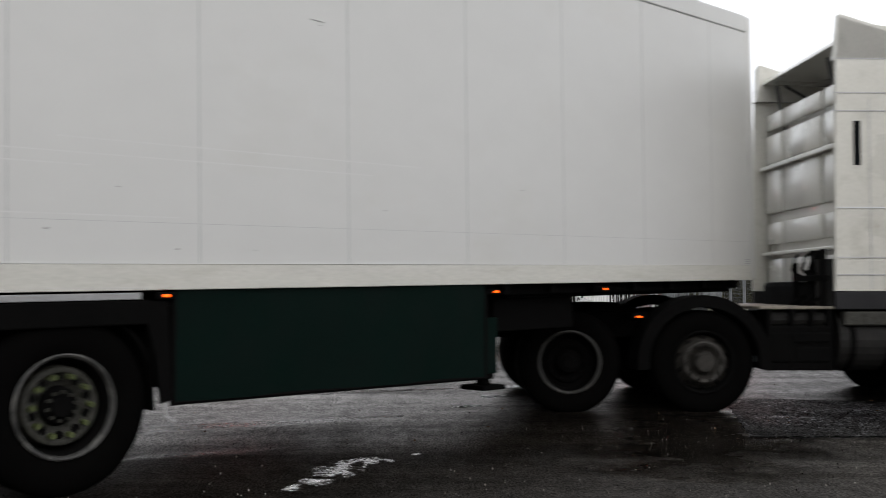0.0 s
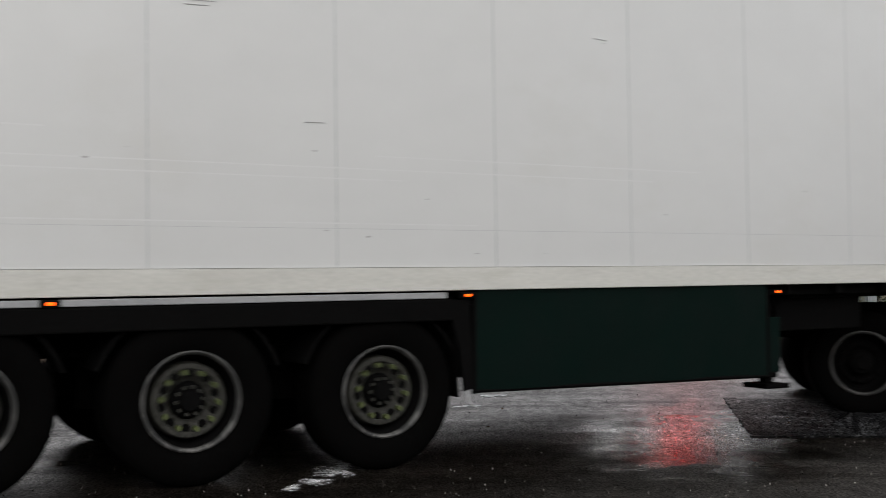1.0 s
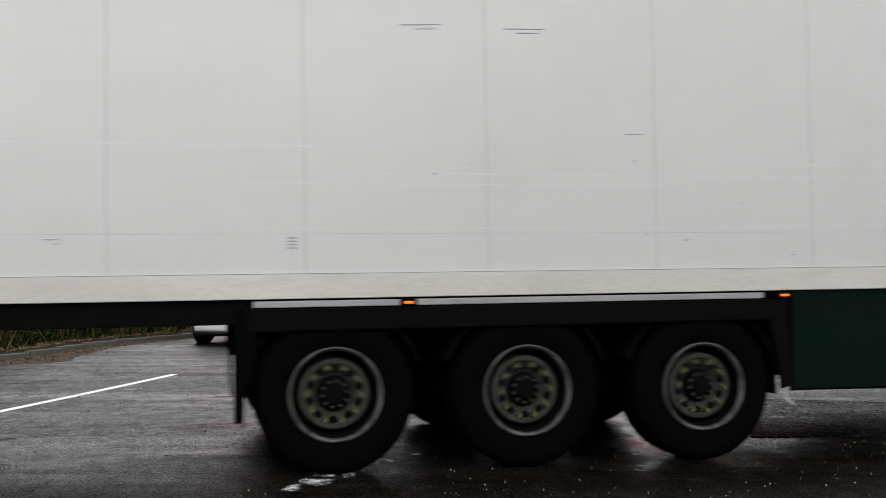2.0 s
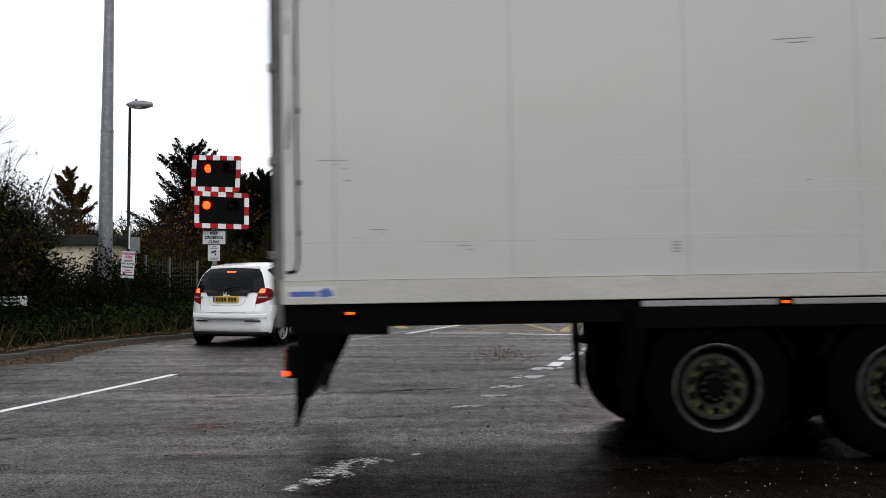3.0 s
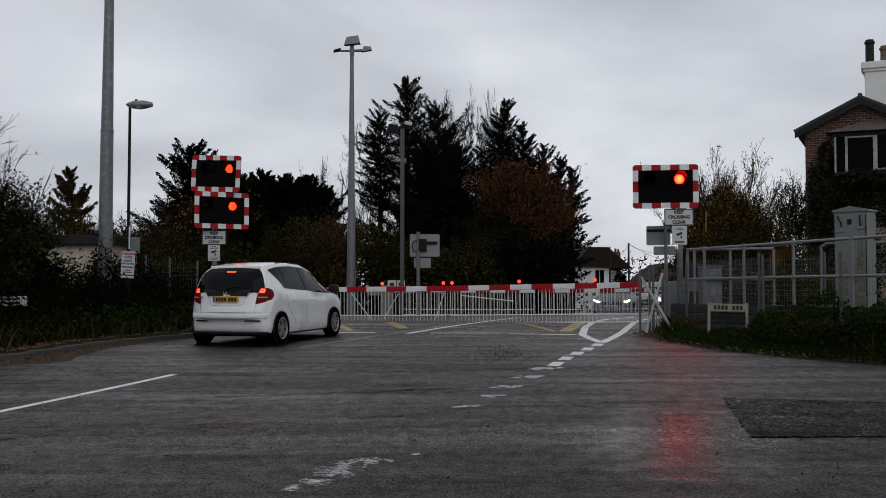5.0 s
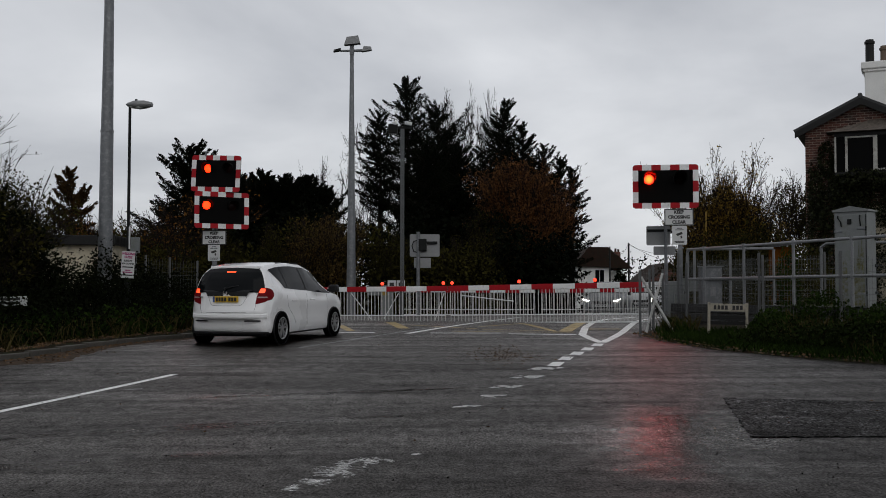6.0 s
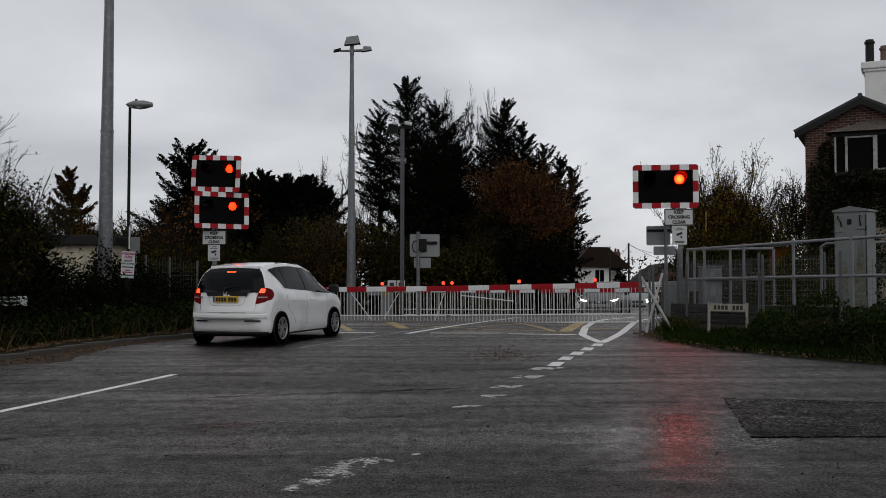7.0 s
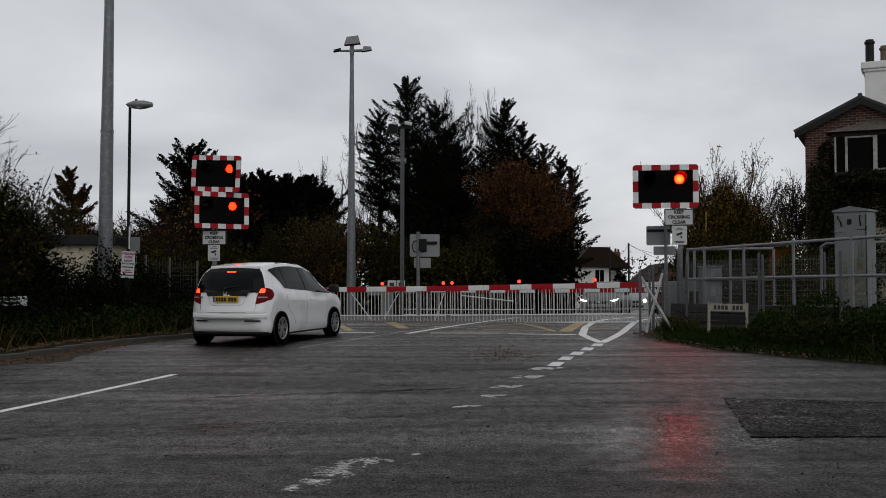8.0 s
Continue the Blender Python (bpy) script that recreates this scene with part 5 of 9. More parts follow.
def make_hatchback():
    c = thing("car", pose(-3.46, 21.02, 0.232, 0, -1.1, 73), "white five-door hatchback with lit brake lamps on the wet road", "car")
    shell = Shell([(-1.88, 0.70, 0.36, 0.56, 0.60, 0.64), (-1.868, 0.745, 0.31, 0.58, 0.66, 0.69), (-1.84, 0.785, 0.28, 0.62, 0.78, 0.735), (-1.81, 0.81, 0.25, 0.74, 0.92, 0.75), (-1.78, 0.82, 0.24, 0.86, 1.00, 0.74),
                   (-1.74, 0.828, 0.23, 0.93, 1.12, 0.72), (-1.68, 0.834, 0.23, 0.965, 1.24, 0.69), (-1.60, 0.838, 0.22, 1.0, 1.345, 0.645), (-1.50, 0.841, 0.22, 1.03, 1.425, 0.605), (-1.34, 0.844, 0.21, 1.04, 1.475, 0.585), (-1.1, 0.846, 0.21, 1.025, 1.515, 0.59), (-0.8, 0.847, 0.205, 1.0, 1.538, 0.60),
                   (-0.5, 0.8475, 0.20, 0.98, 1.545, 0.605), (0.1, 0.8475, 0.20, 0.945, 1.515, 0.60), (0.55, 0.846, 0.20, 0.91, 1.42, 0.58), (0.95, 0.843, 0.20, 0.90, 1.24, 0.57), (1.32, 0.835, 0.21, 0.89, 1.03, 0.60),
                   (1.5, 0.825, 0.22, 0.86, 0.97, 0.62), (1.75, 0.79, 0.24, 0.78, 0.88, 0.60), (1.95, 0.70, 0.26, 0.64, 0.74, 0.52), (2.02, 0.58, 0.28, 0.52, 0.58, 0.42)])
    body = part("body", shell.mesh(), CAR_WHITE, c, smooth=True)
    part("underbody", boxes((-1.82, 1.9, -0.74, 0.74, 0.16, 0.34), bevel=0.03), CAR_BLACK, c, "black underbody and sills")
    for side in (-1, 1):
        part("window_trim", shell.side_glass([(-1.04, -1.40), (1.22, 0.55)], side, 0.003), CAR_BLACK, body, "black window surround")
        part("quarter_window", shell.side_glass([(-1.02, -1.36), (-0.93, -0.98)], side), CAR_GLASS, c)
        part("rear_window", shell.side_glass([(-0.90, -0.94), (-0.12, -0.20)], side), CAR_GLASS, c)
        part("front_window", shell.side_glass([(-0.05, -0.13), (0.88, 0.36)], side), CAR_GLASS, c)
        part("front_quarter", shell.side_glass([(0.93, 0.42), (1.18, 0.52)], side), CAR_GLASS, c)
        # door joints
        for x0, x1, z0, z1 in ((-0.085, -0.085, 0.30, 0.93), (0.98, 0.93, 0.32, 0.90)):
            gap = bmesh.new()
            pts = []
            for k in range(9):
                z = z0 + (z1 - z0) * k / 8
                x = x0 + (x1 - x0) * k / 8
                half = shell.section(x)
                y = float(np.interp(z, [p[1] for p in half[:8]], [p[0] for p in half[:8]]))
                pts.append((x, side * (y + 0.0005), z))
            bent(gap, pts, 0.0022, 4)
            part("door_gap", gap, CAR_BLACK, body)
        gap = bmesh.new()
        pts = []
        for k in range(13):
            a = k / 12
            z = 0.93 - 0.58 * a
            x = -0.98 + 0.38 * ease((a - 0.2) / 0.8)
            half = shell.section(x)
            y = float(np.interp(z, [p[1] for p in half[:8]], [p[0] for p in half[:8]]))
            pts.append((x, side * (y + 0.0005), z))
        bent(gap, pts, 0.0022, 4)
        part("door_gap", gap, CAR_BLACK, body)
        for x in (-0.78, 0.06):
            part("door_handle", boxes((x, x + 0.19, side * 0.85 - 0.012, side * 0.85 + 0.012, 0.785, 0.815), bevel=0.01), CAR_WHITE, body)
        mirror = part("wing_mirror", boxes((0.86, 1.03, side * 0.97 - 0.10, side * 0.97 + 0.10, 0.93, 1.08), bevel=0.035), CAR_BLACK, c, "black door mirror")
        part("mirror_arm", boxes((0.93, 1.0, side * 0.86 - 0.06, side * 0.86 + 0.04, 0.95, 0.99), bevel=0.008), CAR_BLACK, mirror)
        # wheel openings, tyres
        for x in (-1.25, 1.25):
            part("wheel_arch", lathe([(0.0, 0.0), (0.0, 0.314), (-0.008, 0.319), (0.02, 0.322)] if side < 0 else [(0.0, 0.0), (0.0, 0.314), (0.008, 0.319), (-0.02, 0.322)], 36, pose(x, side * 0.8485, 0.30)), CAR_BLACK, c, "black wheel opening")
            car_wheel(c, x, side * 0.872, 0.30, side)
        part("bumper_slot", boxes((-1.893, -1.86, side * 0.52 - 0.14, side * 0.52 + 0.14, 0.44, 0.465), bevel=0.005), CAR_BLACK, body)
    part("bumper", bar_across([(-1.70, 0.605), (-1.865, 0.59), (-1.895, 0.565), (-1.898, 0.52), (-1.88, 0.495), (-1.70, 0.485)], 0.765), CAR_WHITE, c, smooth=True)
    part("lower_bumper", bar_across([(-1.60, 0.255), (-1.862, 0.25), (-1.868, 0.24), (-1.86, 0.21), (-1.60, 0.19)], 0.765), CAR_BLACK, c, "black lower bumper", smooth=True)
    part("rear_screen", shell.top_glass(-1.79, -1.49, 0.93, (-0.010, 0.008)), CAR_GLASS, c, "dark rear screen")
    part("hatch_panel", slab([(-0.40, 0.91), (0.40, 0.91), (0.44, 0.99), (0.52, 1.02), (-0.52, 1.02), (-0.44, 0.99)], 0.03, pose(-1.835, 0, 0, 0, 0, -90)), CAR_BLACK, c, "black hatch handle panel")
    plate = part("number_plate", boxes((-1.868, -1.85, -0.26, 0.26, 0.795, 0.906), bevel=0.003), PLATE_YELLOW, c, "yellow number plate with dark bars")
    for k in range(7):
        y = 0.17 - 0.058 * k - (0.03 if k > 3 else 0)
        part("plate_bar", boxes((-1.872, -1.866, y - 0.021, y + 0.021, 0.815, 0.885)), SIGN_BLACK, plate)
    part("plate_band", boxes((-1.872, -1.866, 0.215, 0.258, 0.797, 0.904)), BLUE_INK, plate)
    part("badge", boxes((-1.872, -1.83, -0.045, -0.025, 0.925, 0.995), (-1.872, -1.83, 0.025, 0.045, 0.925, 0.995), (-1.872, -1.83, -0.025, 0.025, 0.953, 0.967), bevel=0.004), CHROME, c, "chrome badge")
    part("model_script", boxes((-1.85, -1.82, 0.50, 0.60, 0.885, 0.90)), CHROME, c)
    part("wiper", rods(((-1.815, 0.03, 1.05), (-1.76, -0.22, 1.10), 0.010), ((-1.82, 0.04, 1.03), (-1.80, 0.02, 1.06), 0.02), seg=6), CAR_BLACK, c)
    part("roof_spoiler", boxes((-1.535, -1.28, -0.50, 0.50, 1.405, 1.465), bevel=0.016), CAR_WHITE, c, smooth=True)
    part("high_brake_lamp", boxes((-1.625, -1.575, -0.09, 0.09, 1.340, 1.366), bevel=0.006), BRAKE_GLOW, c, "lit high-level brake lamp")
    part("windscreen", shell.top_glass(0.42, 1.24, 0.93, (0.006, 0.008)), CAR_GLASS, c)
    for y in (-0.544, 0.544):
        part("roof_seam", boxes((-0.9, 0.05, y - 0.004, y + 0.004, 1.50, 1.532)), CAR_BLACK, body)
    # the tail is rounded in plan
    for ob in c.children_recursive:
        if ob.matrix_basis == Matrix() and ob.parent.matrix_basis.translation.length != 0.30 and ob.name.split(".")[0] not in ("wheel", "tyre", "rim", "brake_disc", "spoke", "wheel_arch"):
            for v in ob.data.vertices:
                k = min(max((-1.25 - v.co.x) / 0.6, 0), 1.1)
                v.co.x += 0.24 * k * min(abs(v.co.y) / 0.85, 1.05) ** 2.6
    # lamps and joints lie on the rounded tail
    skin = bvhtree.BVHTree.FromPolygons([v.co.copy() for v in body.data.vertices], [tuple(p.vertices) for p in body.data.polygons])
    for side in (-1, 1):
        rows = [(0.765, -0.25, -0.205), (0.80, -0.245, -0.08), (0.845, -0.235, 0.06), (0.90, -0.22, 0.10), (0.95, -0.20, 0.105), (1.0, -0.175, 0.085), (1.035, -0.155, 0.045), (1.06, -0.14, -0.03)]
        lamp = part("tail_lamp", on_tail(skin, rows, side, 0.012), RED_PLASTIC, c, "red wrap-round tail lamp", smooth=True)
        part("brake_lamp", on_tail(skin, [(0.965, -0.185, -0.085), (0.99, -0.175, -0.07), (1.02, -0.155, -0.06), (1.045, -0.14, -0.065)], side, 0.017), BRAKE_GLOW, lamp, "lit brake lamp", smooth=True)
        part("reflector", on_tail(skin, [(0.872, -0.215, -0.05), (0.885, -0.21, -0.02), (0.897, -0.205, -0.04)], side, 0.016), CLEAR_PLASTIC, lamp, "pale reversing lamp strip", smooth=True)
        joint = bmesh.new()
        pts = [tail_point(skin, y * side, z) for y, z in ((0.56, 1.0), (0.575, 0.86), (0.575, 0.78), (0.56, 0.68), (0.53, 0.615))]
        bent(joint, pts, 0.003, 4)
        part("hatch_joint", joint, CAR_BLACK, body)
    joint = bmesh.new()
    bent(joint, [tail_point(skin, y, 0.608) for y in np.linspace(-0.53, 0.53, 9)], 0.003, 4)
    part("hatch_joint", joint, CAR_BLACK, body)
    joint = bmesh.new()
    bent(joint, [tail_point(skin, y, z) for y, z in ((-0.40, 0.90), (-0.33, 0.765), (-0.28, 0.735), (0.0, 0.73), (0.28, 0.735), (0.33, 0.765), (0.40, 0.90))], 0.004, 4)
    part("plate_recess", joint, SIGN_GREY, body)
    return c


make_hatchback()


def make_oncoming(name, paint, label, scale, lamp_z, slim):
    """A car seen from its front; it drives along local +x."""
    c = thing(name, Matrix(), label, "car")
    k = scale
    shell = Shell([(-2.0, 0.70, 0.32, 0.7, 0.95, 0.6), (-1.85, 0.82, 0.28, 0.92, 1.4, 0.6), (-1.5, 0.86, 0.26, 0.97, 1.62 * k, 0.6), (-0.5, 0.88, 0.25, 0.97, 1.66 * k, 0.61), (0.2, 0.88, 0.25, 0.96, 1.60 * k, 0.6),
                   (0.65, 0.88, 0.25, 0.95, 1.38 * k, 0.6), (1.0, 0.87, 0.25, 0.94, 1.08, 0.66), (1.6, 0.86, 0.27, 0.88, 1.0, 0.66), (1.95, 0.80, 0.28, 0.78, 0.90, 0.6), (2.08, 0.68, 0.30, 0.6, 0.72, 0.5), (2.12, 0.6, 0.34, 0.5, 0.56, 0.45)])
    body = part("body", shell.mesh(), paint, c, smooth=True)
    part("windscreen", shell.top_glass(0.24, 0.98, 0.94, (0.006, 0.01)), SCREEN_GLASS, c, "windscreen that mirrors the sky")
    for side in (-1, 1):
        part("side_window", shell.side_glass([(-1.4, -1.3), (0.75, 0.35)], side), CAR_GLASS, c)
        part("wing_mirror", boxes((0.72, 0.86, side * 0.99 - 0.10, side * 0.99 + 0.10, 0.98, 1.12), bevel=0.03), CAR_BLACK, c)
        for x in (-1.3, 1.3):
            part("wheel_arch", lathe([(0, 0.0), (0, 0.37), (side * 0.01, 0.38)], 30, pose(x, side * 0.882, 0.33)), CAR_BLACK, c)
            car_wheel(c, x, side * 0.905, 0.33, side)
        if slim:
            outline = [(0.34, lamp_z - 0.05), (0.62, lamp_z - 0.045), (0.80, lamp_z + 0.05), (0.80, lamp_z + 0.09), (0.60, lamp_z + 0.02), (0.36, lamp_z - 0.005)]
            outline = [(side * y, z) for y, z in outline]
            part("headlamp", slab(outline, 0.05, pose(2.06, 0, 0, 0, 0, 90)), HEAD_GLOW, c, "lit headlamp")
        else:
            part("headlamp", lathe([(0.0, 0.0), (-0.01, 0.06), (-0.03, 0.08)], 16, pose(2.06, side * 0.62, lamp_z, 0, 0, 90)), HEAD_GLOW, c, "lit headlamp")
    part("grille", boxes((2.0, 2.125, -0.42, 0.42, 0.56, 0.70), (2.0, 2.13, -0.55, 0.55, 0.34, 0.46), bevel=0.02), CAR_BLACK, c)
    part("badge", lathe([(0.0, 0.0), (0.0, 0.05)], 14, pose(2.132, 0, 0.65, 0, 0, 90)), CHROME, c)
    plate = part("number_plate", boxes((2.125, 2.14, -0.26, 0.26, 0.47, 0.56), bevel=0.003), SIGN_WHITE, c)
    for i in range(7):
        y = 0.19 - 0.06 * i
        part("plate_bar", boxes((2.139, 2.143, y - 0.02, y + 0.02, 0.485, 0.545)), SIGN_BLACK, plate)
    return c


FIRST_CAR = make_oncoming("approaching_car", CAR_SILVER, "silver-grey car with lit headlamps waiting behind the barrier", 0.97, 0.72, True)
SECOND_CAR = make_oncoming("following_car", CAR_PALE, "pale car with lit headlamps queueing behind another", 0.95, 0.70, False)


# ---- crossing signals ----
def make_signal(m, width, height, face, lamp_x, lamp_z, glow, reach=0.40):
    """A chequered black board with two hooded lamps; returns the part that is lit."""
    b = part("board", slab(rounded(width, height, 0.07), 0.03, FACE_AT), BLACK_BOARD, face, "black signal board", at=m)
    n, k, band = 7, 5, 0.135
    wide = width / n
    for i in range(n):
        for z in (height / 2 - band / 2, -height / 2 + band / 2):
            x = -width / 2 + wide * (i + 0.5)
            if i in (0, n - 1):
                sx, sz, r = (1 if i else -1), (1 if z > 0 else -1), 0.075
                outer = [(sx * (wide / 2 - r + r * math.sin(a)), sz * (band / 2 - r + r * math.cos(a))) for a in np.linspace(0, math.pi / 2, 7)]
                outline = [(-sx * wide / 2, -sz * band / 2), (-sx * wide / 2, sz * band / 2)] + outer + [(sx * wide / 2, -sz * band / 2)]
                part("chequer", slab(outline, 0.006, pose(x, -0.006, z)), RED_PAINT, b)
                continue
            part("chequer", boxes((x - wide / 2, x + wide / 2, -0.006, 0.0, z - band / 2, z + band / 2)), RED_PAINT if i % 2 == 0 else WHITE_PAINT, b)
    edges = np.linspace(-height / 2 + band, height / 2 - band, k - 1)
    for j, (z0, z1) in enumerate(zip(edges, edges[1:])):
        for x in (-width / 2 + band / 2, width / 2 - band / 2):
            part("chequer", boxes((x - band / 2, x + band / 2, -0.006, 0.0, z0, z1)), WHITE_PAINT if j % 2 == 0 else RED_PAINT, b)
    for x in lamp_x:
        part("lens", lathe([(-0.03, 0.0), (-0.02, 0.08), (0.0, 0.128)], 28, pose(x, 0, lamp_z)), RED_LENS, b, "unlit dark red lens", smooth=True)
        hood = bmesh.new()
        seg = 18
        for i in range(seg):
            a0, a1 = radians(-45 + 270 * i / seg), radians(-45 + 270 * (i + 1) / seg)
            quad = []
            for a, y in ((a0, 0.0), (a1, 0.0), (a1, -reach * (1 + 0.55 * math.sin(a1))), (a0, -reach * (1 + 0.55 * math.sin(a0)))):
                quad.append(hood.verts.new((x + 0.15 * math.cos(a), y, lamp_z + 0.15 * math.sin(a))))
            hood.faces.new(quad)
        bmesh.ops.remove_doubles(hood, verts=hood.verts, dist=0.001)
        bmesh.ops.recalc_face_normals(hood, faces=hood.faces)
        r = bmesh.ops.extrude_face_region(hood, geom=list(hood.faces))
        for v in [v for v in r["geom"] if isinstance(v, bmesh.types.BMVert)]:
            d = Vector((v.co.x - x, 0, v.co.z - lamp_z)).normalized() * 0.006
            v.co += d
        bmesh.ops.recalc_face_normals(hood, faces=hood.faces)
        part("hood", hood, HOOD, b, "black lamp hood", smooth=True)
    lit = part("lit_lens", lathe([(-0.045, 0.0), (-0.036, 0.07), (-0.014, 0.112), (-0.004, 0.116)], 28), glow, b, "glowing red lamp lens", at=pose(lamp_x[1], 0, lamp_z), smooth=True)
    return lit, [(x, 0, lamp_z) for x in lamp_x]


FACE_AT = Matrix()
HOOD = pbr("black_hood_plastic", (0.0035, 0.0033, 0.0033), 0.85, var=0.2, bump=0.05, spec=0.06)
LIT = []


def sign_plate(parent, x, z, w, h, lines, y=-0.06, size=0.1, camera_sign=False):
    s = part("sign_plate", slab(rounded(w, h, 0.02), 0.006, pose(x, y, z)), SIGN_WHITE, parent, "white sign plate with black border" if not camera_sign else "small white camera sign")
    if not camera_sign:
        t = 0.026
        for box in ((-w / 2, w / 2, h / 2 - t, h / 2), (-w / 2, w / 2, -h / 2, -h / 2 + t), (-w / 2, -w / 2 + t, -h / 2 + t, h / 2 - t), (w / 2 - t, w / 2, -h / 2 + t, h / 2 - t)):
            part("border", boxes((x + box[0], x + box[1], y - 0.003, y - 0.0005, z + box[2], z + box[3])), SIGN_BLACK, s)
        for k, line in enumerate(lines):
            words(s, line, size, SIGN_BLACK, pose(x, y - 0.004, z + (1 - k) * h * 0.3) @ FACING)
    else:
        for k, (bw, bz) in enumerate(((0.12, 0.17), (0.20, 0.13), (0.24, -0.15), (0.2, -0.18))):
            part("print_bar", boxes((x - bw / 2, x + bw / 2, y - 0.003, y - 0.0005, z + bz - 0.009, z + bz + 0.009)), SIGN_BLACK, s)
        part("pictogram", slab([(-0.09, 0.03), (0.05, 0.08), (0.08, 0.03), (-0.05, -0.02)], 0.0025, pose(x, y - 0.0035, z)), SIGN_BLACK, s)
        part("pictogram", slab([(0.02, -0.02), (0.05, -0.01), (0.07, -0.06), (0.03, -0.09)], 0.0025, pose(x, y - 0.0035, z)), SIGN_BLACK, s)
    return s


def make_signals():
    ground = verge_z(5.8, 25.5)
    s = thing("crossing_signal", pose(5.80, 25.5, ground, 0, 0, -8), "red flashing level crossing signal with keep crossing clear sign", "signal", "crossing signals")
    post = part("post", rods(((0, 0, -0.1), (0, 0, 3.9 - ground), 0.056), seg=16), GALV, s)
    part("base_box", boxes((-0.14, 0.14, -0.12, 0.12, -0.1, 0.75), bevel=0.02), GREY_PAINT, s)
    LIT.append(make_signal(pose(-0.345, -0.10, 3.755 - ground), 1.58, 1.07, s, (-0.40, 0.33), 0.175, RED_GLOW))
    sign_plate(s, -0.03, 3.0 - ground, 0.70, 0.41, ("KEEP", "CROSSING", "CLEAR"), -0.085, 0.078)
    sign_plate(s, -0.02, 2.56 - ground, 0.35, 0.46, (), -0.085, camera_sign=True)
    # the board for the other direction, seen from behind
    g2 = verge_z(5.55, 26.3)
    b = thing("crossing_signal", pose(5.62, 26.3, g2, 0, 0, 176), "grey back of a crossing signal facing away", "signal", "crossing signals")
    part("post", rods(((0, 0, -0.1), (0, 0, 2.95 - g2), 0.042), seg=14), GALV, b)
    back = part("board", slab(rounded(0.60, 0.49, 0.04), 0.03, pose(0.17, -0.12, 2.60 - g2)), SIGN_GREY, b, "grey board back")
    part("board_brace", boxes((-0.12, 0.46, -0.09, -0.05, 2.70 - g2, 2.76 - g2), bevel=0.005), BLACK_STEEL, back)
    part("sign_plate", slab(rounded(0.55, 0.22, 0.02), 0.01, pose(0.02, -0.1, 2.22 - g2)), SIGN_GREY, b)
    # two boards on the far side of the road
    g3 = verge_z(-6.45, 29.6)
    w = thing("crossing_signal", pose(-6.48, 29.6, g3), "pair of red flashing level crossing signals on one post", "signal", "crossing signals")
    part("post", rods(((0, 0, -0.1), (0, 0, 5.0 - g3), 0.075), seg=16), GALV, w)
    LIT.append(make_signal(pose(0.045, -0.14, 4.525 - g3, 0, 2.5, -14), 1.50, 1.03, w, (-0.24, 0.42), 0.14, SIDE_GLOW, 0.15))
    LIT.append(make_signal(pose(0.24, -0.20, 3.475 - g3, 0, 0, 30), 1.58, 1.03, w, (-0.45, 0.30), 0.13, SIDE_GLOW, 0.15))
    part("finial", rods(((-0.25, -0.1, 5.02 - g3), (-0.25, -0.1, 5.16 - g3), 0.02), ((-0.33, -0.1, 5.15 - g3), (-0.17, -0.1, 5.15 - g3), 0.015), seg=6), GALV, w)
    sign_plate(w, 0.0, 2.71 - g3, 0.69, 0.41, ("KEEP", "CROSSING", "CLEAR"), -0.10, 0.078)
    sign_plate(w, 0.0, 2.28 - g3, 0.34, 0.45, (), -0.10, camera_sign=True)
    # across the railway: another pair of boards from behind
    f = thing("crossing_signal", pose(-0.88, 37, gz(37), 0, 0, 180), "grey back of a crossing signal beyond the railway", "signal", "crossing signals")
    g4 = gz(37)
    part("post", rods(((0, 0, 0), (0, 0, 3.3 - g4), 0.06), seg=12), GALV, f)
    fb = part("board", slab(rounded(1.06, 0.80, 0.05), 0.03, pose(-0.23, -0.12, 2.82 - g4)), SIGN_GREY, f, "grey board back")
    part("lamp_case", boxes((-0.30, 0.0, -0.09, 0.06, 2.62 - g4, 3.05 - g4), (-0.68, -0.3, -0.09, 0.0, 2.86 - g4, 2.96 - g4), bevel=0.02), BLACK_STEEL, fb, "black lamp casing")
    cable = bmesh.new()
    bent(cable, [(0.0, 0.03, 3.0 - g4), (0.16, 0.03, 2.96 - g4), (0.22, 0.03, 2.8 - g4), (0.16, 0.03, 2.6 - g4), (0.0, 0.03, 2.56 - g4)], 0.018, 6)
    part("cable", cable, BLACK_STEEL, fb)
    part("sign_plate", slab(rounded(0.6, 0.36, 0.02), 0.01, pose(-0.15, -0.1, 2.2 - g4)), SIGN_GREY, f)


make_signals()


# ---- barriers ----
SKIRT_PAINT = pbr("weathered_white_skirt", (0.52, 0.52, 0.51), 0.6, scale=6, grain=50, var=0.2, bump=0.05)


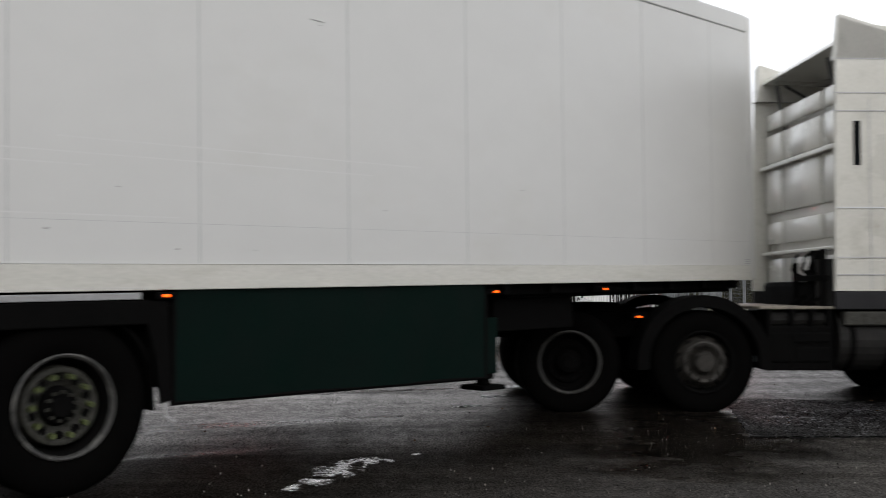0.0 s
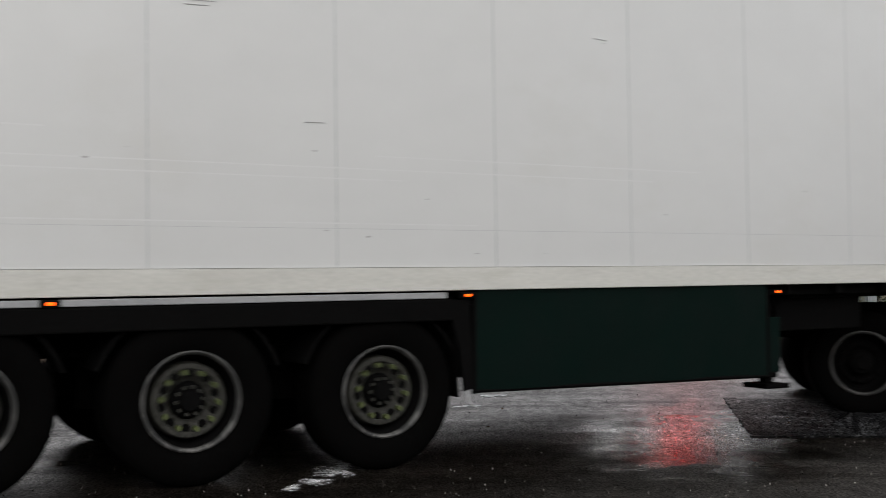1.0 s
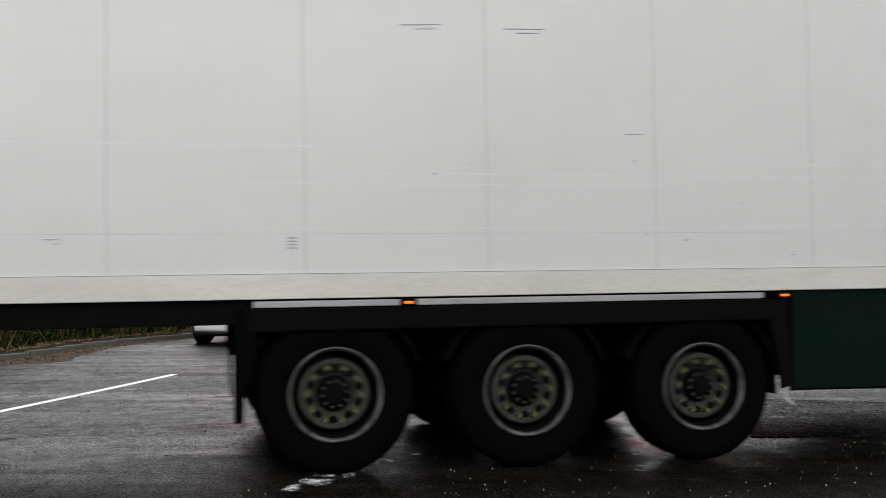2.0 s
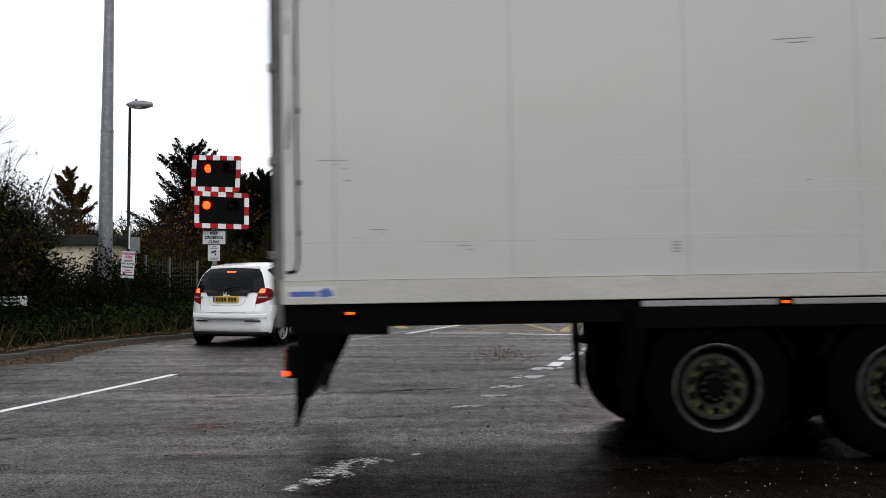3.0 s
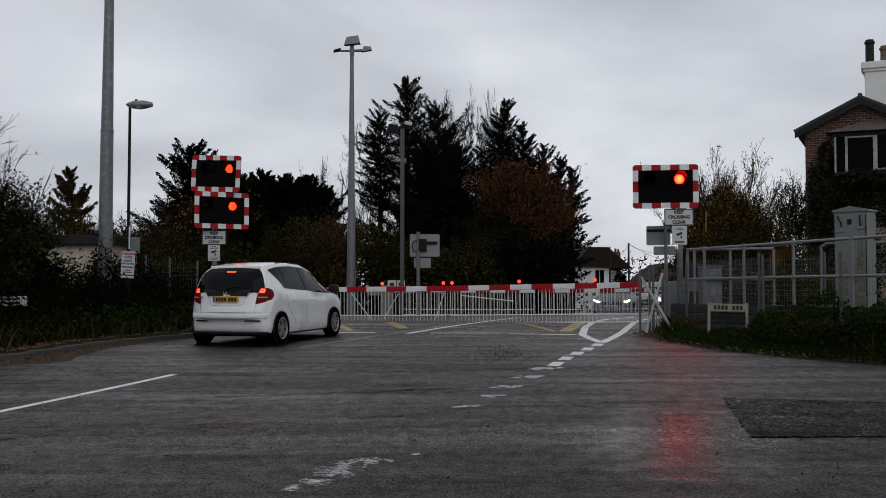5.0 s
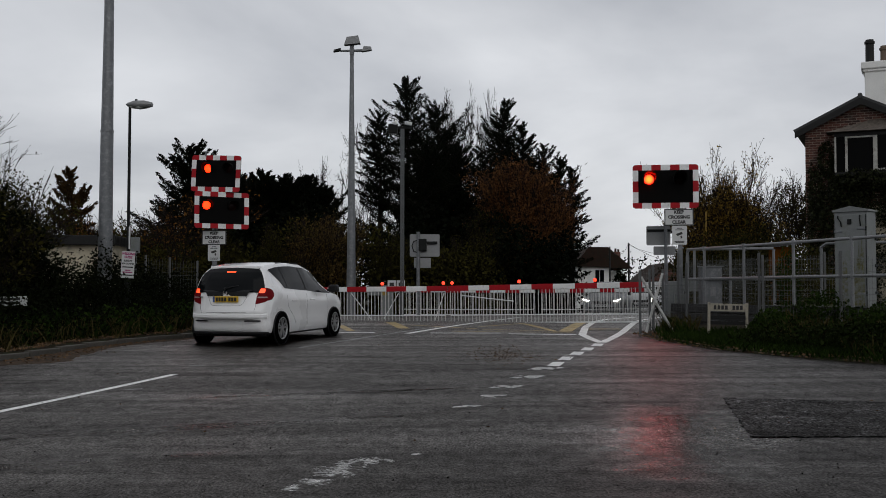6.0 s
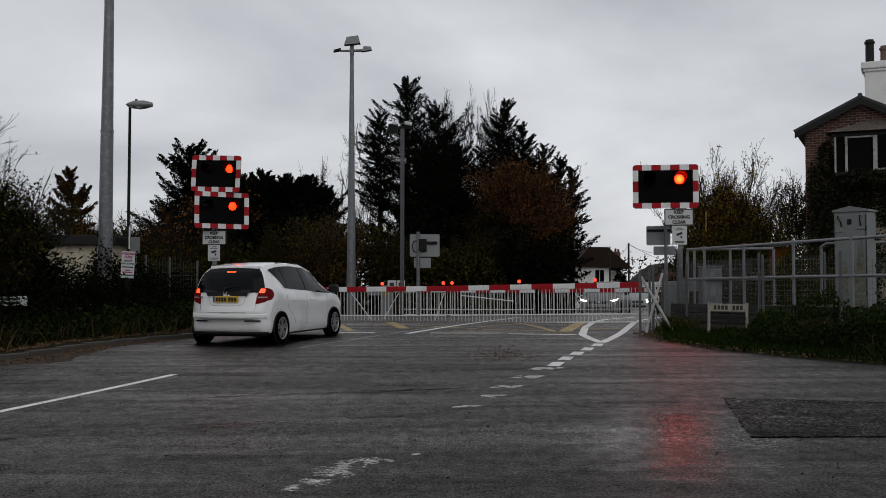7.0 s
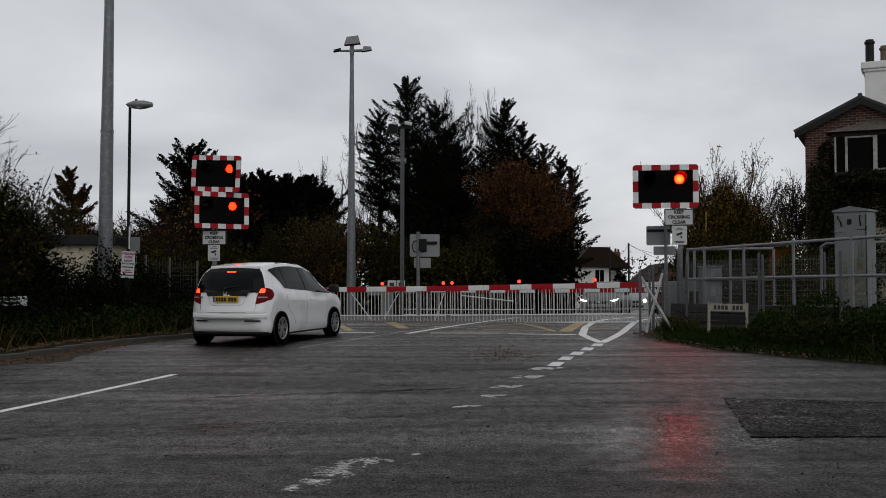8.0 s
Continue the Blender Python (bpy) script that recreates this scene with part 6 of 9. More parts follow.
def make_barrier(pivot, tip, group, lamps, stripes_from_tip, label, braces, reach=0.05):
    """A lowered boom with a hanging skirt of bars."""
    (x0, y0, z0), (x1, y1, z1) = pivot, tip
    a = math.degrees(math.atan2(y1 - y0, x1 - x0))
    length = math.dist(pivot, tip) + reach
    tilt = math.degrees(math.atan2(z1 - z0, math.hypot(x1 - x0, y1 - y0)))
    g = gz(y0)
    b = thing("barrier", pose(x0, y0, g, 0, -tilt, a), label, "barrier", group)
    h = z0 - g
    n = int(length / 0.6)
    boom = part("boom", boxes((-0.3, length, -0.04, 0.04, h - 0.07, h + 0.07), bevel=0.01), WHITE_PAINT, b, "red and white boom")
    for i in range(n + 1):
        s0, s1 = length - 0.6 * i, length - 0.6 * (i + 1)
        if i % 2 == stripes_from_tip and s1 > -0.3:
            part("stripe", boxes((s1, s0, -0.044, 0.044, h - 0.074, h + 0.074), bevel=0.008), RED_PAINT, boom, "red stripe")
    part("skirt_rail", boxes((0.15, length - 0.05, -0.012, 0.012, h - 0.985, h - 0.95), bevel=0.004), WHITE_PAINT, b, "white lower skirt rail")
    part("skirt_rail", boxes((0.15, length - 0.05, -0.010, 0.010, h - 0.76, h - 0.735), bevel=0.003), WHITE_PAINT, b)
    bar = finish(boxes((-0.009, 0.009, -0.008, 0.008, -0.965, -0.07)), "skirt_bar", SKIRT_PAINT)
    count = int((length - 0.25) / 0.105)
    for i in range(count):
        part("skirt_bar", bar, WHITE_PAINT, b, at=pose(length - 0.06 - 0.105 * i, 0, h))
    for s0, d0, s1, d1 in braces:
        part("brace", rods(((length - s0, 0.02, h - d0), (length - s1, 0.02, h - d1), 0.013), seg=6), WHITE_PAINT, b)
    for x in lamps:
        lamp = part("boom_lamp", rods(((x, 0, h + 0.07), (x, 0, h + 0.11), 0.03), seg=8), CAR_BLACK, b)
        part("lens", lathe([(-0.045, 0.0), (-0.035, 0.038), (0.0, 0.05), (0.035, 0.038), (0.045, 0.0)], 16, pose(x, 0, h + 0.15)), BOOM_GLOW, lamp, "lit red barrier lamp", smooth=True)
    machine = part("machine_case", boxes((-0.75, -0.25, -0.28, 0.28, 0.0, 1.1), bevel=0.03), GREY_PAINT, b, "grey barrier machine case")
    part("counterweight", boxes((-1.25, -0.75, -0.2, -0.14, h - 0.2, h + 0.15), (-1.25, -0.75, 0.14, 0.2, h - 0.2, h + 0.15), bevel=0.01), GREY_PAINT, machine)


make_barrier((5.52, 27.26, 1.371), (0.22, 29.18, 1.27), "barriers at the crossing", (1.55, 3.64, 5.58), 0, "lowered red and white barrier with white skirt", [(0.4, 0.2, 1.9, 0.38)])
make_barrier((-5.4, 30.9, 1.22), (0.08, 29.25, 1.27), "barriers at the crossing", (3.84, 5.66), 0, "lowered red and white barrier with white skirt", [(0.1, 0.12, 0.38, 0.9), (2.9, 0.1, 2.25, 0.9), (1.45, 0.12, 1.9, 0.85)])
# the pair on the far side of the railway
make_barrier((-1.75, 42, 1.22), (3.70, 42, 1.2), "barriers at the crossing", (), 1, "lowered red and white barrier beyond the railway", [], 0)
make_barrier((8.7, 42, 1.24), (3.90, 42, 1.2), "barriers at the crossing", (), 0, "lowered red and white barrier beyond the railway", [], 0)

# crossed white poles by the fence corner
for a, b in (((4.22, 22.25, 1.50), (4.90, 22.05, 0.26)), ((4.74, 22.55, 1.58), (4.34, 22.4, 0.27))):
    solid("white_pole", rods((a, b, 0.028, 0.028), seg=10), POLE_WHITE, Matrix(), "weathered white pole leaning by the fence corner", "pole", "crossed poles", smooth=True)


# ---- masts and lamps ----
def make_masts():
    gl = verge_z(-7.75, 24)
    m = thing("mast", pose(-7.78, 24, gl, 0, 0.2, 0), "tall tapered galvanised steel mast beside the road", "mast", "crossing masts")
    part("lower_shaft", rods(((0, 0, -0.1), (0, 0, 4.24), 0.175, 0.146), seg=12), GALV, m, smooth=True)
    part("flange", rods(((0, 0, 4.19), (0, 0, 4.24), 0.152, 0.152), seg=12), GALV, m)
    part("upper_shaft", rods(((0, 0, 4.24), (0, 0, 10.4), 0.141, 0.075), seg=12), GALV, m, smooth=True)
    part("base_flange", rods(((0, 0, -0.1), (0, 0, 0.03), 0.3, 0.3), seg=16), GALV, m)
    part("floodlight", boxes((-0.25, 0.25, -0.2, 0.1, 10.4, 10.6), bevel=0.03), GREY_PAINT, m)
    g = gz(40)
    m = thing("mast", pose(-3.52, 40, g), "tall tapered galvanised lighting mast with floodlights on top", "mast", "crossing masts")
    part("shaft", rods(((0, 0, 0), (0, 0, 10.4 - g), 0.19, 0.07), seg=14), GALV, m, smooth=True)
    t = 10.5 - g
    head = part("head_frame", boxes((-0.45, 0.5, -0.05, 0.05, t - 0.06, t), (-0.08, 0.08, -0.08, 0.08, t - 0.2, t + 0.25), bevel=0.015), GALV, m)
    part("floodlight", slab([(-0.30, 0.0), (0.32, 0.06), (0.24, 0.36), (-0.20, 0.30)], 0.3, pose(0.02, -0.3, t + 0.15)), SIGN_GREY, head, "grey floodlight")
    part("floodlight", slab([(0.35, -0.06), (0.72, 0.0), (0.70, 0.12), (0.42, 0.14)], 0.25, pose(0.05, -0.2, t - 0.02)), SIGN_GREY, head)
    part("floodlight", slab([(-0.70, -0.02), (-0.40, 0.04), (-0.42, 0.12), (-0.68, 0.06)], 0.2, pose(0.0, -0.2, t - 0.08)), BLACK_STEEL, head)
    part("bracket", rods(((-0.6, 0, t - 0.02), (0.6, 0, t + 0.02), 0.025), seg=6), BLACK_STEEL, head)
    # camera mast with two poles
    g = gz(33)
    m = thing("camera_mast", pose(-1.29, 33, g), "slim steel mast with white surveillance cameras on top", "mast", "crossing masts")
    for x in (-0.032, 0.032):
        part("pole", boxes((x - 0.028, x + 0.028, -0.05, 0.05, 0, 6.35 - g), bevel=0.012), FENCE_WIRE, m)
    top = part("cross_bar", boxes((-0.3, 0.3, -0.04, 0.04, 6.35 - g, 6.43 - g), bevel=0.01), BLACK_STEEL, m)
    for x, a in ((-0.28, 25), (0.22, -30)):
        part("camera_housing", boxes((-0.045, 0.045, -0.22, 0.10, 6.47 - g, 6.57 - g), bevel=0.015), SIGN_WHITE, top, "white camera housing", at=pose(x, 0, 0, 0, 0, a))
    part("black_case", boxes((-0.45, -0.15, -0.1, 0.1, 6.2 - g, 6.5 - g), bevel=0.03), BLACK_STEEL, m)
    # street lamp
    g = verge_z(-7.0, 23.5)
    m = thing("street_lamp", pose(-7.10, 23.5, g, 0, 0.1, 0), "unlit street lamp with slim black column and grey head", "street lamp")
    part("column", rods(((0, 0, -0.1), (0, 0, 5.40 - g), 0.040, 0.032), ((0, 0, -0.1), (0, 0, 1.3), 0.075, 0.07), seg=12), BLACK_STEEL, m, "slim black column", smooth=True)
    head = lathe([(-0.30, 0.0), (-0.27, 0.06), (-0.1, 0.11), (0.12, 0.105), (0.28, 0.05), (0.33, 0.0)], 20)
    bmesh.ops.transform(head, matrix=pose(0.23, 0, 5.42 - g, 0, 3, 90) @ Matrix.Diagonal((1.25, 1, 0.85, 1)), verts=head.verts)
    h = part("head", head, SIGN_GREY, m, "grey lamp head", smooth=True)
    part("photocell", rods(((0.14, 0, 5.5 - g), (0.14, 0, 5.54 - g), 0.03), seg=10), BLACK_STEEL, h)
    bowl = lathe([(-0.22, 0.0), (-0.2, 0.05), (0.0, 0.09), (0.2, 0.05), (0.24, 0.0)], 16)
    bmesh.ops.transform(bowl, matrix=pose(0.22, 0, 5.375 - g, 0, 3, 90) @ Matrix.Diagonal((1.2, 1, 0.7, 1)), verts=bowl.verts)
    part("bowl", bowl, SIGN_WHITE, h, "clear lamp bowl", smooth=True)
    part("band_plate", boxes((0.025, 0.06, -0.05, -0.04, 1.9 - g + 0.25, 2.4 - g + 0.25)), SIGN_WHITE, m)
    # poster tied to the lamp column
    s = thing("poster", pose(-7.06, 23.38, 1.79, 0, 3, 5) @ Matrix.Diagonal((0.9, 1, 1, 1)), "white wedding fayre poster tied to a lamp column", "poster")
    part("sheet", slab([(-0.16, -0.30), (0.16, -0.30), (0.16, 0.30), (-0.16, 0.30)], 0.006), SIGN_WHITE, s)
    for text, z, size, ink in (("WEDDING", 0.24, 0.052, PINK_INK), ("FAYRE", 0.165, 0.052, PINK_INK), ("SUNDAY", 0.085, 0.040, SIGN_BLACK), ("4TH OCTOBER", 0.02, 0.036, SIGN_BLACK)):
        words(s, text, size, ink, pose(0, -0.003, z) @ FACING, squeeze=0.92 if len(text) < 9 else 0.85)
    for w, z, ink in ((0.26, -0.055, SIGN_BLACK), (0.14, -0.125, PINK_INK), (0.24, -0.17, PINK_INK), (0.26, -0.235, SIGN_BLACK)):
        part("print_bar", boxes((-w / 2, w / 2, -0.003, -0.0005, z - 0.013, z + 0.013)), ink, s)


make_masts()


WEATHERED = pbr("weathered_cream_paint", (0.30, 0.275, 0.22), 0.7, scale=8, grain=60, var=0.25, bump=0.2, stain=(0.12, 0.11, 0.09), stain_at=0.6)


def make_signs():
    # street name plate on short posts
    g = verge_z(6.5, 23)
    s = thing("name_plate", pose(5.53, 20.3, verge_z(5.53, 20.3) + 0.05, 0, 1.0, -6), "low white street name plate on two posts", "street sign")
    for x in (-0.36, 0.36):
        part("post", boxes((x - 0.025, x + 0.025, 0.0, 0.05, -0.15, 0.57), bevel=0.006), WEATHERED, s, "pale wooden post")
    p = part("plate", boxes((-0.34, 0.34, -0.012, 0.0, 0.40, 0.55), bevel=0.004), WEATHERED, s, "white name plate")
    for k in range(8):
        if k != 4:
            x = -0.25 + 0.071 * k
            part("letter_bar", boxes((x - 0.025, x + 0.025, -0.016, -0.012, 0.435, 0.515)), SIGN_BLACK, p)
    part("plank", boxes((-0.34, 0.34, 0.02, 0.05, 0.14, 0.21), (-0.34, 0.34, 0.02, 0.05, 0.25, 0.32)), DARK_TIMBER, s)
    # pointer plate in the hedge
    g = verge_z(-7.8, 19)
    s = thing("direction_sign", pose(-7.83, 18.6, g, 0, -1, 12), "white pointer plate with black writing in the hedge", "street sign")
    part("post", rods(((-0.1, 0.03, -0.1), (-0.1, 0.03, 1.02 - g), 0.03), seg=10), GALV, s)
    p = part("plate", boxes((-0.45, 0.42, -0.01, 0.0, 0.93 - g, 1.10 - g), bevel=0.004), SIGN_WHITE, s, "white plate")
    for x0, x1, z in ((-0.22, -0.12, 1.055), (-0.08, 0.10, 1.055), (0.14, 0.30, 1.055), (-0.4, -0.1, 0.985), (-0.05, 0.3, 0.985)):
        part("letter_bar", boxes((x0, x1, -0.014, -0.01, z - g - 0.02, z - g + 0.02)), SIGN_BLACK, p)
    part("arrow", slab([(-0.40, 1.055 - g), (-0.35, 1.085 - g), (-0.35, 1.065 - g), (-0.27, 1.065 - g), (-0.27, 1.045 - g), (-0.35, 1.045 - g), (-0.35, 1.025 - g)], 0.004, pose(0, -0.014, 0)), SIGN_BLACK, p)
    # small notices on a short post beyond the barrier
    n = thing("notice_post", pose(-1.62, 33.4, gz(33.4)), "small white notices on a short steel post", "sign")
    part("post", rods(((0, 0.03, 0), (0, 0.03, 1.2), 0.025), seg=8), GALV, n)
    for x, mat in ((-0.02, SIGN_WHITE), (0.27, SIGN_WHITE)):
        p = part("plate", boxes((x - 0.13, x + 0.13, -0.01, 0.0, 0.92, 1.18), bevel=0.004), mat, n)
        part("print_bar", boxes((x - 0.07, x + 0.07, -0.014, -0.01, 1.0, 1.11)), SIGN_BLACK, p)
    part("plate", boxes((-0.32, -0.18, -0.01, 0.0, 0.70, 0.86), bevel=0.004), POST_YELLOW, n, "small yellow plate")
    part("bracket", boxes((-0.34, 0.4, 0.0, 0.012, 0.98, 1.02)), GALV, n)
    part("bracket", boxes((-0.34, 0.03, 0.0, 0.012, 0.76, 0.79)), GALV, n)


make_signs()


# ---- east side: platform ramp, rails, fences, cabinet ----


def make_ramp():
    top = 0.86
    d = Vector((8.9 - 6.49, 15.3 - 22.5)).normalized()
    n = Vector((-d.y, d.x))
    if n.x < 0:
        n = -n
    a, b = Vector((5.6, 25.2)), Vector((9.2, 14.4))
    bm = bmesh.new()
    pts = [a, b, b + n * 5, a + n * 5]
    low = [bm.verts.new((p.x, p.y, -0.1)) for p in pts]
    high = [bm.verts.new((p.x, p.y, top)) for p in pts]
    bm.faces.new(high)
    for i in range(4):
        j = (i + 1) % 4
        bm.faces.new((low[i], low[j], high[j], high[i]))
    bmesh.ops.recalc_face_normals(bm, faces=bm.faces)
    solid("ramp", bm, MEADOW, Matrix(), "overgrown raised bank behind sleeper boards", "bank", kind="structure")
    wall = thing("sleeper_wall", pose(a.x, a.y, 0, 0, 0, math.degrees(math.atan2(d.y, d.x))), "low retaining wall of dark weathered sleepers", "retaining wall", kind="structure")
    length = (b - a).length
    rnd = random.Random(3)
    plank = finish(boxes((0, 2.4, -0.06, 0.06, -0.1, 0.1), bevel=0.015), "sleeper", DARK_TIMBER)
    for k in range(4):
        for i in range(int(length / 2.42)):
            part("sleeper", plank, DARK_TIMBER, wall, at=pose(0.01 + 2.42 * i, -0.08 + rnd.uniform(-0.01, 0.01), 0.16 + 0.215 * k))
    # tubular handrail
    rail = thing("handrail", Matrix(), "galvanised tubular handrail with two rails", "handrail")
    z0, z1, r = 2.175, 1.48, 0.030
    line = [Vector((5.75, 24.55)), Vector((6.0, 23.95)), Vector((6.49, 22.5)), Vector((7.02, 20.9)), Vector((7.57, 19.3)), Vector((8.15, 17.55)), Vector((8.9, 15.3))]
    for z in (z0, z1):
        bm = bmesh.new()
        bent(bm, [(p.x, p.y, z) for p in line], r, 10)
        part("rail", bm, RAIL_STEEL, rail, smooth=True)
    for p in line[1:]:
        post = part("post", rods(((p.x, p.y, top - 0.1), (p.x, p.y, z0), r), seg=10), RAIL_STEEL, rail, smooth=True)
        for z in (z0, z1):
            part("clamp", rods(((p.x, p.y, z - 0.05), (p.x, p.y, z + 0.045), 0.042), seg=10), RAIL_STEEL, post, smooth=True)
    end = bmesh.new()
    bent(end, [(5.75, 24.55, top), (5.75, 24.55, z0 - 0.06), (5.79, 24.46, z0)], r, 10)
    part("end_post", end, RAIL_STEEL, rail, smooth=True)
    # return rail behind
    back = [Vector((6.0, 24.9)), Vector((6.8, 24.7)), Vector((7.75, 24.45))]
    ret = thing("handrail", Matrix(), "galvanised tubular handrail along the railway side", "handrail")
    for z in (z0 + 0.02, z1):
        bm = bmesh.new()
        bent(bm, [(p.x, p.y, z) for p in back], r, 10)
        part("rail", bm, RAIL_STEEL, ret, smooth=True)
    for p in back:
        part("post", rods(((p.x, p.y, top - 0.1), (p.x, p.y, z0), r), seg=10), RAIL_STEEL, ret, smooth=True)
    third = thing("handrail", Matrix(), "galvanised tubular handrail beside the grey cabinet", "handrail")
    pts = [(8.05, 22.2, top - 0.05), (8.05, 22.2, 2.13), (8.12, 22.1, 2.2), (10.2, 21.8, 2.25), (12.5, 21.5, 2.3)]
    bm = bmesh.new()
    bent(bm, pts, r, 10)
    part("rail", bm, RAIL_STEEL, third, smooth=True)
    part("rail", bent(bmesh.new(), [(8.05, 22.2, 1.5), (12.5, 21.5, 1.55)], r, 10), RAIL_STEEL, third, smooth=True)
    part("post", rods(((10.2, 21.8, top - 0.1), (10.2, 21.8, 2.25), r), seg=10), RAIL_STEEL, third, smooth=True)


make_ramp()


def mesh_fence(points, height, lift, label, post_h=None, gap=0.075, posts=True, wire=0.0022):
    """Steel posts with welded wire panels between them."""
    f = thing("mesh_fence", Matrix(), label, "fence", "wire mesh fences")
    for k, ((x0, y0), (x1, y1)) in enumerate(zip(points, points[1:])):
        length = math.hypot(x1 - x0, y1 - y0)
        g = max(verge_z((x0 + x1) / 2, (y0 + y1) / 2), lift)
        bm = bmesh.new()
        for i in range(int(length / gap) + 1):
            t = i * gap / length
            rod(bm, (x0 + (x1 - x0) * t, y0 + (y1 - y0) * t, g + 0.05), (x0 + (x1 - x0) * t, y0 + (y1 - y0) * t, g + height), wire, seg=3, caps=False)
        for j in range(int(height / 0.1)):
            z = g + 0.08 + 0.1 * j
            rod(bm, (x0, y0, z), (x1, y1, z), wire, seg=3, caps=False)
        tagged(part("wire_panel", bm, FENCE_WIRE, f), kind="stuff")
    if posts:
        for x, y in points:
            g = max(verge_z(x, y), lift)
            part("post", boxes((x - 0.024, x + 0.024, y - 0.024, y + 0.024, g - 0.1, g + (post_h or height + 0.06)), bevel=0.006), FENCE_WIRE, f)


mesh_fence([(4.13, 21.9), (4.75, 24.0), (5.45, 25.9)], 1.32, 0, "galvanised wire mesh fence at the crossing corner", gap=0.36)
mesh_fence([(4.82, 23.96), (5.55, 23.8), (6.45, 21.3)], 1.40, 0.3, "close galvanised mesh fence beside the signal", gap=0.035)
mesh_fence([(6.49, 21.18), (7.2, 18.9), (8.4, 15.4)], 1.35, 0.3, "galvanised wire mesh fence before the handrail", gap=0.09)
mesh_fence([(5.7, 25.3), (7.2, 25.0), (9.0, 24.6)], 1.2, 0.86, "galvanised wire mesh fence along the railway", gap=0.09)
mesh_fence([(-7.75, 27.2), (-7.15, 27.3), (-6.45, 27.4)], 1.35, 0, "galvanised wire mesh fence by the hedge", gap=0.07)


def make_cabinets():
    c = thing("equipment_cabinet", pose(8.27, 21.15, 0.84, 0, 0, -42), "tall grey steel equipment cabinet with mossy stains", "cabinet")
    w, d, h = 0.66, 0.50, 1.97
    part("body", boxes((-w / 2, w / 2, 0, d, 0, h), bevel=0.012), GREY_PAINT, c)
    part("roof", slab([(-w / 2 - 0.03, h), (w / 2 + 0.03, h), (w / 2 + 0.03, h + 0.04), (0, h + 0.115), (-w / 2 - 0.03, h + 0.04)], d + 0.06, pose(0, -0.03, 0)), GREY_PAINT, c, "shallow pitched grey roof")
    door = part("door", boxes((-w / 2 + 0.03, w / 2 - 0.03, -0.018, 0.0, 0.05, h - 0.06), bevel=0.006), GREY_PAINT, c)
    part("lock", boxes((-0.055, 0.03, -0.035, -0.018, h - 0.26, h - 0.15), bevel=0.008), BLACK_STEEL, door, "black lock plate")
    for x, lean in ((-0.24, 0.06), (0.20, 0.01)):
        part("handle", rods(((x, -0.03, h - 0.08), (x, -0.05, h - 0.12), 0.014), ((x, -0.05, h - 0.12), (x + lean, -0.045, h - 0.21), 0.012), ((x + lean, -0.045, h - 0.21), (x + lean, -0.02, h - 0.30), 0.014), seg=8), BLACK_STEEL, door, "dark bent handle")
    for x, z in ((-w / 2 - 0.015, 1.55), (w / 2 - 0.19, 1.60), (-w / 2 - 0.005, 0.27), (w / 2 - 0.19, 0.29)):
        hinge = part("hinge", boxes((x, x + 0.19, -0.034, -0.016, z, z + 0.04), bevel=0.004), GALV, door)
        part("hinge_pin", rods(((x + (0.18 if x > 0 else 0.01), -0.03, z - 0.02), (x + (0.18 if x > 0 else 0.01), -0.03, z + 0.06), 0.014), seg=8), BLACK_STEEL, hinge)
    part("seam", boxes((w / 2 - 0.022, w / 2 - 0.012, -0.014, -0.004, 0.05, h - 0.06)), BLACK_STEEL, door)
    # algae runs down the door in uneven tongues
    rnd = random.Random(12)
    for k in range(16):
        x = -0.15 + 0.013 * k if k < 7 else 0.02 + 0.030 * (k - 7)
        wide = rnd.uniform(0.018, 0.034)
        top = rnd.uniform(0.75, 1.08) if k < 7 else rnd.uniform(0.7, 1.0) if k < 11 else rnd.uniform(1.1, 1.5)
        part("moss_stain", slab([(x - wide, 0.06), (x + wide, 0.06), (x + wide * 0.8, top * 0.6), (x + wide * 0.3, top), (x - wide * 0.4, top * 0.95), (x - wide * 0.9, top * 0.5)], 0.001, pose(0, -0.0195 - 0.0008 * k, 0)), MOSS, door, "green algae stain" if k == 0 else "")
    for z in (0.3, 0.85, 1.4):
        part("side_hinge", boxes((w / 2, w / 2 + 0.025, d - 0.09, d + 0.02, z, z + 0.05), bevel=0.004), BLACK_STEEL, c)
    s = thing("equipment_cabinet", pose(6.15, 24.9, 0.84, 0, 0, -5), "low grey steel trackside cabinet behind the fence", "cabinet")
    part("body", boxes((0.0, 0.50, 0, 0.4, 0, 0.93), bevel=0.02), GALV, s)
    part("door", boxes((0.04, 0.46, -0.015, 0.0, 0.06, 0.88), bevel=0.006), GALV, s)
    part("lid", boxes((-0.03, 0.53, -0.03, 0.43, 0.93, 0.96), bevel=0.008), GREY_PAINT, s)
    part("label_plate", boxes((0.22, 0.34, -0.02, -0.015, 0.25, 0.45)), SIGN_GREY, s)
    p = thing("equipment_cabinet", pose(-7.95, 27.0, verge_z(-7.9, 27)), "small grey post-mounted box by the mesh fence", "cabinet")
    part("post", rods(((0, 0, -0.1), (0, 0, 1.7), 0.03), seg=10), GALV, p)
    part("box", boxes((-0.11, 0.11, -0.1, 0.0, 1.45, 1.85), bevel=0.01), GREY_PAINT, p)


MOSS = pbr("algae_stain", (0.085, 0.08, 0.022), 0.8, scale=8, grain=60, var=0.4, bump=0.1, stain=(0.145, 0.155, 0.155), stain_at=0.5)
make_cabinets()


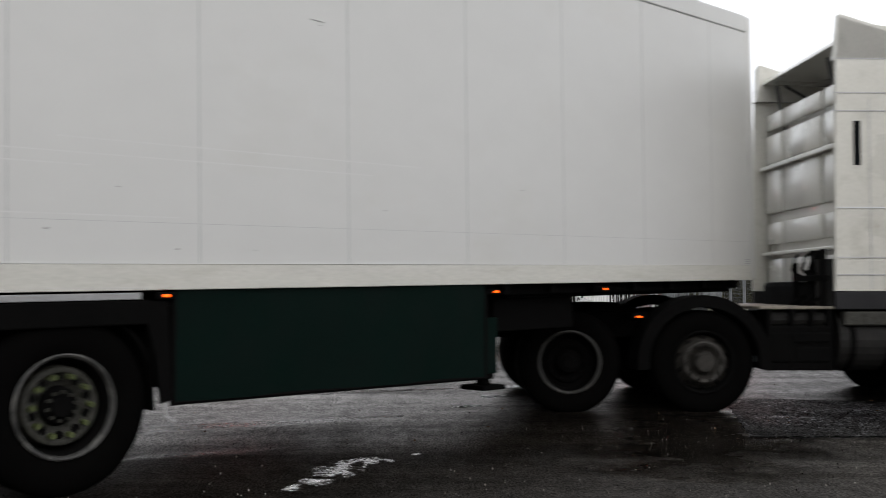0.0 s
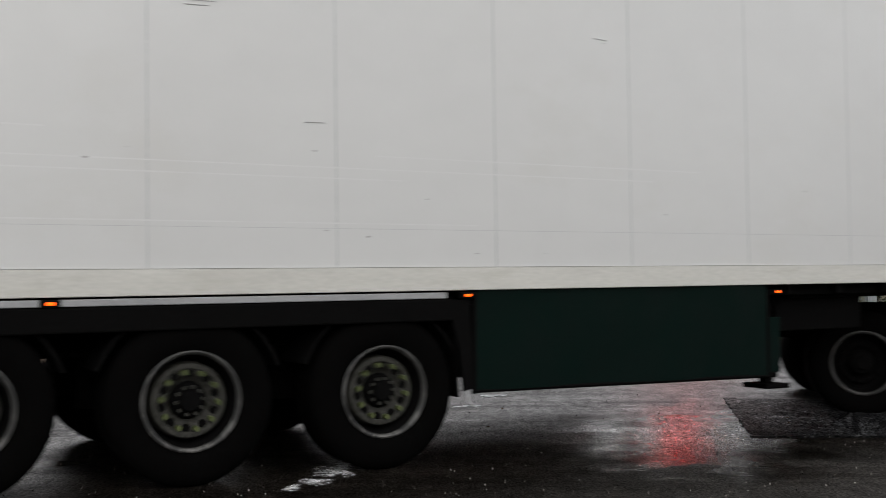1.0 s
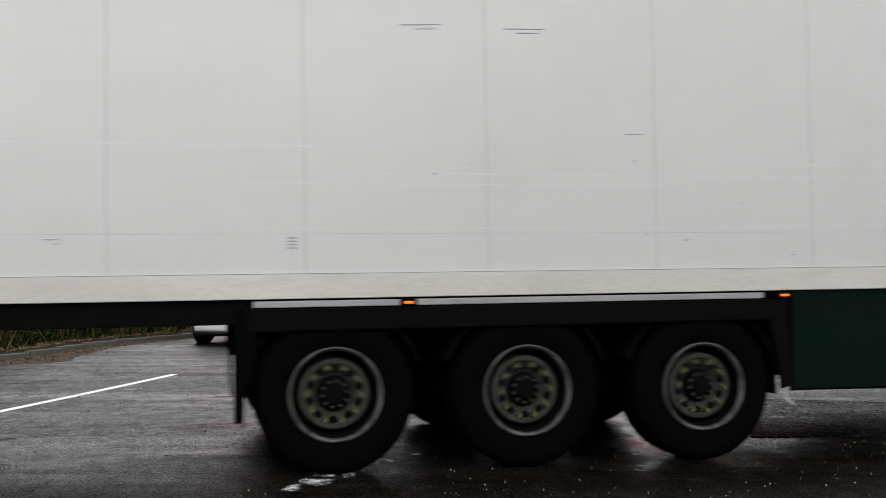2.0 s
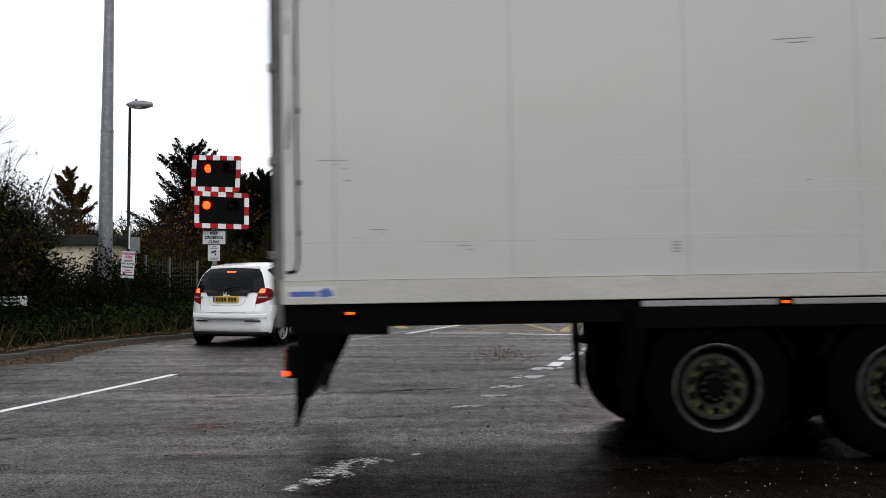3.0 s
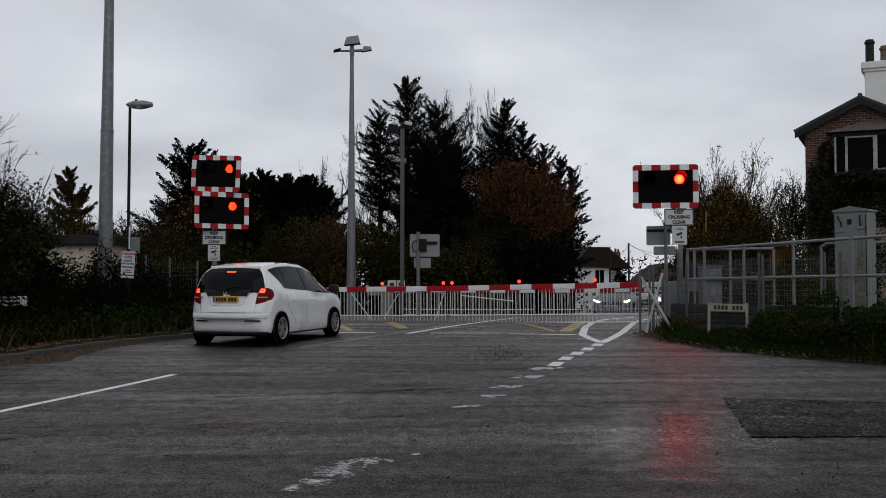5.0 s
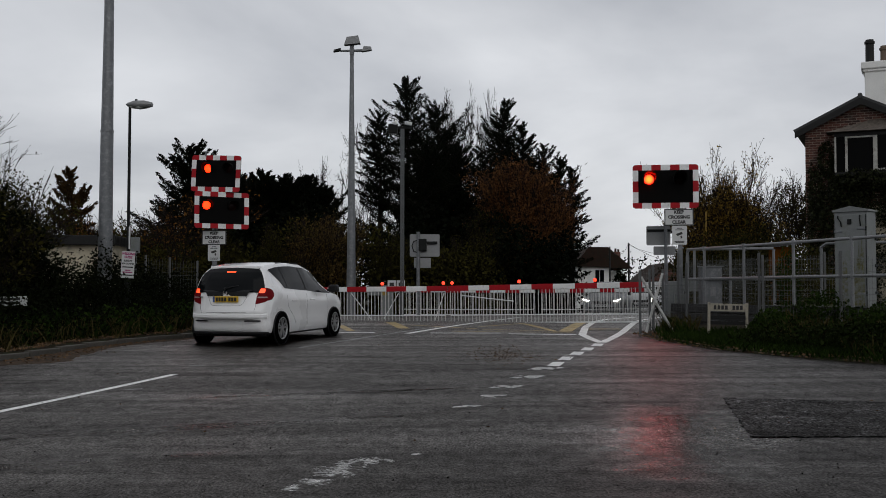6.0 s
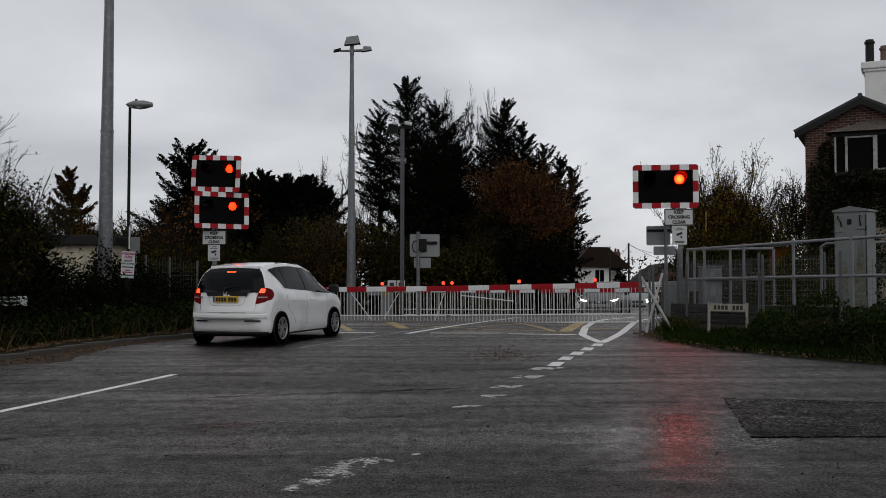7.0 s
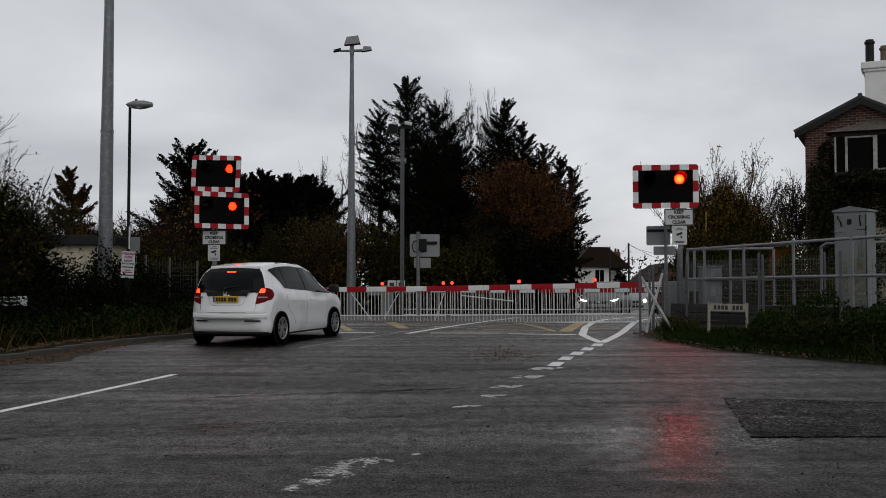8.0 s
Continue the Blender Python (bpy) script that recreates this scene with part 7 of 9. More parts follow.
# ---- buildings ----
def brick_field(w0, w1, z0, z1, inside, name, parent):
    """A gable's bricks in stretcher courses, each proud of the mortar."""
    verts, faces = [], []
    rnd = random.Random(9)
    L, Hh, j = 0.212, 0.060, 0.015
    row = 0
    z = z0
    while z < z1:
        x = w0 - (L / 2 if row % 2 else 0)
        while x < w1:
            a, b = max(x, w0), min(x + L, w1)
            if b - a > 0.04 and inside((a + b) / 2, z + Hh / 2):
                y = -0.012 + rnd.uniform(-0.003, 0.003)
                i = len(verts)
                verts += [(a, y, z), (b, y, z), (b, y, z + Hh), (a, y, z + Hh), (a, 0.02, z), (b, 0.02, z), (b, 0.02, z + Hh), (a, 0.02, z + Hh)]
                faces += [(i, i + 1, i + 2, i + 3), (i + 1, i + 5, i + 6, i + 2), (i + 4, i, i + 3, i + 7), (i + 3, i + 2, i + 6, i + 7), (i + 4, i + 5, i + 1, i)]
            x += L + j
        z += Hh + j
        row += 1
    return tagged(part(name, raw_mesh(name, verts, faces, BRICKS), BRICKS, parent), kind="stuff")


BRICKS = pbr("sooty_red_bricks", (0.066, 0.023, 0.016), 0.85, scale=2, grain=50, var=0.35, bump=0.4, island=0.75, stain=(0.10, 0.085, 0.07), stain_at=0.66)


def make_brick_house():
    h = thing("brick_house", pose(11.16, 32, 0.3, 0, 0, -24), "ivy-clad dark brick house with white chimney and bay window", "house")
    wd, eave, apex, deep = 3.2, 5.86, 6.58, 9.0
    mid = 1.60
    gable = [(0, -0.4), (wd, -0.4), (wd, eave), (mid, apex), (0, eave)]
    part("wall", slab(gable, 0.28), MORTAR, h, "brick gable wall")
    part("side_wall", boxes((0.0, 0.28, 0.28, deep, -0.4, eave - 0.05), (wd - 0.28, wd, 0.28, deep, -0.4, eave - 0.05)), MORTAR, h)
    part("rear_wall", boxes((0.0, wd, deep, deep + 0.28, -0.4, eave)), MORTAR, h)

    def inside(x, z):
        return z < eave + min((x / mid), (wd - x) / (wd - mid)) * (apex - eave) - 0.06 and not (0.86 < x < 3.1 and 4.36 < z < 5.7)

    brick_field(0, wd, 1.2, apex, inside, "bricks", h)
    # roof planes with overhang and dark barge boards
    for s in (0, 1):
        if s == 0:
            a, b = (-0.28, eave - 0.11), (mid, apex + 0.10)
        else:
            a, b = (mid, apex + 0.10), (wd + 0.42, eave - 0.17)
        n = Vector((-(b[1] - a[1]), b[0] - a[0])).normalized() * 0.10
        roof = part("roof", slab([a, b, (b[0] + n.x, b[1] + n.y), (a[0] + n.x, a[1] + n.y)], deep + 0.5, pose(0, -0.25, 0)), SLATE, h, "dark slate roof")
        part("barge_board", slab([(a[0], a[1] - 0.17), (b[0], b[1] - 0.19), (b[0], b[1] + 0.02), (a[0], a[1] + 0.02)], 0.04, pose(0, -0.29, 0)), DARK_TIMBER, roof, "black barge board")
    part("ridge", rods(((mid, -0.28, apex + 0.2), (mid, deep, apex + 0.2), 0.07), seg=8), SLATE, h)
    # chimney
    ch = part("chimney", boxes((1.70, 2.9, 0.8, 1.5, apex - 0.9, 7.75), bevel=0.02), RENDER_WHITE, h, "white rendered chimney stack")
    part("chimney_cap", boxes((1.65, 2.95, 0.75, 1.55, 7.66, 7.75), (1.60, 3.0, 0.70, 1.60, 7.75, 7.97), bevel=0.03), RENDER_WHITE, ch)
    for x, mat, tall in ((1.85, DARK_TIMBER, 0.78), (2.28, TERRACOTTA, 0.55), (2.6, TERRACOTTA, 0.55)):
        pot = [(0.0, 0.15), (0.05, 0.15), (0.08, 0.13), (tall - 0.14, 0.125), (tall - 0.12, 0.155), (tall - 0.06, 0.155), (tall - 0.04, 0.125), (tall, 0.12), (tall, 0.08), (tall - 0.2, 0.07)]
        part("chimney_pot", lathe(pot, 20, pose(x, 1.15, 7.95, 90, 0, 0)), mat, ch, smooth=True)
    # projecting window under its own little roof
    bay = part("bay_frame", boxes((1.08, 3.3, -0.42, 0.0, 4.85, 4.98), bevel=0.01), DARK_TIMBER, h, "dark bay window head", at=pose(-0.22, 0, 0.68))
    part("bay_sill", boxes((1.08, 3.3, -0.42, 0.0, 3.68, 3.778), bevel=0.01), DARK_TIMBER, bay)
    for x, wide in ((1.10, 0.035), (1.385, 0.07), (2.16, 0.12), (2.9, 0.07), (3.22, 0.05)):
        part("mullion", boxes((x, x + wide, -0.43, -0.34, 3.78, 4.85), bevel=0.008), PEELING, bay, "peeling white mullion")
    part("transom", boxes((1.44, 2.16, -0.425, -0.35, 4.80, 4.845), (2.28, 2.9, -0.425, -0.35, 3.80, 3.86), bevel=0.006), PEELING, bay)
    part("pane", boxes((1.14, 3.26, -0.37, -0.36, 3.78, 4.85)), HOUSE_GLASS, bay, "dark window pane")
    part("bay_side", boxes((1.08, 1.12, -0.40, 0.0, 3.78, 4.85), (3.26, 3.3, -0.40, 0.0, 3.78, 4.85)), PEELING, bay)
    roof = bmesh.new()
    base = [roof.verts.new(p) for p in ((0.86, -0.62, 4.98), (3.5, -0.62, 4.98), (3.5, 0.0, 4.98), (0.86, 0.0, 4.98))]
    tops = [roof.verts.new(p) for p in ((2.1, 0.0, 5.38), (2.4, 0.0, 5.38))]
    roof.faces.new(base)
    roof.faces.new((base[0], base[1], tops[1], tops[0]))
    roof.faces.new((base[1], base[2], tops[1]))
    roof.faces.new((base[3], base[0], tops[0]))
    roof.faces.new((base[2], base[3], tops[0], tops[1]))
    part("bay_roof", roof, BAY_TILE, bay, "small hipped bay roof")
    part("lower_render", boxes((1.75, wd, -0.06, -0.015, -0.3, 3.45), bevel=0.01), CREAM, h, "cream rendered lower wall")
    part("lower_window", boxes((2.65, 3.5, -0.09, -0.055, 0.9, 2.2), bevel=0.01), RENDER_WHITE, h)


BAY_TILE = pbr("weathered_lead_and_tile", (0.10, 0.082, 0.068), 0.7, scale=5, grain=40, var=0.4, bump=0.4, stain=(0.05, 0.04, 0.03), stain_at=0.55)
TERRACOTTA = pbr("sooty_terracotta", (0.12, 0.085, 0.06), 0.8, scale=8, grain=60, var=0.3, bump=0.3)
make_brick_house()


def make_far_house():
    h = thing("far_house", pose(9.3, 72, 0.05), "white rendered house with brown tiled hip roof", "house")
    w, e, d = 2.15, 2.9, 7.0
    part("wall", boxes((0, w, 0, d, -0.5, e)), RENDER_WHITE, h)
    part("roof", slab([(-0.35, e - 0.05), (3.75, e - 0.2), (2.05, e + 1.28), (0.75, e + 1.28)], d + 0.5, pose(0, -0.3, 0)), TILE_ROOF, h, "brown tiled roof")
    win = part("window", boxes((1.15, 1.85, -0.05, 0.02, 1.5, 2.65), bevel=0.01), RENDER_WHITE, h)
    part("pane", boxes((1.2, 1.48, -0.06, -0.045, 1.56, 2.6), (1.52, 1.8, -0.06, -0.045, 1.56, 2.6)), CAR_GLASS, win, "dark window pane")
    chimney = part("chimney", boxes((2.95, 3.4, 2.6, 3.1, 2.5, 3.95), bevel=0.03), BRICK, h, "dark brick chimney")
    part("chimney_pot", rods(((3.08, 2.85, 3.9), (3.08, 2.85, 4.2), 0.09, 0.07), ((3.28, 2.85, 3.9), (3.28, 2.85, 4.15), 0.09, 0.07), seg=10), TILE_ROOF, chimney)
    part("side_wall", boxes((w, 3.5, 2.5, d, -0.5, e - 0.3)), RENDER_WHITE, h)
    g = thing("far_house", pose(15.3, 82, -1.5), "brick gabled house beyond the crossing", "house")
    part("wall", slab([(0, -0.5), (5, -0.5), (5, 2.8), (2.5, 4.6), (0, 2.8)], 8), BRICK, g)
    part("roof", slab([(-0.4, 2.5), (2.5, 4.75), (5.4, 2.5), (5.4, 2.7), (2.5, 4.95), (-0.4, 2.7)], 8.4, pose(0, -0.2, 0)), TILE_ROOF, g)
    p = thing("utility_pole", pose(13.35, 75, -0.1), "wooden utility pole with cables", "utility pole", "utility poles")
    part("pole", rods(((0, 0, 0), (0, 0, 4.75), 0.085, 0.065), seg=10), DARK_TIMBER, p)
    q = thing("utility_pole", pose(10.55, 66, -0.1), "wooden utility pole with cables", "utility pole", "utility poles")
    part("pole", rods(((0, 0, 0), (0, 0, 4.1), 0.07, 0.05), seg=10), DARK_TIMBER, q)
    for k, (a, b) in enumerate((((13.35, 75, 4.6), (10.55, 66, 3.9)), ((13.35, 75, 4.6), (20, 78, 3.2)), ((13.35, 75, 4.5), (22, 90, 4.8)))):
        bm = bmesh.new()
        A, B = Vector(a), Vector(b)
        pts = [A.lerp(B, i / 8) - Vector((0, 0, 0.6 * (1 - (i / 4 - 1) ** 2))) for i in range(9)]
        bent(bm, pts, 0.013, 4)
        solid("cable", bm, BLACK_STEEL, Matrix(), "thin overhead cable between poles", "cable", "overhead cables")
    # low flat-roofed hut behind the hedge
    b = thing("hut", pose(-13.3, 34, 0.45, 0, 0, 4), "low flat-roofed cream hut with dark fascia", "building")
    part("wall", boxes((0, 2.5, 0, 3, -0.3, 2.25)), CREAM, b)
    part("fascia", boxes((-0.12, 2.65, -0.3, 3.2, 2.25, 2.56), bevel=0.02), DARK_TIMBER, b, "dark fascia and flat roof")
    part("vent", boxes((1.9, 2.2, -0.03, 0.0, 1.3, 1.75)), TILE_ROOF, b)
    s = thing("shed", pose(9.2, 29, 0.3), "small timber shed with orange-brown boards", "shed")
    part("wall", boxes((-0.05, 0.5, 0, 0.3, 0, 2.12)), RUST_PANEL, s)
    part("roof", slab([(-0.2, 2.1), (0.65, 2.2), (0.65, 2.26), (-0.2, 2.16)], 0.6, pose(0, -0.2, 0)), SLATE, s)


make_far_house()
solid("marker_post", rods(((10.1, 40, 0.1), (10.1, 40, 4.25), 0.032), seg=10), POST_YELLOW, Matrix(), "slim yellow marker post among the trees", "post")


def make_unseen_walls():
    """Unseen plain walls, added to close the place behind the camera and block low sky light."""
    solid("wall_south", boxes((-40, 40, -7.3, -7.0, -0.2, 2.6)), BRICK, Matrix(), "unseen plain brick wall added behind the camera", "wall", kind="structure")
    solid("wall_east", slab([(7.0, -0.2), (24, -0.2), (24, 5.6), (15.5, 8.6), (7.0, 5.6)], 0.3, pose(0, -8.5, 0)), BRICK, Matrix(), "unseen plain brick gable added behind the camera", "wall", kind="structure")


make_unseen_walls()


# ---- plants ----
def fast_mesh(name, verts, faces, mat):
    """A mesh from arrays of corners and of equal-sided faces."""
    me = bpy.data.meshes.new(name)
    n, k = faces.shape
    me.vertices.add(len(verts))
    me.vertices.foreach_set("co", np.ascontiguousarray(verts, dtype=np.float32).ravel())
    me.loops.add(n * k)
    me.loops.foreach_set("vertex_index", np.ascontiguousarray(faces, dtype=np.int32).ravel())
    me.polygons.add(n)
    me.polygons.foreach_set("loop_start", np.arange(0, n * k, k, dtype=np.int32))
    me.polygons.foreach_set("loop_total", np.full(n, k, dtype=np.int32))
    me.update(calc_edges=True)
    me.materials.append(mat)
    return me


def leaf_mesh(name, at, along, size, mat, rng, ratio=0.55, fold=0.25):
    """Leaves as small folded diamonds at points; along: the way that each one points."""
    n = len(at)
    along = along / np.maximum(np.linalg.norm(along, axis=1, keepdims=True), 1e-6)
    side = np.cross(along, rng.normal(size=(n, 3)))
    side /= np.maximum(np.linalg.norm(side, axis=1, keepdims=True), 1e-6)
    up = np.cross(side, along)
    s = (size * rng.uniform(0.6, 1.4, n))[:, None]
    base = at - along * s * 0.5
    tip = at + along * s * 0.5
    left = at + side * s * ratio * 0.5 + up * s * fold * 0.3
    right = at - side * s * ratio * 0.5 + up * s * fold * 0.3
    verts = np.stack([base, right, tip, left], axis=1).reshape(-1, 3)
    return fast_mesh(name, verts, np.arange(4 * n).reshape(n, 4), mat)


def twig_mesh(name, a, b, ra, rb, mat):
    """Three-sided tapering twigs from a to b."""
    n = len(a)
    d = b - a
    d = d / np.maximum(np.linalg.norm(d, axis=1, keepdims=True), 1e-6)
    ref = np.where(np.abs(d[:, 2:3]) > 0.9, np.array([[1.0, 0, 0]]), np.array([[0, 0, 1.0]]))
    u = np.cross(d, ref)
    u /= np.linalg.norm(u, axis=1, keepdims=True)
    v = np.cross(d, u)
    rings = []
    for p, r in ((a, ra), (b, rb)):
        for k in range(3):
            t = 2 * math.pi * k / 3
            rings.append(p + (u * math.cos(t) + v * math.sin(t)) * r[:, None])
    verts = np.stack(rings, axis=1).reshape(-1, 3)
    base = np.arange(n)[:, None] * 6
    faces = np.concatenate([base + np.array([[k, (k + 1) % 3, 3 + (k + 1) % 3, 3 + k]]) for k in range(3)])
    return fast_mesh(name, verts, faces, mat)


def grow(rng, start, heading, length, radius, depth, spread, lift, out, kids=(2, 4), wiggle=0.10):
    """Branches that fork again and again; gathers (a, b, ra, rb, depth)."""
    p, d = np.array(start, float), np.array(heading, float)
    d /= np.linalg.norm(d)
    steps = 3
    for k in range(steps):
        r0, r1 = radius * (1 - 0.45 * k / steps), radius * (1 - 0.45 * (k + 1) / steps)
        q = p + d * length / steps
        out.append((p, q, r0, r1, depth))
        if depth > 0 and k > 0:
            for _ in range(rng.integers(kids[0], kids[1])):
                e = d + rng.normal(size=3) * spread
                e[2] += lift
                grow(rng, p + (q - p) * rng.random(), e, length * rng.uniform(0.45, 0.75), r1 * 0.55, depth - 1, spread, lift, out, kids, wiggle)
        p = q
        d = d + rng.normal(size=3) * wiggle
        d[2] += lift * 0.3
        d /= np.linalg.norm(d)
    return out


def make_tree(name, x, y, z, height, seed, mat, label, leaves=0, size=0.12, depth=4, spread=0.42, lift=0.22, stems=1, radius=0.12, droop=0.0, kids=(2, 4), splay=0.32, wiggle=0.10, ratio=0.55, fine=0.0, even=100, broad=0.0):
    """A broadleaf tree or shrub: forking limbs, with leaves at the twig ends."""
    rng = np.random.default_rng(seed)
    t = thing(name, pose(x, y, z), label, "tree" if "tree" in name else "shrub", "trees and shrubs")
    segs, marks = [], []
    for s in range(stems):
        marks.append(len(segs))
        lean = rng.normal(size=2) * (0.12 if stems == 1 else splay)
        off = rng.normal(size=2) * (0.0 if stems == 1 else 0.5)
        grow(rng, (off[0], off[1], -0.2), (lean[0], lean[1], 1), height * (0.62 if depth > 2 else 0.7), radius, depth, spread, lift, segs, kids, wiggle)
    a, b = np.array([s[0] for s in segs]), np.array([s[1] for s in segs])
    top = max(np.percentile(b[:, 2], even), 0.1)
    k = height / top
    side = broad / np.percentile(np.hypot(b[:, 0], b[:, 1]), 90) if broad else min(1.0, k * 1.1)
    a, b = a * [side, side, k], b * [side, side, k]
    ra, rb, dep = np.array([s[2] for s in segs]), np.array([s[3] for s in segs]), np.array([s[4] for s in segs])
    fine = fine or (0.007 if y < 34 else 0.009 if y < 55 else 0.017)
    ra, rb = np.maximum(ra, fine), np.maximum(rb, fine * 0.75)
    thick = dep >= depth - 1
    stem = np.searchsorted(marks, np.arange(len(segs)), side="right")
    for s in range(1, stems + 1):
        own = thick & (stem == s)
        part("trunk", twig_mesh("trunk", a[own], b[own], ra[own], rb[own], BARK), BARK, t)
    tagged(part("twig_spray", twig_mesh("twig_spray", a[~thick], b[~thick], ra[~thick], rb[~thick], BARK), BARK, t), kind="stuff")
    if leaves:
        ends = np.where(dep <= 1)[0]
        pick = rng.choice(ends, leaves)
        f = rng.random((leaves, 1))
        at = a[pick] * (1 - f) + b[pick] * f + rng.normal(size=(leaves, 3)) * size * 0.9
        along = (b[pick] - a[pick]) + rng.normal(size=(leaves, 3)) * 0.6 - np.array([[0, 0, droop]])
        tagged(part("crown", leaf_mesh("crown", at, along, size, mat, rng, ratio), mat, t), kind="stuff")
    return t


def make_conifer(x, y, z, height, reach, seed, label, dense=1.0, size=0.125, mat=None, bare=0.0, flat=0.0):
    """A dark cypress: a mast with tiers of upswept, tapering plumes of small sprays."""
    rng = np.random.default_rng(seed)
    t = thing("conifer_tree", pose(x, y, z), label, "tree", "conifers")
    part("trunk", rods(((0, 0, -0.3), (0.05, 0, height * 0.93), 0.22, 0.02), seg=8), BARK, t)
    at, along = [], []
    twigs_a, twigs_b = [], []
    count = int(150 * dense * (1 - bare) * height / 10)
    for i in range(count):
        f = (i + rng.random()) / count
        h = height * (bare + (1 - bare) * f)
        shape = (1 - f) ** 0.4 * (0.45 + 1.0 * rng.random() ** 1.3) if not flat else min(1, (1 - f) * flat + 0.15) * (0.8 + 0.4 * rng.random())
        a = rng.random() * 2 * math.pi
        lobe = 1.0 + 1.1 * (1 - f) * noise.noise((math.cos(a) * 1.1 + seed, math.sin(a) * 1.1, h * 0.55))
        length = max(reach * shape * (lobe if not flat else 1), 0.25)
        rise = rng.uniform(-0.1, 0.5) if f < 0.75 else rng.uniform(0.2, 1.0)
        d = np.array([math.cos(a), math.sin(a), rise])
        d /= np.linalg.norm(d)
        root = np.array([0, 0, h])
        n = max(int(125 * length * dense), 12)
        s = rng.random(n) ** 0.75
        pts = root + d * length * s[:, None]
        pts[:, 2] += length * (0.34 * s ** 2 - 0.1 * s)
        width = 0.19 * length * (1 - s * 0.9) + 0.035
        pts += rng.normal(size=(n, 3)) * width[:, None] * np.array([0.6, 0.6, 0.35])
        at.append(pts)
        along.append(d + rng.normal(size=(n, 3)) * 0.45 + np.array([0, 0, 0.25]))
        twigs_a.append(root)
        twigs_b.append(root + d * length * 0.95 + np.array([0, 0, length * 0.2]))
    at, along = np.concatenate(at), np.concatenate(along)
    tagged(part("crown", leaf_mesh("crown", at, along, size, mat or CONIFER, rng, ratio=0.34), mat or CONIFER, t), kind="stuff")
    a, b = np.array(twigs_a), np.array(twigs_b)
    tagged(part("limb_spray", twig_mesh("limb_spray", a, b, np.full(len(a), 0.03), np.full(len(a), 0.008), BARK), BARK, t), kind="stuff")


def leaf_bank(name, blobs, count, size, mat, seed, label, category="hedge", hollow=0.55):
    """Foliage that fills a row of overlapping rounded clumps; blobs: x, y, z and three half sizes."""
    rng = np.random.default_rng(seed)
    blobs = np.array(blobs, float)
    vol = blobs[:, 3] * blobs[:, 4] + blobs[:, 4] * blobs[:, 5] + blobs[:, 3] * blobs[:, 5]
    pick = rng.choice(len(blobs), count, p=vol / vol.sum())
    d = rng.normal(size=(count, 3))
    d /= np.linalg.norm(d, axis=1, keepdims=True)
    r = hollow + (1.08 - hollow) * rng.random(count) ** 0.8
    lump = np.array([0.75 + 0.5 * noise.noise((v[0] * 2.2 + p * 3.1, v[1] * 2.2, v[2] * 2.2)) for v, p in zip(d[::1], pick)])
    at = blobs[pick, :3] + d * blobs[pick, 3:] * (r * (0.75 + 0.5 * lump))[:, None]
    keep = at[:, 2] > 0.02
    at, d = at[keep], d[keep]
    along = d * 0.5 + rng.normal(size=at.shape) * 0.8
    ob = new(name, leaf_mesh(name, at, along, size, mat, rng))
    tagged(ob, label, category, kind="stuff")


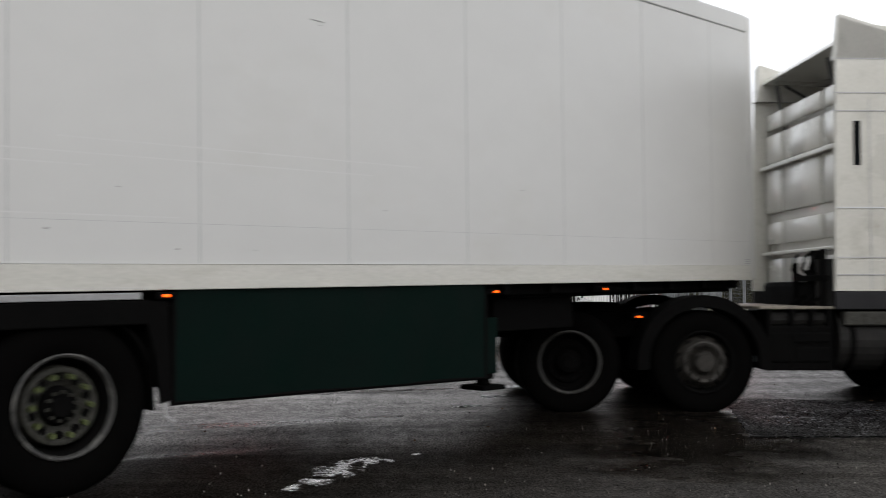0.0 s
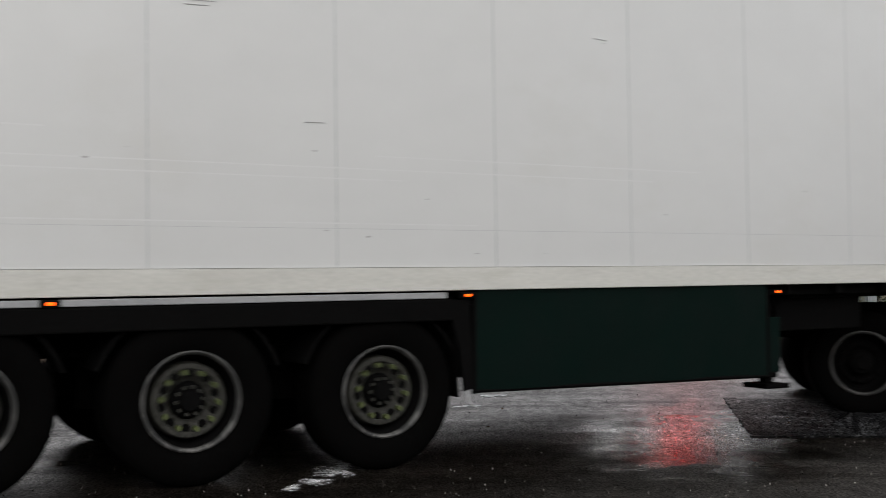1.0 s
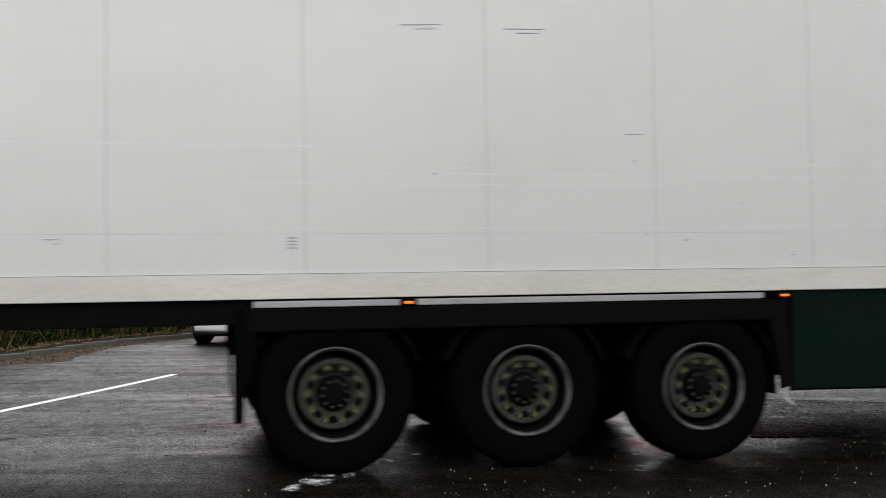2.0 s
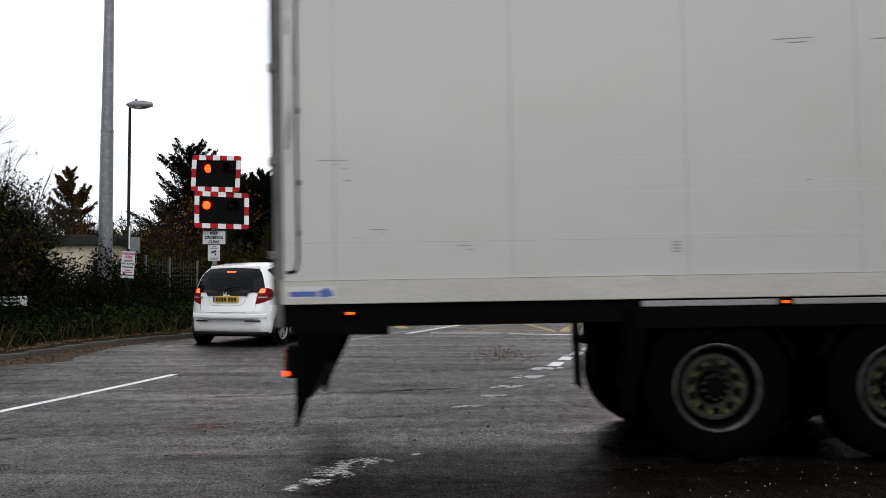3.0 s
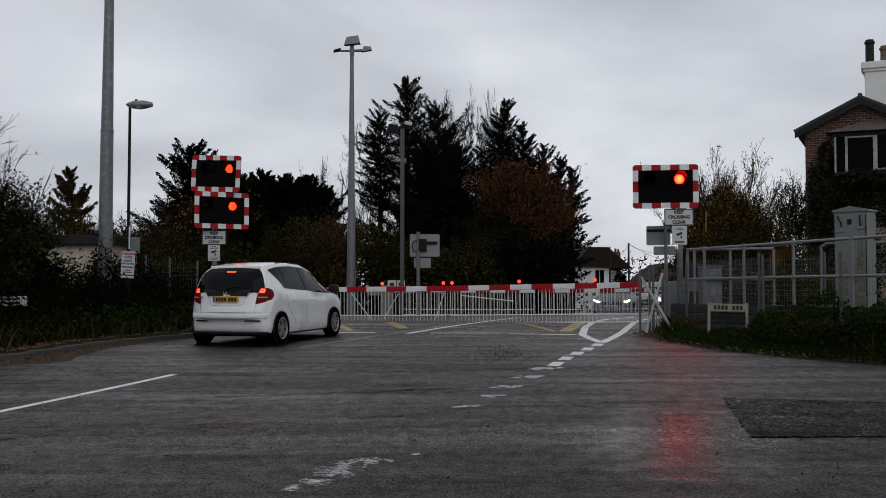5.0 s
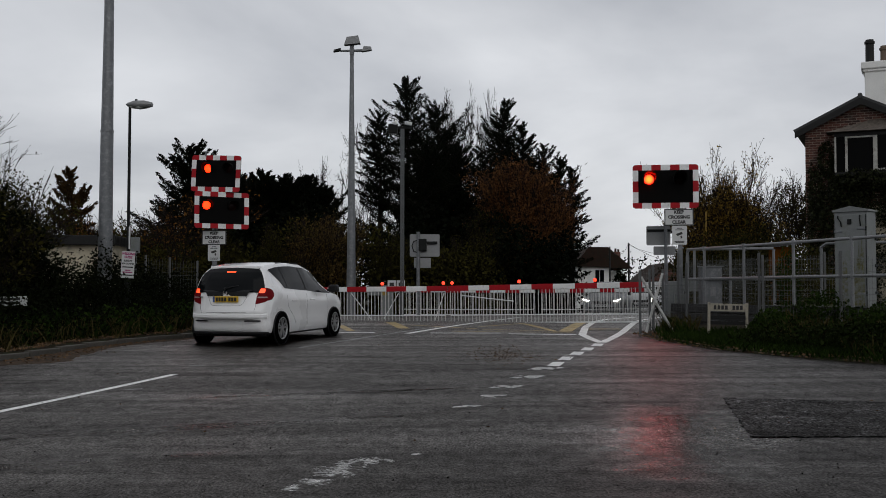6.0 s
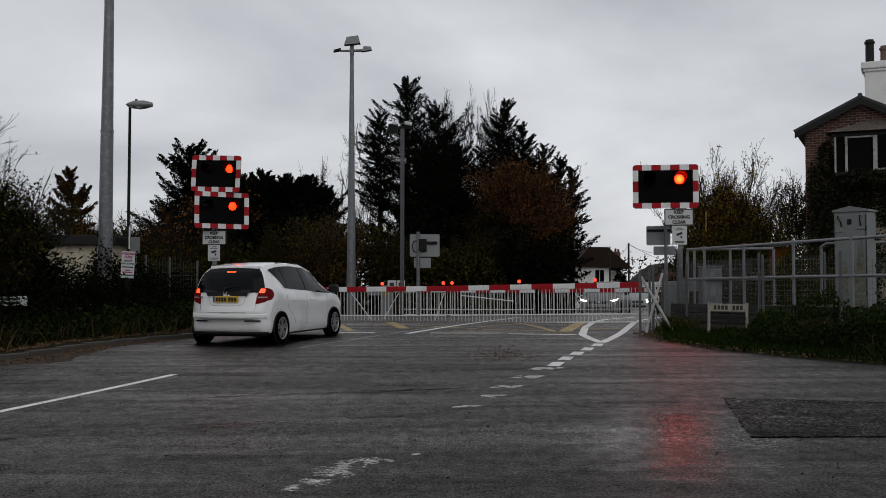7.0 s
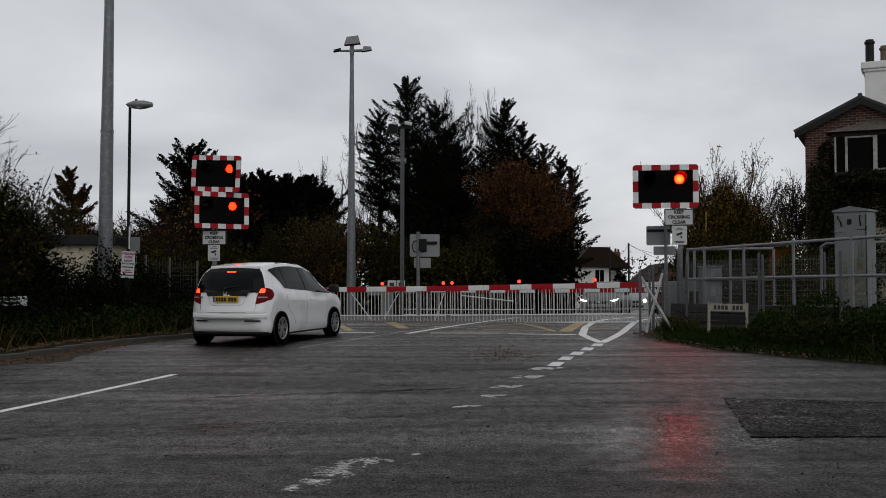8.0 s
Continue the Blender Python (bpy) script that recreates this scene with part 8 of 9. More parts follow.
def make_woods():
    west = -0.1
    for x, y, h, r, s, bare in ((-1.9, 55, 12.5, 2.7, 1, 0.1), (-0.3, 57, 11.3, 3.2, 2, 0), (-3.35, 55, 10.7, 1.5, 10, 0.50), (0.75, 54, 8.7, 2.6, 3, 0), (3.35, 58, 11.8, 2.5, 4, 0), (4.45, 58, 10.5, 2.1, 5, 0.1),
                             (5.65, 58, 9.4, 1.7, 6, 0.25), (6.35, 57, 8.5, 1.35, 7, 0.3), (6.9, 56, 7.9, 1.2, 19, 0.36), (-0.9, 52.5, 8.2, 2.4, 8, 0), (2.2, 56, 8.0, 2.3, 9, 0),
                             (-0.9, 60, 10.0, 2.3, 91, 0.2), (0.5, 60, 9.4, 2.4, 92, 0.2), (3.9, 60, 9.6, 2.4, 93, 0.2), (5.1, 60, 8.8, 2.2, 94, 0.2), (6.2, 59, 7.8, 1.2, 95, 0.3)):
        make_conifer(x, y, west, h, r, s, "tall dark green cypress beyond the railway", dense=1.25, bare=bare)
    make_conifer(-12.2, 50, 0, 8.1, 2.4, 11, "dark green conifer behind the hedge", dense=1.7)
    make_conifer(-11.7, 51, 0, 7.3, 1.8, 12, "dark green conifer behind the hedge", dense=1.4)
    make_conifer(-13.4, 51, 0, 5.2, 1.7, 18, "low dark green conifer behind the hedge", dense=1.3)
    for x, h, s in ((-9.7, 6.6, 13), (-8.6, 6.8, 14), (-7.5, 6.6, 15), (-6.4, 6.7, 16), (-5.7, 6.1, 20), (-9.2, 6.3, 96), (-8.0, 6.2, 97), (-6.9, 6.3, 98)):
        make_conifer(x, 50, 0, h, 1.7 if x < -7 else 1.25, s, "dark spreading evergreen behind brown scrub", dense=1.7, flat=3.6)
    make_conifer(-16.8, 47, 0, 6.6, 1.5, 17, "thin brownish larch beyond the hedge", dense=1.2, mat=LARCH, size=0.17)
    for x, y, h, s, stems, broad in ((-0.6, 62, 11.4, 21, 3, 1.6), (1.75, 62, 11.2, 27, 6, 2.2), (-3.9, 58, 10.0, 23, 3, 1.9)):
        make_tree("bare_tree", x, y, 0, h, s, OLIVE, "bare grey tree among dark cypresses", depth=5, stems=stems, splay=0.055, radius=0.10, spread=0.48, lift=0.02, kids=(1, 4), wiggle=0.25, fine=0.009, even=97, broad=broad)
    for x, y, h, s, stems, n in ((-7.4, 60, 8.7, 24, 1, 30), (-5.9, 58, 7.9, 26, 2, 160)):
        make_tree("bare_tree", x, y, 0, h, s, RUSSET, "bare twiggy tree behind the evergreens", leaves=n, size=0.09, depth=4, stems=stems, splay=0.05, radius=0.05, spread=0.48, lift=0.02, kids=(1, 4), wiggle=0.25, fine=0.007, even=99, broad=1.1)
    make_tree("bare_tree", -18.9, 40, 0, 8.4, 25, OLIVE, "bare twiggy tree behind the hedge", leaves=500, size=0.1, depth=4, radius=0.1, spread=0.4)
    make_tree("bare_tree", -19.0, 41, 0, 8.4, 28, OLIVE, "bare twiggy tree behind the hedge", depth=5, radius=0.1, spread=0.3, lift=0.3, kids=(2, 3))
    make_tree("scrub_tree", -15.5, 47, 0, 4.7, 29, RUSSET, "russet-leaved shrub behind the hut", leaves=5200, size=0.11, depth=4, stems=4, radius=0.05, spread=0.3, lift=0.28)
    for x, h, s, n in ((-13.7, 5.0, 43, 500), (-12.9, 4.4, 44, 900), (-14.5, 4.6, 45, 700)):
        make_tree("scrub_tree", x, 47, 0, h, s, RUSSET, "half-bare twiggy shrub behind the hut", leaves=n, size=0.09, depth=4, stems=4, radius=0.04, spread=0.34, lift=0.2, splay=0.16, wiggle=0.16)
    make_tree("bare_tree", -9.5, 36, 0.3, 5.0, 27, RUSSET, "thin bare tree by the hedge", leaves=600, size=0.1, depth=4, radius=0.05)
    # russet and olive scrub beyond the railway
    for x, y, h, s, mat, label in ((2.6, 51, 5.6, 33, OLIVE, "olive scrub tree by the railway"),
                                   (-6.2, 46, 5.0, 34, SCRUB_BROWN, "olive brown scrub tree by the railway"), (-4.8, 45, 4.9, 35, SCRUB_BROWN, "brown scrub tree by the railway"), (-8.0, 44, 4.2, 36, OLIVE, "olive brown scrub tree by the railway"),
                                   (-10.2, 45, 4.0, 37, OLIVE, "olive brown scrub tree by the railway"), (-2.9, 46, 3.9, 38, OLIVE, "olive scrub tree by the railway"), (-5.6, 44, 4.4, 39, SCRUB_BROWN, "dull brown scrub tree by the railway"),
                                   (0.6, 47, 4.2, 40, OLIVE, "olive scrub tree by the railway")):
        make_tree("scrub_tree", x, y, -0.1, h, s, mat, label, leaves=8000, size=0.10, ratio=0.34, depth=4, stems=3, radius=0.06, spread=0.3, lift=0.28)
    for x, y, h, s in ((3.3, 52, 8.0, 31), (4.2, 52.5, 8.1, 32), (4.9, 52, 7.2, 30)):
        make_tree("scrub_tree", x, y, -0.1, h, s, TWIG_RUSSET, "russet-twigged upright tree before dark cypresses", leaves=15000, size=0.2, depth=4, stems=6, radius=0.05, spread=0.24, lift=0.3, splay=0.13, ratio=0.16)
    leaf_bank("scrub", [(-11, 44, 1.2, 2.2, 1.2, 1.9), (-8.5, 43.5, 1.2, 2, 1.2, 1.6), (-6, 45, 1.4, 2, 1.2, 2.4), (-3.5, 46, 1.4, 2, 1.2, 2.4), (-1, 46, 1.2, 2, 1.2, 2.0), (1.2, 46.5, 1.2, 1.4, 1.2, 1.8)], 21000, 0.16, OLIVE, 41,
              "dense brown-green scrub along the railway", "scrub")
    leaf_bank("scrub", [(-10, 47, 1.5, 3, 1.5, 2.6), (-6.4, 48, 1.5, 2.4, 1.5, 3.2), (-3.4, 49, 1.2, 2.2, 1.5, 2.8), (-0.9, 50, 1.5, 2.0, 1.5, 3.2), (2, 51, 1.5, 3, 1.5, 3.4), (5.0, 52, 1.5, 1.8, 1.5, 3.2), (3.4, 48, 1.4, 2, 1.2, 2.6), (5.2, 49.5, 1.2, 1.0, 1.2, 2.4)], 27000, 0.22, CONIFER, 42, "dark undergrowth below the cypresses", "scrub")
    # east: yellowing trees behind the signal
    for x, y, h, s, n, mat in ((12.4, 45, 7.9, 51, 5200, YELLOW_LEAF), (12.7, 46, 7.2, 52, 3600, OLIVE), (11.6, 44, 5.8, 53, 4600, YELLOW_LEAF), (13.0, 45, 5.6, 54, 3600, YELLOW_LEAF), (9.9, 40, 4.6, 55, 2200, YELLOW_LEAF)):
        make_tree("autumn_tree", x, y, -0.1, h, s, mat, "upright tree with sparse yellowing leaves", leaves=int(n * 1.7), size=0.095, depth=4, stems=4, radius=0.06, spread=0.26, lift=0.3, splay=0.09)
    for x, y, h, s in ((17.0, 50, 8.0, 57), (16.3, 49, 6.4, 58)):
        make_tree("autumn_tree", x, y, -0.1, h, s, OLIVE, "thin grey tree beside the brick house", leaves=2200, size=0.12, depth=4, stems=2, radius=0.07, spread=0.36, splay=0.1)
    leaf_bank("scrub", [(9.8, 38, 1.0, 1.6, 1.0, 1.8), (11.6, 40, 1.2, 2.0, 1.0, 2.2), (12.6, 42, 1.2, 1.8, 1, 2.3), (8.8, 33, 0.9, 1.0, 1.0, 1.2), (10.4, 31, 1.0, 1.2, 1.0, 1.5), (9.6, 28, 1.0, 0.9, 0.8, 1.1), (9.0, 27.5, 1.0, 0.7, 0.5, 0.75)], 22000, 0.11, OLIVE, 56, "dark shrubs behind the handrail", "scrub")
    leaf_bank("scrub", [(8.6, 36, 1.2, 1.2, 0.8, 1.4), (10.0, 36, 1.3, 1.2, 0.8, 1.6), (11.4, 36.5, 1.3, 1.2, 0.8, 1.7)], 14000, 0.1, HOLLY, 59, "dark evergreen shrubs behind the fence", "scrub", hollow=0.3)
    leaf_bank("scrub", [(-14.5, 38, 2.2, 1.8, 1.2, 2.2), (-12.6, 41, 1.8, 1.2, 1.0, 1.9), (-16.5, 38, 2.8, 1.6, 1.2, 2.8), (-10.8, 40, 1.5, 1.0, 1.0, 1.5), (-13.2, 48, 1.8, 1.5, 1.0, 2.1), (-11.2, 46, 1.6, 1.3, 1.0, 1.9)], 22000, 0.12, OLIVE, 66, "brown-green thicket behind the hut", "scrub", hollow=0.3)
    leaf_bank("far_woods", [(x, 150 + 12 * math.sin(x), 2.0, 12, 6, 4.2 + 1.2 * math.sin(x * 0.7)) for x in range(-150, 170, 13)], 30000, 0.45, CONIFER, 57, "far line of dark trees", "woods")
    leaf_bank("garden_shrub", [(11.55, 68, 1.2, 0.45, 0.6, 1.2)], 2600, 0.14, IVY, 58, "dark garden shrub before the white house", "shrub")


make_woods()


def make_hedges():
    blobs = []
    rnd = random.Random(6)
    for i in range(26):
        y = 14.5 + i * 0.62
        for k in range(3):
            x = kerb_x(y) - 1.2 - 1.0 * k - rnd.random() * 0.5
            h = (0.75, 1.1, 1.3)[k] * (1.15 if y < 19 else 0.75 if y < 23.5 else 0.7) * rnd.uniform(0.8, 1.15)
            blobs.append((x, y + rnd.uniform(-0.3, 0.3), verge_z(x, y) + h * 0.4, 0.8, 0.7, h * 0.75))
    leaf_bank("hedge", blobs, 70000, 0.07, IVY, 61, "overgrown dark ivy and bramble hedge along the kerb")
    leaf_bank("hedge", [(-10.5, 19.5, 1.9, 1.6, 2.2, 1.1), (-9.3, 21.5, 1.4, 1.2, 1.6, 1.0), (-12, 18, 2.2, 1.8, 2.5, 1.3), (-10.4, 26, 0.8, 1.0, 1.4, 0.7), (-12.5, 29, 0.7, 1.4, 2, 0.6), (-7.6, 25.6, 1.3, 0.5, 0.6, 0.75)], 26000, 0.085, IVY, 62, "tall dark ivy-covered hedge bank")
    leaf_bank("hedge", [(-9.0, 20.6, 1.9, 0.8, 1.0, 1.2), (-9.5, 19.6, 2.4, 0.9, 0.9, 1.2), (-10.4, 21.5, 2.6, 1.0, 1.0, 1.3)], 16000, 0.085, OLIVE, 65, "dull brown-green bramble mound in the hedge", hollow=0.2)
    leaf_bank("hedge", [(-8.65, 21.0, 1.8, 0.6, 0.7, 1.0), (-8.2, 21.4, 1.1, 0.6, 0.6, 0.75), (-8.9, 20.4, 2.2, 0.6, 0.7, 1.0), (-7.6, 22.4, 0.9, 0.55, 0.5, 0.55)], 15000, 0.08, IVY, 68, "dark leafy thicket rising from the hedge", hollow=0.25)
    for k, (x, y, h) in enumerate(((-10.4, 24.0, 2.9), (-10.7, 24.5, 3.2), (-10.6, 23.8, 3.4), (-8.7, 20.6, 2.2), (-10.7, 25.5, 3.3))):
        make_tree("bramble_shrub", x, y, verge_z(x, y), h, 70 + k, OLIVE, "arching leggy shrub with sparse dull leaves", leaves=1500, size=0.10, depth=3, stems=4, radius=0.022, spread=0.4, lift=0.1, kids=(2, 5))
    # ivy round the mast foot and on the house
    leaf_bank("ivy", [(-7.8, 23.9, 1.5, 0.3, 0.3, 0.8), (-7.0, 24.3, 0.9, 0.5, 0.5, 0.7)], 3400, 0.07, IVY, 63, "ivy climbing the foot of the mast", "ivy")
    def on_wall(u, z, ru, rz, d=0.12):
        return (11.16 + 0.9135 * u, 31.88 - 0.407 * u, z, ru, d + 0.3 * ru, rz)

    leaf_bank("ivy", [on_wall(0.3, 2.2, 0.35, 2.0), on_wall(0.9, 2.3, 0.6, 2.0), on_wall(1.5, 2.6, 0.6, 1.7), on_wall(2.0, 3.9, 0.8, 0.65), on_wall(1.2, 4.2, 0.6, 0.55), on_wall(2.7, 3.7, 0.6, 0.9), on_wall(2.9, 1.6, 0.5, 1.2), on_wall(0.25, 4.2, 0.25, 0.8), on_wall(0.75, 4.6, 0.14, 0.6), on_wall(1.3, 4.55, 0.5, 0.28, 0.5), on_wall(2.0, 4.5, 0.6, 0.3, 0.5), on_wall(2.7, 4.5, 0.6, 0.3, 0.5), on_wall(0.55, 5.2, 0.2, 0.5), on_wall(2.3, 1.4, 0.6, 1.3), on_wall(3.1, 2.4, 0.4, 1.0)], 44000, 0.085, WALL_IVY, 64, "dense ivy over the brick wall", "ivy")


make_hedges()


def make_grass():
    rng = np.random.default_rng(81)

    def tufts(name, spots, blades, tall, mat, label):
        pts = []
        for x, y, rx, ry, w in spots:
            n = int(blades * w)
            a, r = rng.random(n) * 2 * math.pi, np.sqrt(rng.random(n))
            pts.append(np.stack([x + rx * r * np.cos(a), y + ry * r * np.sin(a)], axis=1))
        xy = np.concatenate(pts)
        keep = np.array([(px < kerb_x(py) - 0.22) if px < 0 else (px > verge_x(py) + 0.05) for px, py in xy])
        xy = xy[keep]
        n = len(xy)
        z = np.array([max(verge_z(px, py), 0) for px, py in xy])
        root = np.column_stack([xy, z - 0.02])
        lean = rng.normal(size=(n, 3)) * 0.4
        lean[:, 2] = 1
        h = tall * rng.uniform(0.4, 1.3, n)
        tip = root + lean * h[:, None]
        tip[:, 2] -= 0.15 * h
        middle = root + lean * h[:, None] * 0.55
        w = np.cross(lean, rng.normal(size=(n, 3)))
        w = w / np.linalg.norm(w, axis=1, keepdims=True) * (0.006 + 0.008 * rng.random((n, 1)))
        verts = np.stack([root - w, root + w, middle + w * 0.8, tip, middle - w * 0.8], axis=1).reshape(-1, 3)
        ob = new(name, fast_mesh(name, verts, np.arange(5 * n).reshape(n, 5), mat))
        tagged(ob, label, "grass", kind="stuff")

    west = [(kerb_x(y) - 1.35, y, 0.75, 0.9, 1.0) for y in np.arange(17.5, 27, 0.8)]
    tufts("verge_grass", west, 520, 0.26, GRASS, "rough green grass and weeds behind the kerb")
    east = [(verge_x(y) + 0.75, y, 0.75, 0.8, 1.0) for y in np.arange(13.6, 20.7, 0.7)]
    tufts("verge_grass", east, 800, 0.17, GRASS, "rough green grass along the verge")
    dry = [(7.2, 16.4, 0.9, 0.9, 1.0), (8.4, 15.2, 0.8, 0.8, 1.0), (6.3, 18.2, 0.6, 0.7, 0.7), (6.6, 19.6, 0.5, 0.5, 0.5), (7.6, 18.0, 0.7, 0.6, 0.8), (5.0, 22.2, 0.4, 0.4, 0.4)]
    tufts("dry_stalks", dry, 340, 0.40, STRAW, "dry straw-coloured stalks among the verge weeds")
    tufts("verge_grass", [(x - 0.2, y - 0.3, rx, ry, w) for x, y, rx, ry, w in dry], 420, 0.30, GRASS, "tall green grass among the verge weeds")
    tufts("dry_stalks", [(kerb_x(y) - 1.1, y, 0.8, 0.7, 0.5) for y in np.arange(17.0, 24, 1.1)], 300, 0.42, STRAW, "dry stalks among the weeds behind the kerb")
    # broad weeds and ivy on the verges
    leaf_bank("weeds", [(kerb_x(y) - 1.15, y, verge_z(kerb_x(y) - 1.15, y) + 0.12, 0.55, 0.5, 0.35) for y in np.arange(17.8, 27, 0.7)], 9000, 0.08, GRASS, 82, "broad-leaved green weeds behind the kerb", "weeds")
    leaf_bank("weeds", [(verge_x(y) + (1.2 if y < 18.6 else 1.75), y, verge_z(verge_x(y) + 1.3, y) + 0.12, 0.7, 0.5, 0.24 + 0.08 * math.sin(y * 2)) for y in np.arange(13.4, 19.2, 0.55)], 12000, 0.07, WEED, 83, "dark ivy and weeds below the handrail", "weeds")
    leaf_bank("weeds", [(6.9, 20.6, 0.6, 0.3, 0.3, 0.3), (7.0, 19.2, 0.7, 0.45, 0.4, 0.45), (8.0, 18.2, 0.7, 0.5, 0.5, 0.35), (7.35, 22.2, 1.2, 0.22, 0.2, 0.85), (4.95, 22.6, 0.42, 0.2, 0.25, 0.2), (6.3, 20.0, 0.5, 0.3, 0.4, 0.35), (6.0, 18.9, 0.45, 0.45, 0.4, 0.3), (7.0, 17.0, 0.5, 0.5, 0.5, 0.4), (8.0, 15.6, 0.6, 0.5, 0.5, 0.5)], 13000, 0.07, GRASS, 84, "tall green weeds at the bank", "weeds")
    # fallen leaves
    for name, side in (("leaf_litter", -1), ("leaf_litter", 1)):
        ys = rng.uniform(14.0, 27, 1500) if side < 0 else rng.uniform(13.2, 22.4, 500)
        off = np.abs(rng.normal(size=len(ys))) * (0.45 if side > 0 else 0.3)
        xs = np.array([kerb_x(y) - 0.25 - o if side < 0 else verge_x(y) - 0.12 + o * 0.6 for y, o in zip(ys, off)])
        zs = np.array([verge_z(x, y) if side < 0 else max(verge_z(x, y), gz(y)) for x, y in zip(xs, ys)]) + 0.035
        at = np.column_stack([xs, ys, zs])
        along = rng.normal(size=at.shape) * np.array([1, 1, 0.15])
        tagged(new(name, leaf_mesh(name, at, along, 0.055, LITTER, rng, ratio=0.7)), "fallen tan autumn leaves on the verge", "leaves", kind="stuff")
    ys = rng.uniform(14.2, 20.5, 620)
    xs = np.array([kerb_x(y) + abs(rng.normal()) * (0.35 if y < 18 else 0.14) for y in ys])
    at = np.column_stack([xs, ys, [gz(b) + 0.018 for b in ys]])
    tagged(new("leaf_litter", leaf_mesh("leaf_litter", at, rng.normal(size=at.shape) * np.array([1, 1, 0.12]), 0.045, LITTER, rng, ratio=0.6)), "fallen leaves washed along the kerb", "leaves", kind="stuff")
    at = np.column_stack([1.02 + rng.normal(size=900) * 0.30, 17.2 + rng.normal(size=900) * 0.85, np.zeros(900)])
    at[:, 2] = [gz(b) + 0.01 for b in at[:, 1]]
    tagged(new("leaf_litter", leaf_mesh("leaf_litter", at, rng.normal(size=at.shape) * np.array([1, 1, 0.1]), 0.024, LITTER, rng, ratio=0.6)), "swept-up wet leaf crumbs on the asphalt", "leaves", kind="stuff")
    xs, ys = rng.uniform(-6.3, 5.0, 110), rng.uniform(8, 21, 110)
    ok = np.array([kerb_x(b) + 0.1 < a < (verge_x(b) - 0.1) for a, b in zip(xs, ys)])
    at = np.column_stack([xs, ys, [gz(b) + 0.012 for b in ys]])[ok]
    tagged(new("leaf_litter", leaf_mesh("leaf_litter", at, rng.normal(size=at.shape) * np.array([1, 1, 0.1]), 0.028, LITTER, rng, ratio=0.6)), "scattered wet leaves on the asphalt", "leaves", kind="stuff")

    # grit and crumbs on the asphalt
    for count, size, mat, label in ((1500, 0.012, GRIT_PALE, "pale stone grit scattered on the road"), (260, 0.013, GRIT_DARK, "dark crumbs of tar and leaf on the road")):
        d = 6.0 + 13 * rng.random(count) ** 1.5
        xs = rng.uniform(-0.5, 0.5, count) * d
        keep = np.array([kerb_x(b) + 0.1 < a < verge_x(b) - 0.1 if b > 13 else True for a, b in zip(xs, d)])
        at = np.column_stack([xs, d, [gz(b) + 0.006 for b in d]])[keep]
        ob = new("road_grit", leaf_mesh("road_grit", at, rng.normal(size=at.shape) * np.array([1, 1, 0.5]), size, mat, rng, ratio=0.8))
        tagged(ob, label, "grit", kind="stuff")


GRIT_PALE = pbr("pale_stone_grit", (0.16, 0.15, 0.135), 0.8, var=0.3, bump=0.0, island=0.5, spec=0.1)
GRIT_DARK = pbr("dark_tar_crumb", (0.006, 0.005, 0.0045), 0.9, var=0.3, bump=0.0, island=0.5, spec=0.02)
make_grass()


def make_kerb():
    """Concrete kerb stones laid end to end along the west verge."""
    k = thing("kerb", Matrix(), "weathered concrete kerb stones beside the road", "kerb", kind="structure")
    pts = [p for p in KERB_LINE if 11 < p[1] < 47]
    dense = []
    for a, b in zip(pts, pts[1:]):
        n = max(1, int(math.dist(a, b) / 0.05))
        dense += [(a[0] + (b[0] - a[0]) * i / n, a[1] + (b[1] - a[1]) * i / n) for i in range(n)]
    stone = finish(boxes((-0.445, 0.445, -0.065, 0.065, -0.12, 0.095), bevel=0.012), "kerb_stone", KERB)
    last = dense[0]
    for p in dense:
        if math.dist(p, last) >= 0.905:
            mx, my = (p[0] + last[0]) / 2, (p[1] + last[1]) / 2
            part("kerb_stone", stone, KERB, k, at=pose(mx - 0.07, my, gz(my), 0, 0, math.degrees(math.atan2(p[1] - last[1], p[0] - last[0]))))
            last = p


make_kerb()


# ---- what moves ----
# time, the trailer's near rear seam (x, y), its heading
TRAIL = [(0, -5.933, 2.405, 44.3), (0.5, -5.529, 3.468, 36.8), (1, -4.968, 4.465, 29.0), (1.5, -4.229, 5.377, 20.8), (2, -3.255, 6.176, 13.4), (2.5, -2.07, 6.75, 7.6),
         (3, -0.72, 7.17, 2.2), (3.5, 0.77, 7.45, -5.2), (4, 2.44, 7.65, -14.8), (4.5, 4.15, 7.74, -20.6), (5, 5.9, 7.6, -23.5), (6, 9.5, 6.6, -27.0), (7, 13.1, 5.0, -29.0), (8, 16.8, 3.1, -29.0)]
HEADING = [(0, 2), (0.5, -5), (1, -11), (1.5, -16), (2, -20), (2.5, -23), (3, -26), (3.5, -29), (4, -33), (4.5, -36), (5, -37), (6, -34), (7, -30), (8, -29)]
KINGPIN = 11.56


def spline(ts, values, t):
    """A smooth curve through the values."""
    slopes = np.gradient(np.array(values), np.array(ts))
    i = min(max(int(np.searchsorted(ts, t, side="right")) - 1, 0), len(ts) - 2)
    h = ts[i + 1] - ts[i]
    s = (t - ts[i]) / h
    return ((2 * s ** 3 - 3 * s ** 2 + 1) * values[i] + (s ** 3 - 2 * s ** 2 + s) * h * slopes[i]
            + (-2 * s ** 3 + 3 * s ** 2) * values[i + 1] + (s ** 3 - s ** 2) * h * slopes[i + 1])


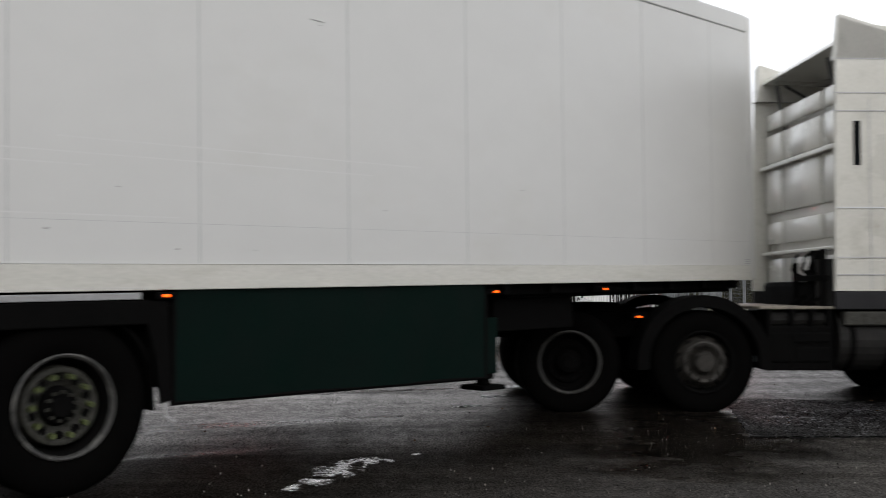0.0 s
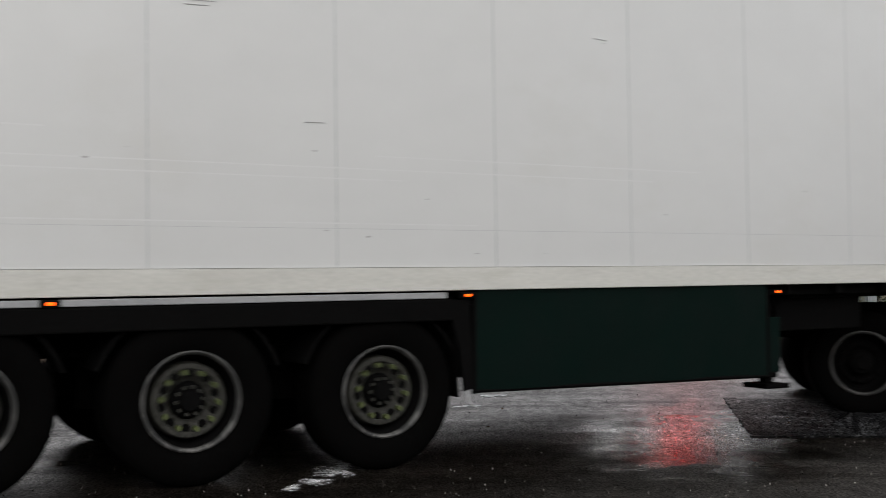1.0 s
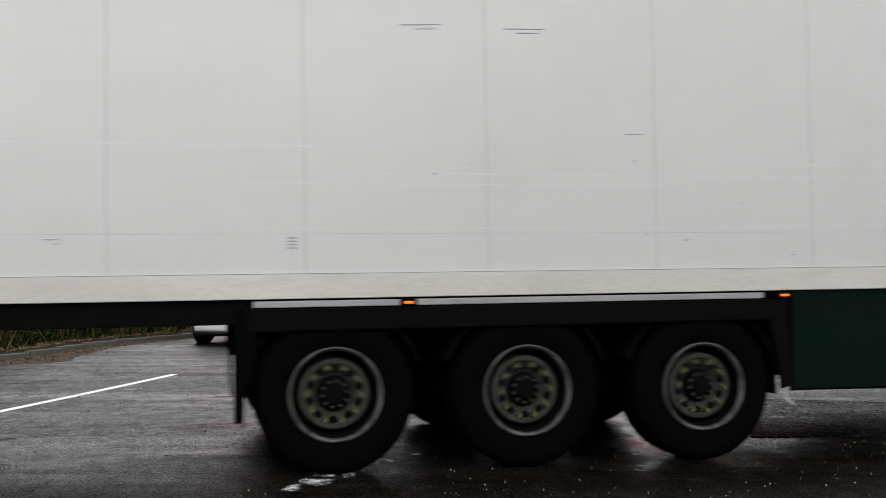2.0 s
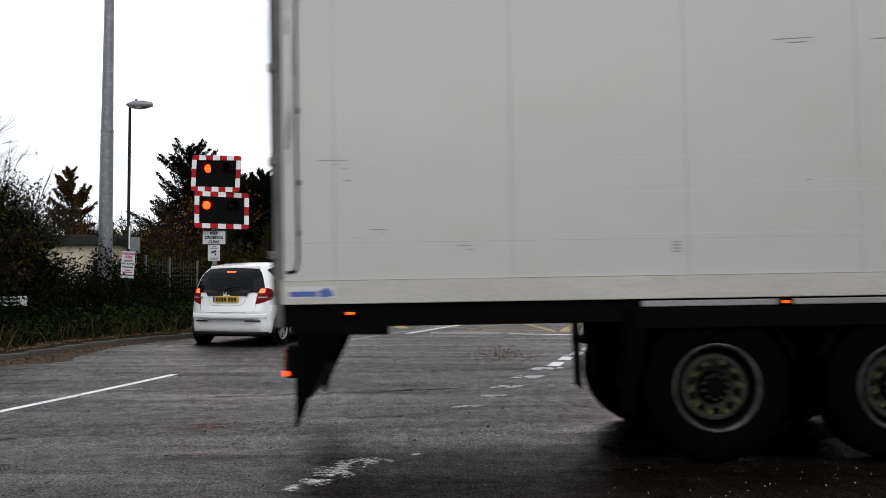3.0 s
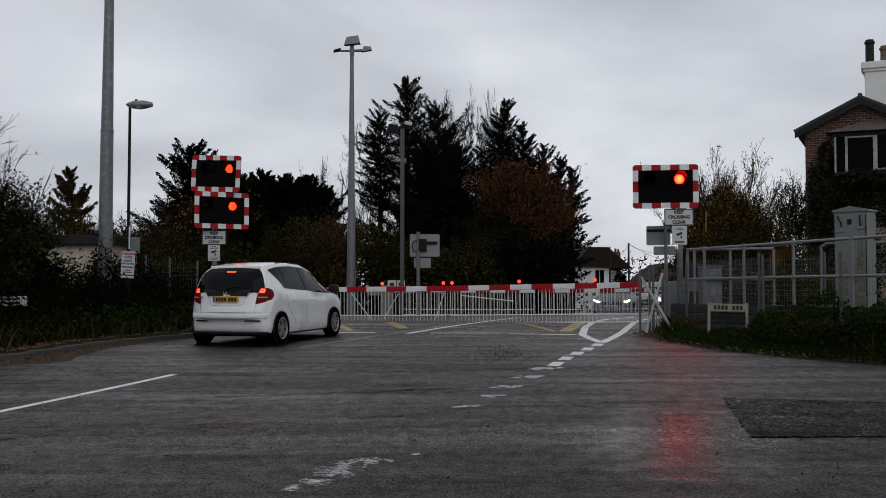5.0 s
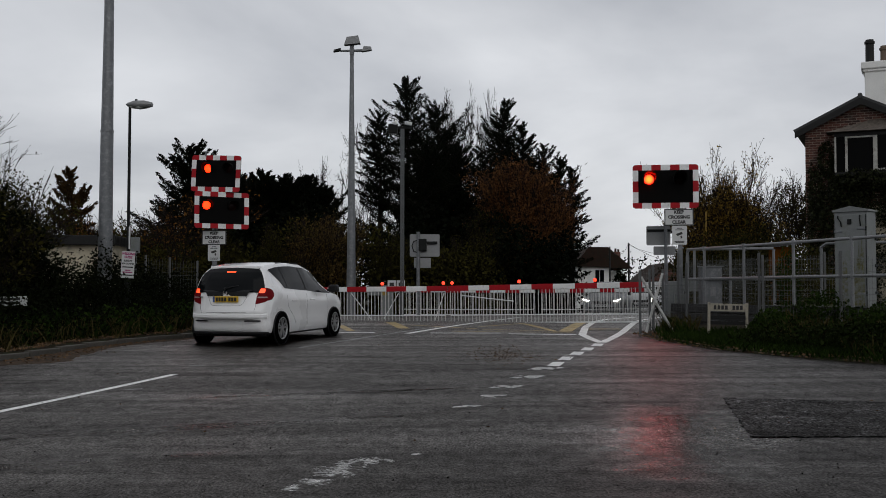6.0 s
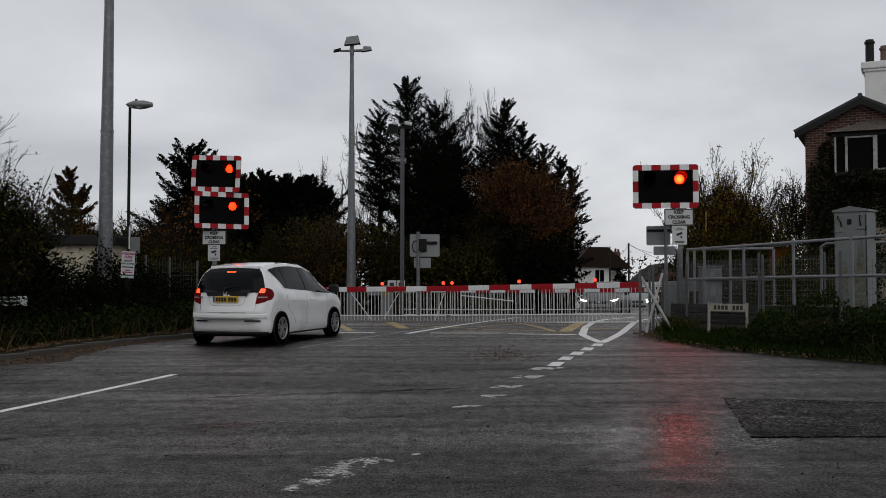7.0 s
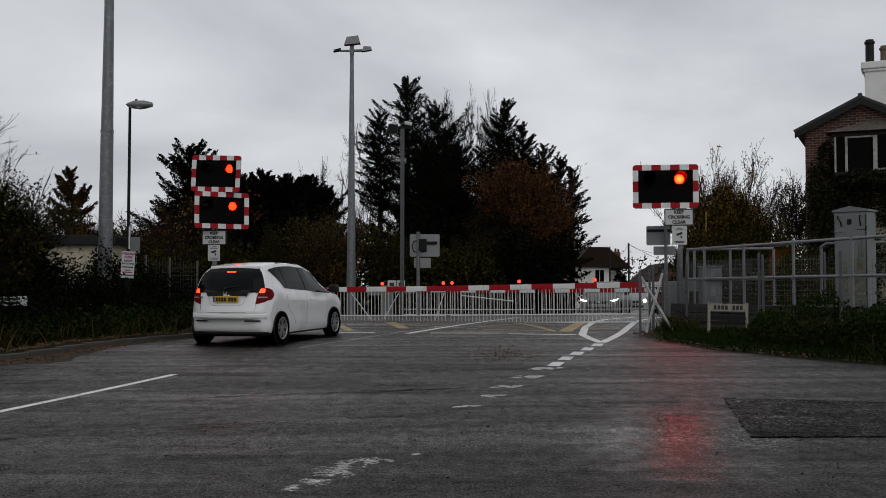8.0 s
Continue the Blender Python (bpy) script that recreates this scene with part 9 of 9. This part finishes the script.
def trailer_at(t):
    ts = [r[0] for r in TRAIL]
    x, y, a = (spline(ts, [r[k] for r in TRAIL], t) for k in (1, 2, 3))
    return x - 1.28 * math.sin(radians(a)), y + 1.28 * math.cos(radians(a)), a


def tractor_at(t):
    x, y, a = trailer_at(t)
    psi = float(spline([r[0] for r in HEADING], [r[1] for r in HEADING], t))
    return x + KINGPIN * math.cos(radians(a)), y + KINGPIN * math.sin(radians(a)), psi


def lorry_rows(where, times):
    rows = []
    for t in times:
        x, y, a = where(t)
        rows.append((t, pose(x, y, 0, 0, 0, a)))
    return rows


def spin_rows(where, times, local):
    """A wheel's turning, from the way that its axle has rolled."""
    c, y, r, spin = local
    rows, turned, last = [], 0.0, None
    for t in times:
        px, py, a = where(t)
        p = Vector((px + c * math.cos(radians(a)), py + c * math.sin(radians(a))))
        if last is not None:
            turned += (p - last).length / r
        last = p
        rows.append((t, Matrix.Translation((c, y, r)) @ Matrix.Rotation(turned, 4, "Y") @ pose(0, 0, 0, 0, 0, spin)))
    return rows


# time, place on the road, heading of the two cars beyond the railway
FIRST = [(0, 20.5, 96, 254), (2, 14.4, 71, 254), (3.2, 10.6, 55.5, 253), (4.0, 9.04, 49.6, 252), (4.4, 8.52, 48.5, 252), (4.7, 8.22, 47.8, 252), (5.2, 7.78, 47.0, 252), (5.8, 7.42, 46.4, 252), (6.2, 7.28, 46.1, 252), (6.6, 7.2, 46.0, 252), (8, 7.2, 46.0, 252)]
SECOND = [(0, 26, 116, 254), (2, 21.5, 97, 254), (4.2, 14.9, 72, 253), (4.7, 13.6, 67, 253), (5.8, 11.9, 61, 252), (6.4, 11.2, 58.4, 252), (7.0, 10.7, 56.6, 252), (7.5, 10.45, 56.0, 252), (8, 10.45, 56.0, 252)]


def car_rows(rows):
    return [(t, pose(x, y, gz(y), 0, math.degrees(math.atan2(gz(y + 1.3) - gz(y - 1.3), 2.6)), a)) for t, x, y, a in rows]


def wigwag_rows(places):
    """The lit lamp changes sides every 0.374 s."""
    left, right = (Matrix.Translation(p) for p in places)
    rows, k = [], -9
    side = right
    rows.append((0, left if (9 % 2) == 0 else right))
    while True:
        t = 3.60 + 0.3736 * k
        k += 1
        if t > 7.95:
            break
        now = left if (k - 1) % 2 == 0 else right
        before = right if now is left else left
        f = math.floor(t * 30) / 30
        if f > 0.05:
            rows += [(f, before), (f + 1 / 30, now)]
        else:
            rows[0] = (0, now)
        side = now
    rows.append((8, side))
    return rows


def motions():
    walk(FIRST_CAR, car_rows(FIRST))
    walk(SECOND_CAR, car_rows(SECOND))
    for lit, places in LIT:
        walk(lit, wigwag_rows(places))
    times = [round(0.1 * i, 2) for i in range(81)]
    for ob, wheels, where in ((TRAILER, TRAILER_WHEELS, trailer_at), (TRACTOR, TRACTOR_WHEELS, tractor_at)):
        walk(ob, lorry_rows(where, times))
        for wheel, local in wheels:
            walk(wheel, spin_rows(where, times, local))


motions()
